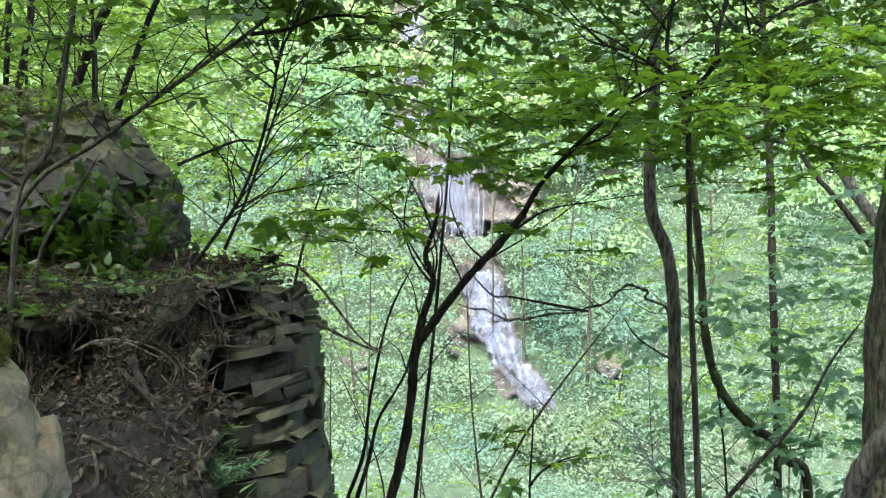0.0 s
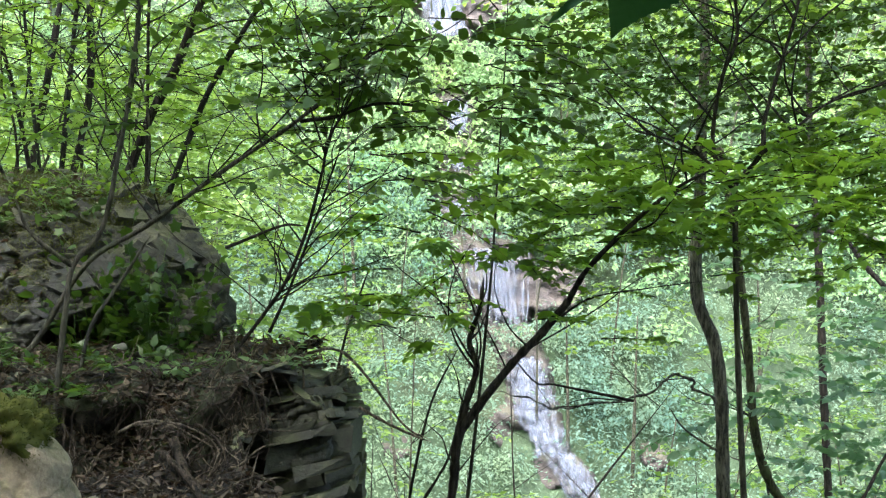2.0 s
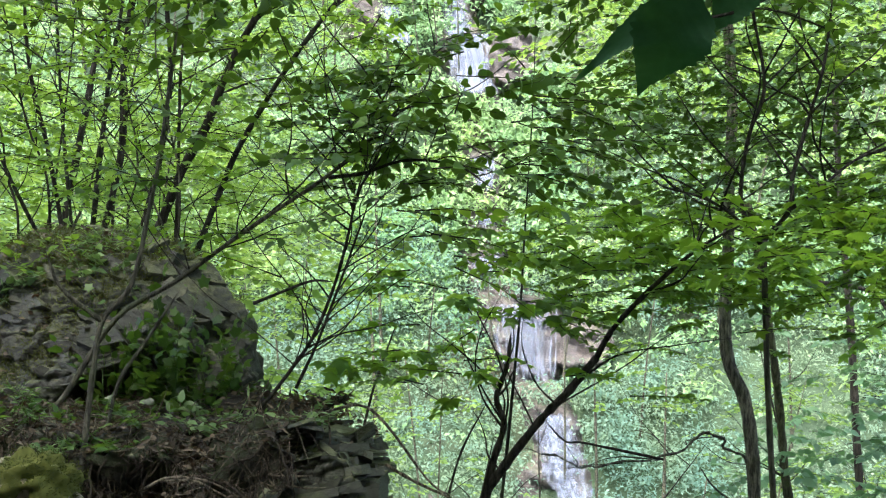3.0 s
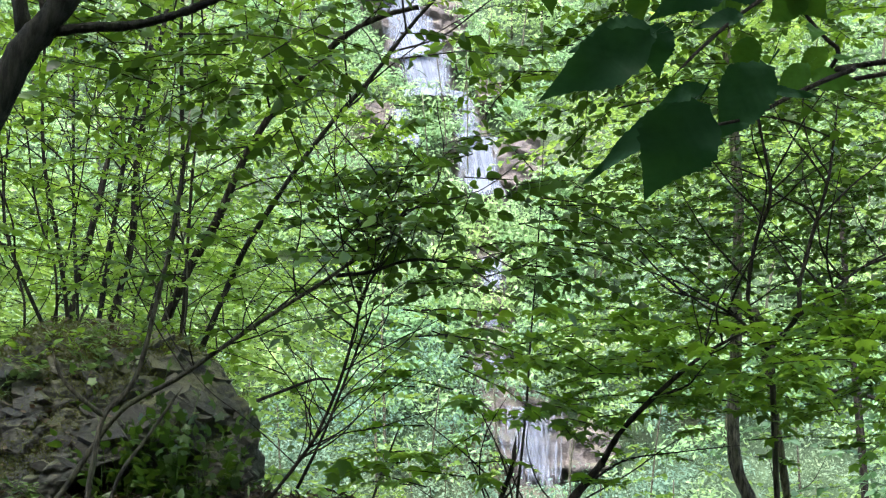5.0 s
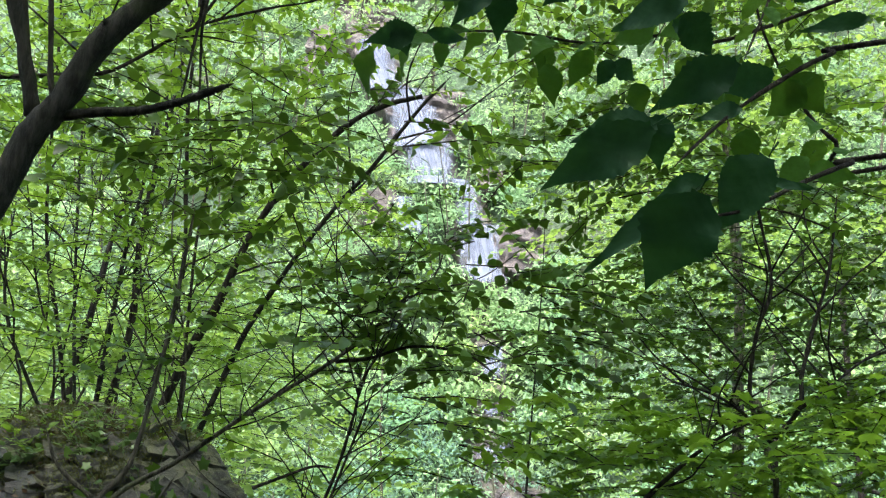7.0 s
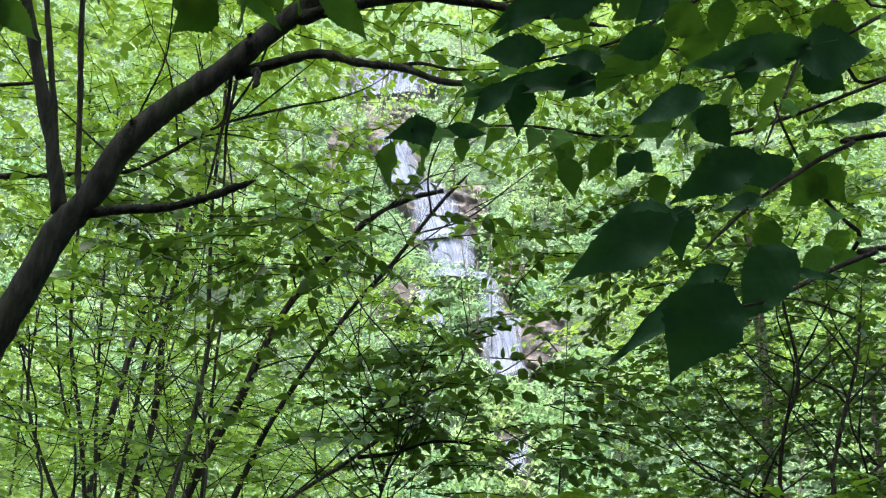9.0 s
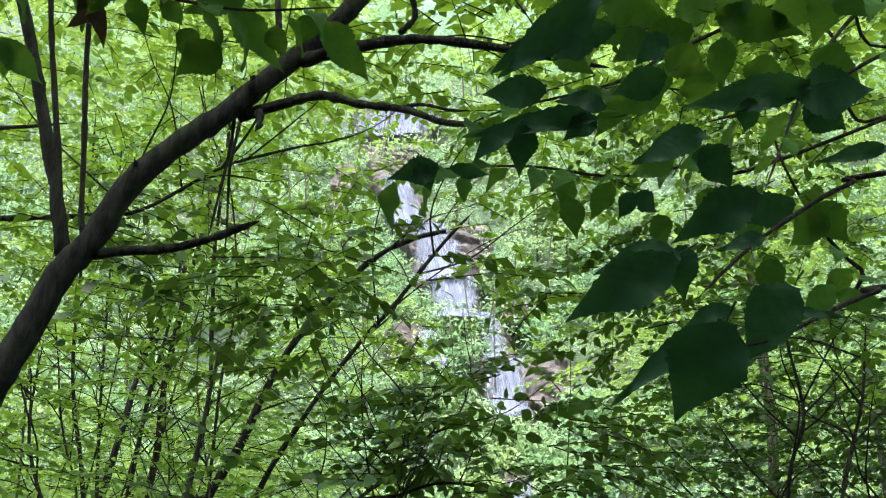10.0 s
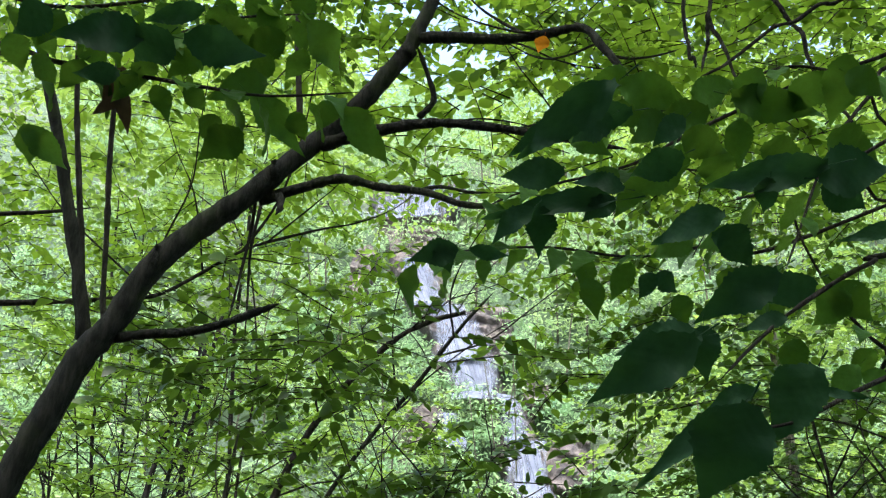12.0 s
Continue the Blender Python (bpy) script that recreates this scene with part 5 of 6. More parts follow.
        ob = new("slab", mesh_of("slab", np.array(v), f, SHALE))
        ob.parent = ledge
        ob.matrix_basis = Matrix.Translation(Vector((x, y, float(rim_top(x)) - 0.01 + 0.03 * g.uniform())) - ledge.location) @ pose(0, 0, 0, g.uniform(-12, 12), -10 + g.uniform(-9, 9), g.uniform(0, 360))


build_ledge()


def stone(name, centre, radii, material, label, seed, facets=0.25, detail=5, cells=70, beds=False):
    """A worn block: a rounded lump split into flaking plates along cracks."""
    bm = bmesh.new()
    bmesh.ops.create_icosphere(bm, subdivisions=detail, radius=1)
    # finer towards the path
    v = unit(np.array([q.co[:] for q in bm.verts]) + (0.15 if beds else 0, -0.78 if beds else 0, 0))
    f = np.array([[q.index for q in t.verts] for t in bm.faces])
    bm.free()
    g = np.random.default_rng(seed)
    if beds:
        # flat broken faces that meet in sharp edges
        nrm = unit(np.random.default_rng(seed + 40).normal(size=(90, 3)))
        lift = np.random.default_rng(seed + 41).uniform(0.9, 1.06, 90)
        v = v * np.min(np.where(v @ nrm.T > 0.3, lift / np.maximum(v @ nrm.T, 0.3), 9), axis=1)[:, None]
    for _ in range(0 if beds else 22):
        nrm = unit(g.normal(size=3) * (1, 1, 0.7))
        over = np.clip(v @ nrm - g.uniform(0.8, 0.96), 0, None)
        v = v - nrm * (over * 0.9)[:, None]
    way = unit(v) + 0.06 * np.stack([waves(v, 0.5, seed + 7 + q) for q in range(3)], -1)
    cell = unit(g.normal(size=(cells, 3)) * (1, 1, 0.8))
    d2 = ((way[:, None] - cell[None]) * (1, 1, 2.2))
    d2 = np.sqrt((d2 ** 2).sum(-1))
    near = np.argsort(d2, axis=1)[:, :2]
    gap = np.take_along_axis(d2, near, 1)
    crack = np.exp(-((gap[:, 1] - gap[:, 0]) / 0.03) ** 2)
    step = g.uniform(-1, 1, cells)[near[:, 0]]
    tilt = ((way - cell[near[:, 0]]) * g.normal(scale=0.5, size=(cells, 3))[near[:, 0]]).sum(1)
    v = v * (1 + facets * (0.16 * step + 0.35 * tilt) - (0.008 if beds else 0.05) * crack + (0.004 if beds else 0.02) * waves(v, 0.4, seed) + (0.004 if beds else 0.010) * waves(v, 0.1, seed + 1, 12))[:, None]
    if beds:
        # plates of the split bedding, and an overhanging slab whose under edge climbs to one side
        q = v * np.array(radii)
        u, w = np.arctan2(q[:, 0], -q[:, 1]) * 0.75 + 0.02 * waves(q, 0.3, seed + 3), q[:, 2] - 0.35 * q[:, 0] + 0.015 * waves(q, 0.25, seed + 4)
        big, big_slope, big_rim = flakes(u + 0.4 * w, w, 0.40, 0.22, seed + 5, 0.03)
        mid, mid_slope, mid_rim = flakes(u - 0.3 * w, w, 0.17, 0.075, seed + 6, 0.05)
        small, small_slope, _ = flakes(u, w + 0.3 * u, 0.055, 0.028, seed + 8, 0.2)
        front = smoothstep(0.1, 0.5, -unit(v)[:, 1])
        face = 0.3 + 0.7 * front * smoothstep(0.85, 0.45, unit(v)[:, 2])
        under = -0.10 + 0.62 * q[:, 0] + 0.03 * waves(q, 0.35, seed + 9) - q[:, 2]
        slab = front * (0.14 * np.exp(-(np.clip(-under, 0, None) / 0.22) ** 2) * (under < 0) - 0.15 * smoothstep(0, 0.03, under)) * smoothstep(0.75, 0.5, q[:, 0])
        v = v * (1 + slab + face * (0.12 * (big - 0.5) + 0.05 * big_slope - 0.04 * big_rim + 0.07 * np.round(2 * mid) / 2 * (big > 0.35) - 0.02 * mid_rim + 0.018 * np.round(small)))[:, None]
    v = v * np.array(radii) + np.array(centre)
    return solid(name, mesh_of(name, v, f, material), label, "rock", kind="")


stone("boulder", (-2.2, 5.75, 1.60), (0.89, 0.66, 0.84), BOULDER, "large rounded grey boulder with a mossy top, fractured in flakes", 31, 0.1, 7, 160, True)
stone("pale_rock", (-1.40, 2.95, 0.80), (0.36, 0.42, 0.56), PALE_STONE, "pale tan rock with a mossy top standing in the bank", 33, 0.4, 6, 90)


def build_bank():
    """The torn soil bank under the boulder: rough earth with a hollow under its rooted lip. Gives its points and normals."""
    xs, line = np.arange(-2.3, -0.72, 0.011), spline([(0, 2.95, 0.36), (0, 3.5, 0.66), (0, 3.95, 0.9), (0, 4.3, 0.99), (0, 4.5, 1.08), (0, 4.5, 1.2), (0, 4.3, 1.27), (0, 4.22, 1.33), (0, 4.36, 1.38), (0, 4.7, 1.43), (0, 5.2, 1.52)], 22)
    plain = spline([(0, 2.95, 0.36), (0, 3.5, 0.66), (0, 3.95, 0.92), (0, 4.1, 1.04), (0, 4.18, 1.12), (0, 4.26, 1.2), (0, 4.33, 1.26), (0, 4.4, 1.32), (0, 4.48, 1.37), (0, 4.75, 1.42), (0, 5.2, 1.52)], 22)
    k = smoothstep(-0.92, -1.12, xs)[:, None, None] * (0.47 + 0.22 * np.sin(xs * 7.0) + 0.16 * np.sin(xs * 17.0 + 1))[:, None, None]
    P = (plain[None] * (1 - k) + line[None] * k)
    P[:, :, 0] = xs[:, None]
    n, m = P.shape[:2]
    along = np.gradient(P, axis=1)
    out = unit(np.stack([0 * along[..., 0], -along[..., 2], along[..., 1]], -1)).reshape(-1, 3)
    P = P.reshape(-1, 3)
    ridged = lambda scale, seed, c: 1 - 2 * np.abs(waves(P, scale, seed, c))
    rough = 0.06 * waves(P, 0.45, 401, 10) + 0.035 * ridged(0.22, 402, 12) + 0.02 * ridged(0.09, 403, 14) + 0.008 * waves(P, 0.035, 404, 14)
    P = P + out * rough[:, None]
    # it ends at the ledge and the path's edge
    P[:, 0] = np.minimum(P[:, 0], np.where(P[:, 1] < 4.4, -0.212 * P[:, 1] + 0.02 * np.sin(P[:, 1] * 19), -0.86) + 0.05 * np.sin(P[:, 2] * 21) + 0.03 * np.sin(P[:, 2] * 57 + 1))
    i, j = np.meshgrid(np.arange(n - 1), np.arange(m - 1), indexing="ij")
    a = (i * m + j).ravel()
    me = mesh_of("bank", P, np.stack([a, a + m, a + m + 1, a + 1], -1), SOIL, False)
    solid("bank", me, "torn dark soil bank with a hollow under its rooted lip", "bank", kind="structure")
    nv = np.empty(len(P) * 3, dtype=np.float32)
    me.vertices.foreach_get("normal", nv)
    return P, nv.reshape(-1, 3).astype(float)


BANK, BANK_UP = build_bank()


def build_litter():
    g = np.random.default_rng(41)
    n = 1500
    x, y = g.uniform(-2.4, -0.62, n), g.uniform(4.5, 5.9, n)
    x, y = x[x < -0.66], y[x < -0.66]
    z = np.maximum(ground(x, y) + bank_lumps(x, y), np.where((x > -1.1) & (y > 4.3), rim_top(x), -9)) + g.uniform(0.01, 0.05, len(x))
    k = np.flatnonzero(BANK_UP[:, 2] > 0.25)
    k = k[g.integers(0, len(k), 14000)]
    # drifts of leaves, thin over the bare earth
    k = k[waves(BANK[k], 0.5, 45) + 0.5 * BANK_UP[k, 2] + 0.5 * (BANK[k, 1] < 3.75) > g.uniform(-0.3, 1.4, len(k))]
    p = np.vstack([np.stack([x, y, z], -1), BANK[k] + BANK_UP[k] * g.uniform(0.004, 0.03, (len(k), 1))])
    lie = np.vstack([np.tile((0, -0.3, 1.0), (len(x), 1)), BANK_UP[k]])
    ahead = g.normal(size=p.shape) * (1, 1, 0.5)
    up = g.normal(scale=0.5, size=p.shape) + lie
    solid("leaf_litter", mesh_of("leaf_litter", *joined([strewn(OVATE, p[::2], ahead[::2], up[::2], g.uniform(0.016, 0.042, len(p[::2]))), strewn(SLIP, p[1::2], ahead[1::2], up[1::2], g.uniform(0.025, 0.07, len(p[1::2])))]), LEAF_DEAD), "brown dead leaves strewn over the soil bank", "leaf litter", kind="stuff")
    sticks = []
    for i in range(1300):
        q = g.integers(0, len(BANK))
        if BANK_UP[q, 2] < 0.1:
            continue
        a = BANK[q] + BANK_UP[q] * 0.012
        way = np.cross(BANK_UP[q], g.normal(size=3))
        b = a + unit(way) * g.uniform(0.05, 0.22) + BANK_UP[q] * g.uniform(-0.01, 0.03)
        sticks.append(tube([a, (a + b) / 2 + g.normal(size=3) * 0.015, b], g.uniform(0.002, 0.0055), 0.0015, 4, 3))
    solid("fallen_twigs", mesh_of("fallen_twigs", *joined(sticks), ROOT_PALE), "dry fallen twigs on the soil bank", "twigs", kind="stuff")


build_litter()


def build_flakes():
    """Split plates of stone lying on the boulder's broken face, and its darker joints between them."""
    g = np.random.default_rng(77)
    rock = next(o for o in bpy.data.objects if o.name == "boulder")
    v = np.empty(len(rock.data.vertices) * 3, dtype=np.float32)
    rock.data.vertices.foreach_get("co", v)
    nv = np.empty(len(rock.data.vertices) * 3, dtype=np.float32)
    rock.data.vertices.foreach_get("normal", nv)
    v, nv = v.reshape(-1, 3).astype(float), nv.reshape(-1, 3).astype(float)
    round_way = unit((v - (-2.2, 5.75, 1.6)) / (0.89, 0.66, 0.84))
    front = np.flatnonzero((round_way[:, 1] < -0.15) & (round_way[:, 2] < 0.9) & (v[:, 2] > 1.3))
    for k in range(210):
        q = front[g.integers(len(front))]
        n = unit(round_way[q] / (0.89, 0.66, 0.84) + g.normal(scale=0.16, size=3))
        along = unit(np.cross(n, (0.3, 0, 1)) + g.normal(scale=0.15, size=3))
        across = np.cross(n, along)
        big = g.uniform() < 0.35
        wide, high = (g.uniform(0.16, 0.38), g.uniform(0.08, 0.2)) if big else (g.uniform(0.06, 0.2), g.uniform(0.03, 0.09))
        thick = g.uniform(0.015, 0.05)
        a = np.linspace(0, 6.283, 7)[:-1] + g.normal(scale=0.25, size=6)
        ring = np.stack([np.cos(a) * wide / 2, np.sin(a) * high / 2], -1) * g.uniform(0.75, 1.2, (6, 1))
        c = v[q] + n * g.uniform(-0.6, 0.35) * thick
        outer = [c + along * x + across * y + n * thick / 2 for x, y in ring * 0.94]
        inner = [c + along * x + across * y - n * thick for x, y in ring * 1.06]
        faces = [(0, 1, 2, 3, 4, 5)] + [(i + 6, (i + 1) % 6 + 6, (i + 1) % 6, i) for i in range(6)]
        part("flake", mesh_of("flake", np.array(outer + inner), faces, BOULDER), rock)


build_flakes()


def build_bank_roots():
    """Root hairs and dry stalks hanging down the bank, and stones washed out of it."""
    g = np.random.default_rng(43)
    lines = []
    for i in range(300):
        q = g.integers(0, len(BANK))
        p, pts = BANK[q], []
        way = np.array([g.normal() * 0.6 + 0.2, -0.5, -0.6])
        for s in range(6):
            pts.append(p + (0, -0.012, 0.008))
            way = way + g.normal(size=3) * (0.4, 0.3, 0.35)
            p = p + unit(way) * g.uniform(0.03, 0.09)
            near = np.argmin(((BANK - p) ** 2).sum(1))
            p = BANK[near] + BANK_UP[near] * 0.008 + g.normal(size=3) * 0.008
        lines.append(tube(pts, 0.002 + 0.008 * g.uniform() ** 3, 0.0012, 5, 4))
    # rootlets dangling from the lip
    lip = np.flatnonzero((BANK[:, 2] > 1.27) & (BANK[:, 2] < 1.4) & (BANK[:, 1] < 4.42))
    for q in g.choice(lip, 130):
        p, pts = BANK[q] - BANK_UP[q] * 0.01, []
        way = np.array([g.normal() * 0.35, -0.35, -0.3])
        for s in range(6):
            pts.append(p)
            way = way + g.normal(size=3) * (0.28, 0.1, 0.1) + (0, 0.06, -0.2)
            p = p + unit(way) * g.uniform(0.015, 0.06)
        lines.append(tube(pts, 0.0016 + 0.006 * g.uniform() ** 3, 0.001, 5, 4))
    solid("bank_roots", mesh_of("bank_roots", *joined(lines), ROOT_BARK, True), "tangle of thin brown roots over the soil bank", "roots", kind="stuff")
    bits = []
    for i in range(90):
        q = g.integers(0, len(BANK))
        s = g.uniform(0.008, 0.026)
        v = unit(g.normal(size=(8, 3))) * s * (1.3, 1.0, 0.6)
        v = np.array([(a, b, c) for a in (-s, s) for b in (-s, s) for c in (-s * 0.5, s * 0.5)]) * g.uniform(0.35, 1.3, (8, 3)) @ np.linalg.qr(g.normal(size=(3, 3)))[0] + BANK[q]
        f = np.array([(0, 1, 3), (0, 3, 2), (4, 6, 7), (4, 7, 5), (0, 4, 5), (0, 5, 1), (2, 3, 7), (2, 7, 6), (0, 2, 6), (0, 6, 4), (1, 5, 7), (1, 7, 3)])
        bits.append((v, f))
    solid("stone_chips", mesh_of("stone_chips", *joined(bits), SHALE), "broken chips of shale in the soil bank", "stones", kind="stuff")


build_bank_roots()


def build_gorge_saplings():
    """Thin stems and bare twigs standing in the gorge below the rim."""
    g = np.random.default_rng(44)
    for k in range(24):
        az, d = g.uniform(-9, 25), g.uniform(11, 22)
        foot = bearing(az, 0, d)
        z = on_ground(foot)
        lean = g.normal(scale=0.8)
        h = g.uniform(3.5, 8.5)
        line = [(foot[0], foot[1], z), (foot[0] + lean * 0.15 + g.normal() * 0.12, foot[1], z + h * 0.35), (foot[0] + lean * 0.5 + g.normal() * 0.15, foot[1], z + h * 0.7), (foot[0] + lean, foot[1], z + h)]
        t = tree("gorge_sapling", "thin bare-stemmed sapling rising out of the gorge", line, g.uniform(0.015, 0.04), 0.008, BARK_DARK if k % 3 else BARK_GREY, group="gorge saplings", sides=6)
        side_shoots(t, line, 7, 2000 + k, 1.4, 0.008, BARK_DARK)


build_gorge_saplings()


def plant(name, label, at, stems, length, leaf, size, material, seed, rise=1.0, per=9):
    """A small herb: arching stems from one foot with leaves along them."""
    g = np.random.default_rng(seed)
    root = thing(name, at, label, "plant")
    a = g.uniform(0, 6.283, stems)
    ways = np.stack([np.cos(a), np.sin(a), rise * g.uniform(0.4, 1.3, stems)], -1)
    st = np.array(at)[None] + g.normal(scale=0.03, size=(stems, 3)) * (1, 1, 0)
    lv, tw = sprays(st, ways, length * g.uniform(0.6, 1.2, stems), per, size, leaf, seed + 1, 0.4, 50)
    part("foliage", mesh_of("foliage", *lv, material), root)
    part("stem", mesh_of("stem", *tw, material), root, "", "stuff")
    return root


def build_moss():
    """Cushions of moss on the boulder's top and shoulder, thick where it lies flattest."""
    g = np.random.default_rng(58)
    rock = next(o for o in bpy.data.objects if o.name == "boulder").data
    v = np.empty(len(rock.vertices) * 3, dtype=np.float32)
    rock.vertices.foreach_get("co", v)
    nv = np.empty(len(rock.vertices) * 3, dtype=np.float32)
    rock.vertices.foreach_get("normal", nv)
    v, nv = v.reshape(-1, 3).astype(float), nv.reshape(-1, 3).astype(float)
    # real moss and leaf litter; their dark colour also puts shade on the top
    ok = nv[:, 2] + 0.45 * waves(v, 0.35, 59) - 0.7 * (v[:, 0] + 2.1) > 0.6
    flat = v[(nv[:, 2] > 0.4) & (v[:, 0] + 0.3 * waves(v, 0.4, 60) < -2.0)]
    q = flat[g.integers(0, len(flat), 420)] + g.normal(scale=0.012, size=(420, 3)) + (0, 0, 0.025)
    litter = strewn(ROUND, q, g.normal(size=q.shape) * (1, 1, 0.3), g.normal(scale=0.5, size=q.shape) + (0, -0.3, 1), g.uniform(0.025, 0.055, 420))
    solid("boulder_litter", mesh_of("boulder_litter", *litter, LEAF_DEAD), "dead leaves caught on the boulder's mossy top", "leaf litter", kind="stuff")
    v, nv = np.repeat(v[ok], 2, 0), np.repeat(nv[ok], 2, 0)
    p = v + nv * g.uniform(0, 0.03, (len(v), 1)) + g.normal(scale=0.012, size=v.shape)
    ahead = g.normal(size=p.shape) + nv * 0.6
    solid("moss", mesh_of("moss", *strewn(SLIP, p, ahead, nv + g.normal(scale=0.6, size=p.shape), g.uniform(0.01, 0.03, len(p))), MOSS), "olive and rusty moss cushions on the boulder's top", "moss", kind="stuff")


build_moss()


def build_moss_cushion():
    """Thick moss sitting on the pale rock's shoulder."""
    g = np.random.default_rng(66)
    bm = bmesh.new()
    bmesh.ops.create_icosphere(bm, subdivisions=4, radius=1)
    v = np.array([q.co[:] for q in bm.verts])
    f = np.array([[q.index for q in t.verts] for t in bm.faces])
    bm.free()
    v = v * (1 + 0.26 * waves(v, 0.5, 67) + 0.10 * waves(v, 0.15, 68, 9))[:, None]
    p, nv = v * (0.105, 0.13, 0.085) + (-1.30, 2.93, 1.32), unit(v)
    k = g.integers(0, len(p), 5200)
    tufts = strewn(SLIP, p[k] + g.normal(scale=0.006, size=(len(k), 3)), nv[k] + g.normal(scale=0.7, size=(len(k), 3)), g.normal(size=(len(k), 3)), g.uniform(0.005, 0.014, len(k)))
    solid("moss_cushion", mesh_of("moss_cushion", *joined([(p, f), tufts]), MOSS_GREEN), "thick green moss cushion on the pale rock", "moss")


build_moss_cushion()


def build_plants():
    g = np.random.default_rng(51)
    plant("fern", "tuft of narrow-leaved green herb on the bank", tuple(np.array((-0.84, 3.9, on_ground((-0.86, 3.9)))) + (0, 0, 0.0)), 40, 0.2, LANCE, 0.045, LEAF_COOL, 52)
    for k, y in enumerate((3.45, 3.7, 4.0, 4.2, 4.32)):
        x = -0.2 * y - 0.07
        plant("grass_tuft", "thin arching grass tuft at the bank's edge", (x, y, on_ground((x, y))), 12, 0.13, LANCE, 0.06, LEAF_HERB_NEAR, 560 + k, 1.0, 6)
    plant("seedling", "small pale green seedling in the leaf litter", (-1.12, 3.75, on_ground((-1.12, 3.75))), 4, 0.14, ROUND, 0.05, LEAF_COOL, 53)
    plant("seedling", "light green seedling at the foot of the pale rock", (-1.12, 2.92, on_ground((-1.12, 2.92))), 5, 0.12, OVATE, 0.06, LEAF_BEECH, 54)
    for k in range(70):
        x, y = g.uniform(-3.05, -1.9), g.uniform(5.2, 6.1)
        plant("boulder_herb", "low leafy herb on the boulder's mossy top", (x, y, 2.37 - 0.95 * (x + 2.2) ** 2 - 0.9 * (y - 5.75) ** 2), 7, 0.17, OVATE if k % 2 else LANCE, 0.055, LEAF_HERB_NEAR if k % 3 else LEAF_BEECH, 60 + k, 0.9, 6)
    for k in range(11):
        x, y = g.uniform(-2.2, -1.3), g.uniform(4.75, 5.05)
        plant("bank_herb", "broad-leaved green herb at the boulder's foot", (x, y, on_ground((x, y))), 5, 0.2, ROUND if k % 2 else OVATE, 0.06, LEAF_SHADE if k % 4 else LEAF_HERB_NEAR, 90 + k, 1.1, 7)
    for k in range(26):
        q = g.integers(0, len(BANK))
        while BANK[q, 1] < 4.25 or BANK[q, 2] < 1.27 or BANK_UP[q, 2] < 0.5:
            q = g.integers(0, len(BANK))
        plant("lip_herb", "low herb and grass on the bank's rooted lip", tuple(BANK[q]), 6, 0.13, LANCE if k % 2 else OVATE, 0.05, LEAF_HERB_NEAR if k % 3 == 0 else LEAF_SHADE, 640 + k, 0.9, 6)
    for k in range(5):
        x, y = -2.0 + 0.16 * g.normal(), 4.3 + 0.14 * g.normal()
        plant("bank_herb", "bright broad-leaved herb beside the mossy rock", (x, y, on_ground((x, y))), 5, 0.3, ROUND, 0.085, LEAF_HERB_NEAR, 190 + k, 1.6, 6)
    for k in range(20):
        x, y = g.uniform(-1.95, -1.2), g.uniform(4.93, 5.06)
        plant("boulder_shrub", "leafy green shoots hanging over the boulder's face", (x, y, on_ground((x, y))), 3, g.uniform(0.35, 0.85), MAPLE if k % 3 else OVATE, 0.06, LEAF_SHADE, 210 + k, 2.8, 8)


build_plants()
for line, r in ((ROOT_A, 0.009), (ROOT_B, 0.008), (ROOT_C, 0.008), (ROOT_D, 0.006), (ROOT_E, 0.010), (ROOT_F, 0.009), (ROOT_G, 0.014), (ROOT_H, 0.006), (ROOT_I, 0.019)):
    solid("root", mesh_of("root", *tube(line, r, r * 0.5, 7, 5, 0.2), ROOT_BARK if r > 0.013 else ROOT_PALE, True), "bare crooked brown root along the soil bank", "root", "roots of the bank")

# ---------------------------------------------------------------- trees of the gorge's rim
def build_maple_sapling():
    t = tree("maple_sapling", "slender young maple with a forked stem and wide leafy layers", SAPLING_STEM, 0.018, 0.015, BARK_SAPLING, gnarl=0.05)
    for line, k in ((SAPLING_LEFT, 1), (SAPLING_RIGHT, 2), (SAPLING_SIDE, 3), (SAPLING_ARM, 4)):
        side_shoots(t, line, 7, 930 + k, 1.0, 0.007, BARK_DARK)
    branch(t, SAPLING_LEFT, 0.014, 0.008, BARK_DARK)
    branch(t, SAPLING_RIGHT, 0.015, 0.008, BARK_DARK)
    branch(t, SAPLING_SIDE, 0.010, 0.006, BARK_DARK)
    branch(t, SAPLING_ARM, 0.010, 0.006, BARK_DARK)
    crown(t, [((3, 24), (6.5, 10.5), (5.5, 7.2), 66, 14), ((9, 22), (3.5, 7), (5.6, 7.0), 16, 12)], MAPLE, LEAF_MAPLE, BARK_DARK, 101, 0.074, 13, share=0.46, tilt=0.22, label="flat layers of lobed green leaves")


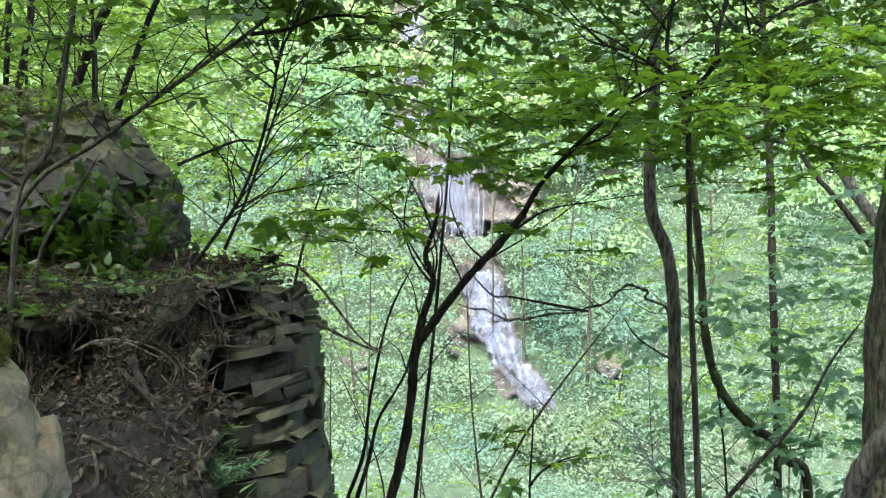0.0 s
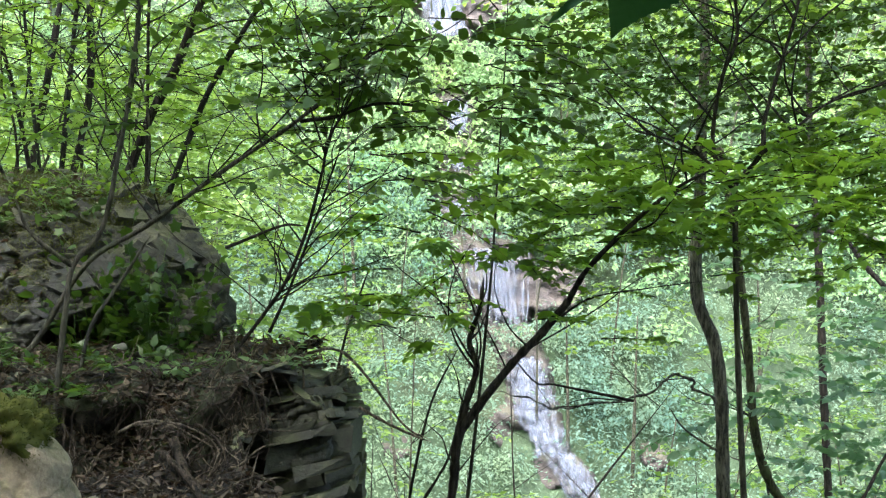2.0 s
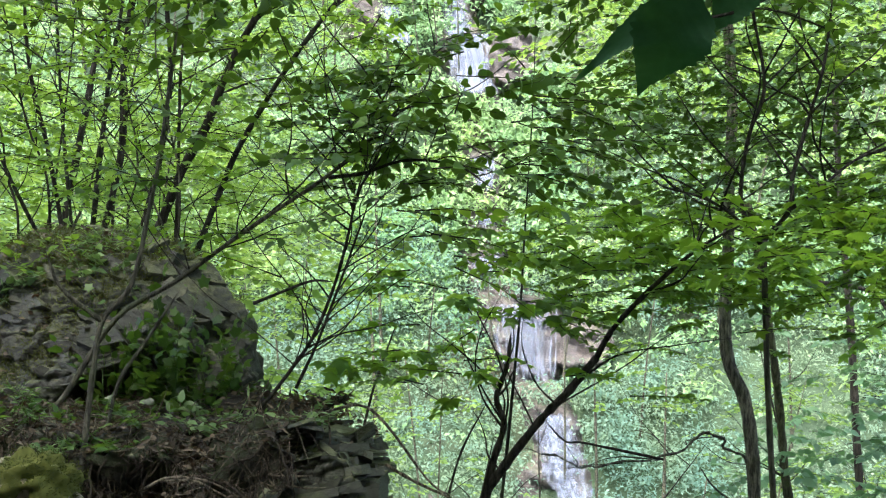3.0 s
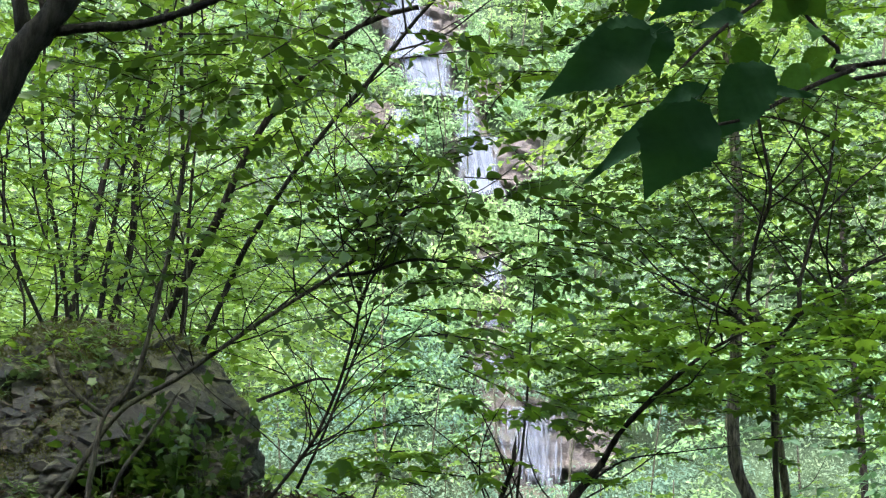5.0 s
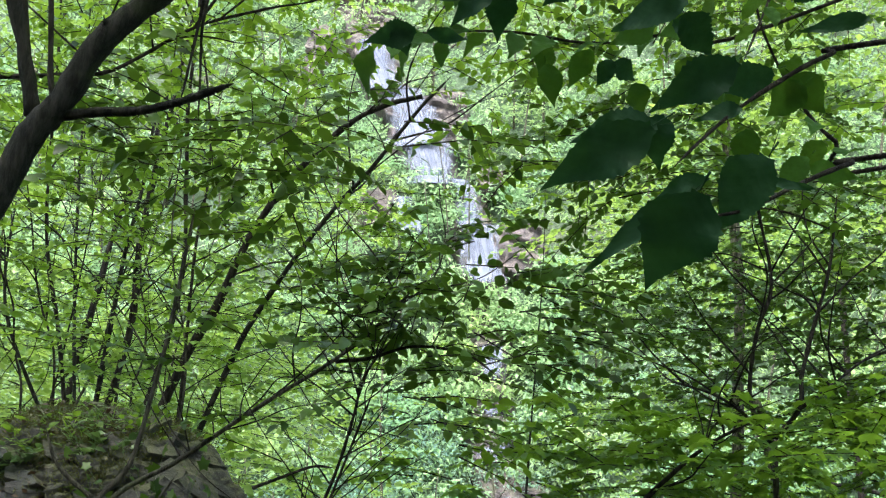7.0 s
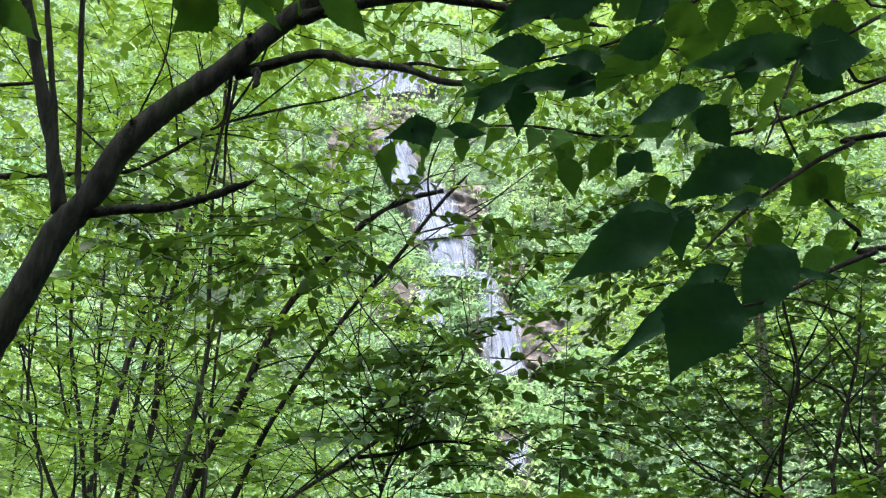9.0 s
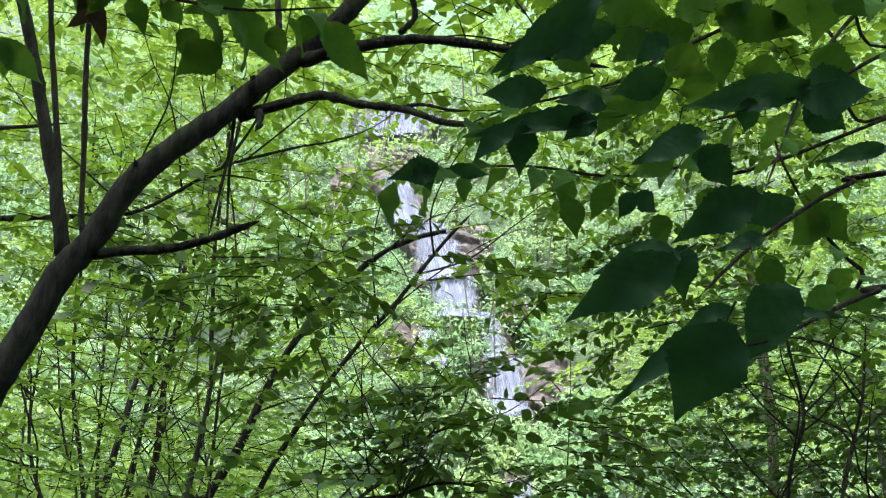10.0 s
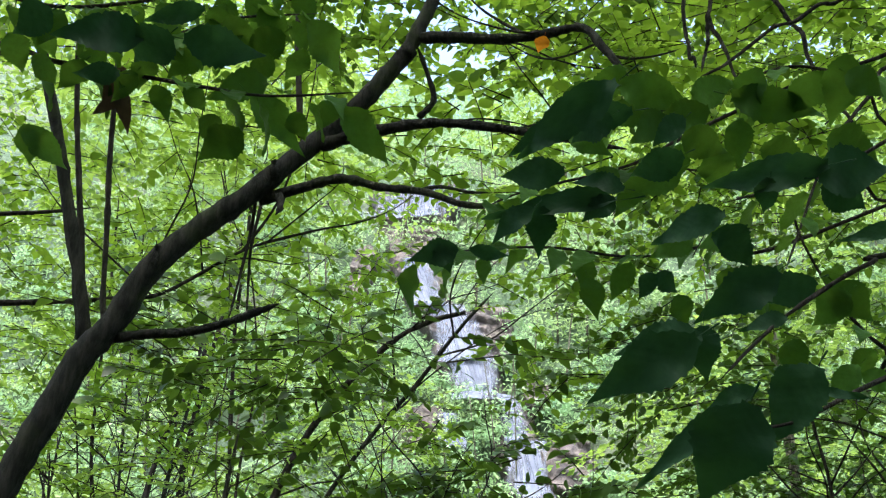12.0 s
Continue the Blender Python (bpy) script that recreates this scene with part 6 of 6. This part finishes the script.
def build_beech_right():
    """The small-leaved thicket behind the sapling."""
    t = tree("beech_tree", "grey-barked tree with a bent trunk and small leaves coloured as silhouettes", GREY_TRUNK, 0.053, 0.042, BARK_GREY, sides=12, gnarl=0.06)
    branch(t, crooked(GREY_LIMB, 0.03, 3), 0.0125, 0.004, BARK_SAPLING, "limb", gnarl=0.3)
    side_shoots(t, GREY_LIMB, 8, 960, 0.7, 0.006, BARK_DARK)
    for k, line in enumerate((DEAD_A, DEAD_B, DEAD_C)):
        branch(t, [(1.92, 8.76, -0.42)] + line, 0.010, 0.003, DEAD_WOOD, "dead_branch", 5, "bleached bare dead branch")
        side_shoots(t, line, 7, 970 + k, 0.45, 0.005, DEAD_WOOD)
    branch(t, GREY_LIMB_UP, 0.012, 0.005, BARK_DARK)
    branch(t, GREY_LIMB_LOW, 0.011, 0.005, BARK_SAPLING)
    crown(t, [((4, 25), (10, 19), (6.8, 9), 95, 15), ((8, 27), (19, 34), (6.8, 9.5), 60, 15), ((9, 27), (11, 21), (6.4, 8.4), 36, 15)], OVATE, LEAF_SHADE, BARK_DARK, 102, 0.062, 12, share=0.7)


def build_right_trees():
    t = tree("curved_tree", "dark mossy trunk sweeping up in a long curve", CURVED_TRUNK, 0.05, 0.032, BARK_MOSSY)
    crown(t, [((12, 27), (-13, -2), (9.5, 13), 80, 14), ((13, 27), (-3, 4), (9.5, 13), 40, 14)], OVATE, LEAF_COOL, BARK_DARK, 103, 0.11, 10)
    t = tree("straight_tree", "thin straight dark trunk among the leaves", THIN_TRUNK, 0.05, 0.035, BARK_DARK)
    t = tree("broken_tree", "leaning grey trunk snapped off to a pale end", LEANER, 0.062, 0.05, BARK_PALE)
    t = tree("leaning_tree", "crooked dark leaning tree with a long side limb", LEANER_DARK, 0.042, 0.016, BARK_DARK)
    t = tree("old_tree", "thick grey-brown trunk with furrowed bark", EDGE_TRUNK, 0.125, 0.10, BARK_GREY, sides=14)
    crown(t, [((19, 28), (2, 14), (7, 9), 26, 14), ((17, 30), (14, 40), (6.5, 9), 50, 14)], OVATE, LEAF_BEECH, BARK_DARK, 104, 0.08, 12)
    tree("birch_tree", "leaning pale trunk with smooth grey bark", EDGE_LEAN, 0.06, 0.05, BARK_PALE)
    tree("bare_sapling", "thin bare crooked sapling", EDGE_TWIG, 0.014, 0.005, BARK_DARK)


def build_centre_trees():
    t = tree("maple_tree", "dark crooked maple forking low over the gorge", MAPLE_STEM, 0.027, 0.019, BARK_DARK, gnarl=0.1)
    branch(t, MAPLE_END, 0.016, 0.008, BARK_DARK)
    branch(t, MAPLE_LEFT, 0.022, 0.010, BARK_DARK)
    branch(t, MAPLE_SIDE, 0.007, 0.0015, BARK_DARK)
    crown(t, [((-6.5, 4), (0.5, 6), (4.9, 6), 7, 9), ((-2, 9), (4.5, 9), (4.9, 6), 26, 11)], MAPLE, LEAF_MAPLE, BARK_DARK, 105, 0.09, 10, share=0.5, tilt=0.22)
    for line, k in ((MAPLE_STEM, 1), (MAPLE_END, 2), (MAPLE_LEFT, 3)):
        side_shoots(t, line, 7, 900 + k, 0.8, 0.006, BARK_DARK)
    t = tree("pole_tree", "straight thin greenish pole-like young tree", POLE_STEM, 0.016, 0.002, BARK_SMOOTH, gnarl=0.04)
    crown(t, [((-4, 3), (5, 12), (6, 7), 14, 8)], OVATE, LEAF_BEECH, BARK_DARK, 106, 0.07, 10)
    for line in (SWITCH_A, SWITCH_B, SWITCH_C):
        t = tree("whip_sapling", "thin whip of a sapling standing over the gorge", line, 0.016, 0.005, BARK_DARK, group="whips", sides=6)


def build_low_growth():
    t = tree("maple_seedling", "small maple seedling with a few broad pale leaves", LOW_STEM, 0.009, 0.003, BARK_DARK, sides=6)
    branch(t, LOW_TWIG, 0.007, 0.003, BARK_DARK, sides=6)
    crown(t, [((3.6, 6.6), (-11.5, -9.3), (4.5, 5.2), 3, 3)], MAPLE, LEAF_MAPLE, BARK_DARK, 150, 0.075, 6, share=1.0, clear=0.0, radius=0.2)


def build_left_trees():
    t = tree("rock_shrub", "long thin shrub arching from the rock ledge", SHRUB_LONG, 0.010, 0.005, BARK_DARK, "shrub", foot=(-1.2, 4.85))
    side_shoots(t, SHRUB_LONG, 24, 942, 0.8, 0.004, BARK_DARK)
    side_shoots(t, SHRUB_LONG_B, 9, 943, 0.7, 0.004, BARK_DARK)
    branch(t, SHRUB_LONG_B, 0.008, 0.005, BARK_DARK)
    branch(t, SHRUB_SIDE, 0.008, 0.005, BARK_DARK)
    crown(t, [((-12, -3), (7, 13), (4.4, 5.2), 9, 9)], OVATE, LEAF_BEECH, BARK_DARK, 107, 0.06, 10)
    t = tree("arching_tree", "young tree arching out from the bank over the gorge", BOUGH, 0.0135, 0.007, BARK_SAPLING, gnarl=0.06)
    side_shoots(t, BOUGH, 20, 940, 0.8, 0.005, BARK_DARK)
    side_shoots(t, BOUGH_TWIG, 6, 941, 0.4, 0.004, BARK_DARK)
    branch(t, BOUGH_TWIG, 0.010, 0.004, BARK_DARK)
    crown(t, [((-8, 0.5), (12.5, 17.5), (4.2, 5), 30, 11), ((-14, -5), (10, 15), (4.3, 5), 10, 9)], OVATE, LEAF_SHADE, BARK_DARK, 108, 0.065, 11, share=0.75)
    t = tree("bank_sapling", "grey-stemmed sapling forking at the foot of the boulder", STEM_A, 0.0125, 0.008, BARK_SAPLING, foot=(-1.78, 4.5))
    branch(t, STEM_A2, 0.011, 0.005, BARK_SAPLING)
    tree("bank_sapling", "short grey sapling leaning over the bank", STEM_B, 0.011, 0.007, BARK_SAPLING)


def build_thicket():
    g = np.random.default_rng(71)
    for k, (line, r) in enumerate(((THICK_A, 0.045), (THICK_B, 0.03), (THICK_C, 0.03), (THICK_D, 0.026), (THICK_E, 0.026), (THICK_F, 0.035), (THICK_G, 0.045), (THICK_H, 0.026), (THICK_I, 0.05))):
        t = tree("thicket_tree", "thin dark stem of the thicket behind the boulder", line, r * 0.78, r * 0.36, BARK_DARK if k % 2 == 0 else BARK_SMOOTH, group="thicket stems", sides=8)
        side_shoots(t, line, 8, 910 + k, 1.3, 0.008, BARK_DARK)
        a = math.degrees(math.atan2(line[-2][0], line[-2][1]))
        crown(t, [((a - 8, a + 6), (9, 22), (6.5, 10), 16, 12), ((a - 8, a + 7), (20, 30), (6.0, 9), 14, 12)], OVATE, LEAF_BEECH, BARK_DARK, 120 + k, 0.058, 14)
    for k in range(13):
        az, d = g.uniform(-28, -13), g.uniform(6.6, 10.5)
        foot = bearing(az, 0, d)
        z, lean, h = on_ground(foot), g.normal(scale=0.7) + 0.25, g.uniform(2.0, 4.6)
        line = crooked([(foot[0], foot[1], z), (foot[0] + lean * 0.1, foot[1], z + h * 0.35), (foot[0] + lean * 0.45 + g.normal() * 0.1, foot[1], z + h * 0.7), (foot[0] + lean, foot[1] - 0.2, z + h)], 0.035, 720 + k)
        t = tree("thicket_sapling", "thin crooked sapling in the thicket behind the boulder", line, g.uniform(0.008, 0.017), 0.004, BARK_SAPLING if k % 3 else BARK_DARK, group="thicket saplings", sides=6)
        side_shoots(t, line, 7, 740 + k, 1.0, 0.005, BARK_DARK)
        crown(t, [((az - 4, az + 5), (7, 17), (5.9, 7.6), 6, 9), ((az - 4, az + 5), (17, 27), (5.6, 7.4), 3, 10)], OVATE, LEAF_MID if k % 3 else LEAF_BEECH, BARK_DARK, 760 + k, 0.05, 12, share=0.4)


build_maple_sapling()
build_beech_right()
build_right_trees()
build_centre_trees()
build_low_growth()
build_left_trees()
build_thicket()


# ---------------------------------------------------------------- the near tree with the long bough
def build_near_tree():
    t = tree("ironwood_tree", "smooth grey-brown tree leaning across with long dark limbs", NEAR_BOUGH, 0.036, 0.024, BARK_SMOOTH, sides=14, gnarl=0.05)
    branch(t, NEAR_BOUGH_UP, 0.022, 0.014, BARK_SMOOTH, sides=10)
    branch(t, NEAR_ARM_TOP, 0.017, 0.009, BARK_SMOOTH, sides=9)
    branch(t, NEAR_ARM_MID, 0.019, 0.006, BARK_SMOOTH, sides=9)
    branch(t, NEAR_ARM_LOW, 0.016, 0.006, BARK_SMOOTH, sides=9)
    branch(t, NEAR_ARM_LOW_B, 0.006, 0.003, BARK_SMOOTH)
    branch(t, NEAR_STUB, 0.013, 0.008, BARK_SMOOTH, sides=9, label="broken bare side branch")
    branch(t, NEAR_SHOOT_A, 0.019, 0.013, BARK_SMOOTH)
    branch(t, NEAR_SHOOT_B, 0.008, 0.007, BARK_DARK)
    branch(t, NEAR_SHOOT_C, 0.010, 0.008, BARK_DARK)
    branch(t, NEAR_SHOOT_D, 0.010, 0.007, BARK_DARK)
    branch(t, HANG_A, 0.006, 0.003, BARK_DARK, "twig", sides=6)
    branch(t, HANG_B, 0.005, 0.0025, BARK_DARK, "twig", sides=6)
    branch(t, NEAR_SNAG, 0.010, 0.006, BARK_SMOOTH)
    for line in (KNOT_A, KNOT_B, KNOT_C):
        branch(t, line, 0.012, 0.005, BARK_SMOOTH, "stub", sides=7, gnarl=0.3)
    side_shoots(t, NEAR_ARM_MID, 5, 950, 0.4, 0.004, BARK_DARK)
    side_shoots(t, NEAR_ARM_TOP, 5, 951, 0.5, 0.005, BARK_DARK)
    side_shoots(t, LEFT_LIMB, 8, 952, 1.0, 0.006, BARK_DARK)
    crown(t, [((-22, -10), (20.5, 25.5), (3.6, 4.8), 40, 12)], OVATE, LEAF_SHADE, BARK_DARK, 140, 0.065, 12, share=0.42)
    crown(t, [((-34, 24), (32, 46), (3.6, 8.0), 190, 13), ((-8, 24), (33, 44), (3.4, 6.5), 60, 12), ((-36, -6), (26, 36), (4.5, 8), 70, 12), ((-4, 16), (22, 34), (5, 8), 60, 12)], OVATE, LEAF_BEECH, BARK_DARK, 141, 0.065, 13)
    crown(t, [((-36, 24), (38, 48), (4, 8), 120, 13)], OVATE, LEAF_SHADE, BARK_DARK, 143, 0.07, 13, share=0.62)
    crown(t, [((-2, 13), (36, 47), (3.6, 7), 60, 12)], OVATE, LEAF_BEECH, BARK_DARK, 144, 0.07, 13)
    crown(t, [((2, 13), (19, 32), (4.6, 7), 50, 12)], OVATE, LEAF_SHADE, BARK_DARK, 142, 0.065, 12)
    branch(t, LEFT_LIMB, 0.014, 0.005, BARK_DARK)
    branch(t, LEFT_LIMB_B, 0.010, 0.004, BARK_DARK)


build_near_tree()


# ---------------------------------------------------------------- the overhanging tree with large leaves
def big_leaf(k, material):
    """A broad pointed leaf with a toothed, slightly uneven rim, a crease on its midrib and a wavy, curling blade."""
    g = np.random.default_rng(200 + k)
    n = 27
    st = np.linspace(0.03, 0.97, n)
    wide = np.interp(st, [0, 0.06, 0.14, 0.26, 0.38, 0.52, 0.66, 0.78, 0.89, 1], [0.03, 0.13, 0.22, 0.285, 0.295, 0.255, 0.18, 0.105, 0.045, 0.0])
    droop, fold = 0.18 + 0.08 * k, 0.16 + 0.1 * k / 3
    v, f = blade([(s, w) for s, w in zip(st, wide)], fold, droop)
    side, along = np.sign(v[:, 1]) * (np.abs(v[:, 1]) > 1e-6), v[:, 0]
    tooth = np.where(np.arange(len(v)) // 3 % 2, 1.05, 0.95) * g.uniform(0.94, 1.06, len(v))
    slow = 1 + 0.09 * np.sin(along * 5 + 2 * k + side * 1.3) + 0.06 * np.sin(along * 11 + k - side) + side * g.uniform(-0.1, 0.1)
    half = np.interp(along, st, wide) * tooth * slow
    v[:, 1] = side * half + 0.03 * np.sin(along * 3.1 + k) * along
    v[:, 2] = -droop * along ** 2 + np.abs(side) * fold * half + np.abs(side) * (0.03 * np.sin(along * 9 + k + side) + 0.02 * np.sin(along * 17 + side * 2))
    stalk, sf = tube([(-0.2, 0, 0.06), (-0.1, 0, 0.02), (0, 0, 0)], 0.012, 0.009, 5, 2)
    return mesh_of("leaf", *joined([(v, f), (stalk, sf)]), material, True)


BIG_LEAVES = [big_leaf(k, LEAF_NEAR) for k in range(4)]
BROWN_LEAVES = [big_leaf(k, LEAF_DEAD) for k in range(4)]
RUST_LEAVES = [big_leaf(k, LEAF_RUST) for k in range(4)]
SHADED_LEAVES = [big_leaf(k, LEAF_NEAR_SHADED) for k in range(4)]


def hang_leaves(parent, rows, seed, kinds):
    """Rows: bearing, height angle, distance, length, the turn in degrees that the tip has from the right, anticlockwise, and the breadth."""
    g = np.random.default_rng(seed)
    for az, el, d, length, turn, breadth in rows:
        p = Vector(bearing(az, el, d))
        eye = (p - Vector((0, 0, 1.6))).normalized()
        right = eye.cross(Vector((0, 0, 1))).normalized()
        up = right.cross(eye)
        a = radians(turn)
        tip = (right * math.cos(a) + up * math.sin(a) + eye * g.uniform(-0.25, 0.25)).normalized()
        face = -eye + up * g.uniform(-0.1, 0.45) + right * g.uniform(-0.3, 0.3)
        side = face.cross(tip).normalized()
        m = Matrix((tip, side, tip.cross(side))).transposed().to_4x4()
        ob = new("leaf", kinds[g.integers(4)])
        hung(ob, parent)
        ob.matrix_basis = Matrix.Translation(p - tip * length * 0.5) @ m @ Matrix.Diagonal((length, breadth / 0.59, length, 1))


def leaf_twig(parent, line, count, size, seed, kinds):
    """Leaves alternating along a twig, level or hanging from its stalks."""
    g = np.random.default_rng(seed)
    c = spline(line, 8)
    for k in range(count):
        i = int((0.15 + 0.85 * (k + g.uniform(0, 0.8)) / count) * (len(c) - 1))
        i = min(i, len(c) - 1)
        along = Vector(unit(c[i] - c[max(i - 2, 0)]))
        side = along.cross(Vector((0, 0, 1))).normalized() * (1 if k % 2 else -1)
        tip = (along * g.uniform(0.1, 0.8) + side * g.uniform(0.4, 1.0) + Vector((0, 0, -g.uniform(0.1, 0.9)))).normalized()
        face = Vector((g.uniform(-0.5, 0.5), g.uniform(-0.6, 0.4), 1.0))
        across = face.cross(tip).normalized()
        m = Matrix((tip, across, tip.cross(across))).transposed().to_4x4()
        length = size * g.uniform(0.6, 1.2)
        ob = new("leaf", kinds[g.integers(4)])
        hung(ob, parent)
        ob.matrix_basis = Matrix.Translation(Vector(c[i]) + tip * length * 0.2) @ m @ Matrix.Scale(length, 4)


def build_overhang():
    trunk = [(1.55, 1.0, 0.4), (1.5, 1.05, 1.4), (1.42, 1.1, 2.2), (1.4, 1.1, 2.9), (1.3, 1.0, 3.8)]
    t = tree("basswood_tree", "leafy tree hanging broad leaves over the path, some coloured as in shade", trunk, 0.05, 0.02, BARK_SMOOTH)
    twigs = []
    for line, r in ((TWIG_A, 0.004), (TWIG_B, 0.004), (TWIG_C, 0.004), (TWIG_D, 0.005), (TWIG_E, 0.004), (TWIG_G, 0.004), (TWIG_H, 0.004), (TWIG_I, 0.004), (TWIG_J, 0.004)):
        start = (1.4, 1.1, line[0][2] + 0.1)
        twigs.append(branch(t, [start] + list(line), r * 1.1, r * 0.4, BARK_DARK, "twig"))
    for k, (line, count, size, kinds) in enumerate(((TWIG_C, 4, 0.07, BIG_LEAVES), (TWIG_D, 22, 0.085, BIG_LEAVES), (TWIG_E, 16, 0.075, BIG_LEAVES), (TWIG_G, 6, 0.07, BIG_LEAVES), (TWIG_H, 8, 0.08, BIG_LEAVES), (TWIG_I, 8, 0.075, BIG_LEAVES), (TWIG_J, 9, 0.07, BIG_LEAVES))):
        leaf_twig(twigs[k + 2], line, count, size, 500 + k, kinds)
    hang_leaves(twigs[1], LOW_DARK, 1, SHADED_LEAVES)
    hang_leaves(twigs[2], HIGH_DARK, 6, SHADED_LEAVES)
    hang_leaves(twigs[4], ARM_DARK, 9, SHADED_LEAVES)
    for line in (TWIG_M, TWIG_N, TWIG_O, TWIG_P, TWIG_Q):
        twigs.append(branch(t, crooked(line, 0.008, 9), 0.0055, 0.003, BARK_DARK, "twig"))
    hang_leaves(twigs[3], RUST_LEAF, 7, RUST_LEAVES)
    hang_leaves(twigs[0], LOW_GREEN, 2, BIG_LEAVES)
    hang_leaves(twigs[3], ARM_GREEN, 3, BIG_LEAVES)
    hang_leaves(twigs[4], [(*q, q[3] * 0.55) for q in NEAR_LEAVES_E], 10, BIG_LEAVES)


def build_left_twig():
    trunk = [(-1.9, 0.6, 0.4), (-1.8, 0.7, 1.8), (-1.5, 0.9, 2.6), (-1.2, 1.1, 3.1)]
    t = tree("hornbeam_tree", "leafy small tree reaching in over the path", trunk, 0.04, 0.012, BARK_SMOOTH)
    start = trunk[2]
    for k, (line, count) in enumerate(((TWIG_F, 12), (TWIG_K, 20), (TWIG_L, 22))):
        twig = branch(t, [start] + list(line), 0.006, 0.002, BARK_DARK, "twig")
        leaf_twig(twig, line, count, 0.08, 520 + k, BIG_LEAVES)
    hang_leaves(twig, LEFT_GREEN, 4, BIG_LEAVES)
    hang_leaves(twig, LEFT_TOP, 12, BIG_LEAVES)
    hang_leaves(twig, LEFT_DARK, 8, SHADED_LEAVES)
    hang_leaves(twig, DEAD_LEAVES, 5, BROWN_LEAVES)


build_overhang()
build_left_twig()


# ---------------------------------------------------------------- unseen woods added behind and overhead to shade the path
def build_shade_canopy():
    g = np.random.default_rng(81)
    n = 4700
    x, y = g.uniform(-11, 11, n), g.uniform(-10, 7.0, n)
    st = np.stack([x, y, np.maximum(5.2, 1.9 + 1.02 * np.hypot(x * 0.6, np.maximum(y, 0))) + g.uniform(0, 3.2, n)], -1)
    # unseen leaf wall added behind the path to block light from there
    m = 1500
    st = np.vstack([st, np.stack([g.uniform(-14, 14, m), g.uniform(-13, -7, m), g.uniform(2.2, 9, m)], -1)])
    a = g.uniform(0, 6.283, len(st))
    wy = np.stack([np.cos(a), np.sin(a), g.normal(scale=0.2, size=len(st))], -1)
    lv, tw = sprays(st, wy, g.uniform(0.5, 1.0, len(st)), 12, 0.2, CHIP, 82)
    solid("canopy", mesh_of("canopy", *lv, LEAF_BEECH), "unseen green leaf canopy added over the path for shade", "woods", kind="stuff")
    for x, y in ((-3.4, -3.0), (2.6, -3.6), (-0.4, -6.5), (5.5, -1.5), (-6.0, -0.5)):
        tree("forest_tree", "tall straight grey forest tree, unseen, added beside the path", [(x, y, ground(x, y) + 0.5), (x + 0.1, y, 3.5), (x + 0.25, y + 0.1, 8.0)], 0.16, 0.09, BARK_GREY, group="forest trees")


build_shade_canopy()
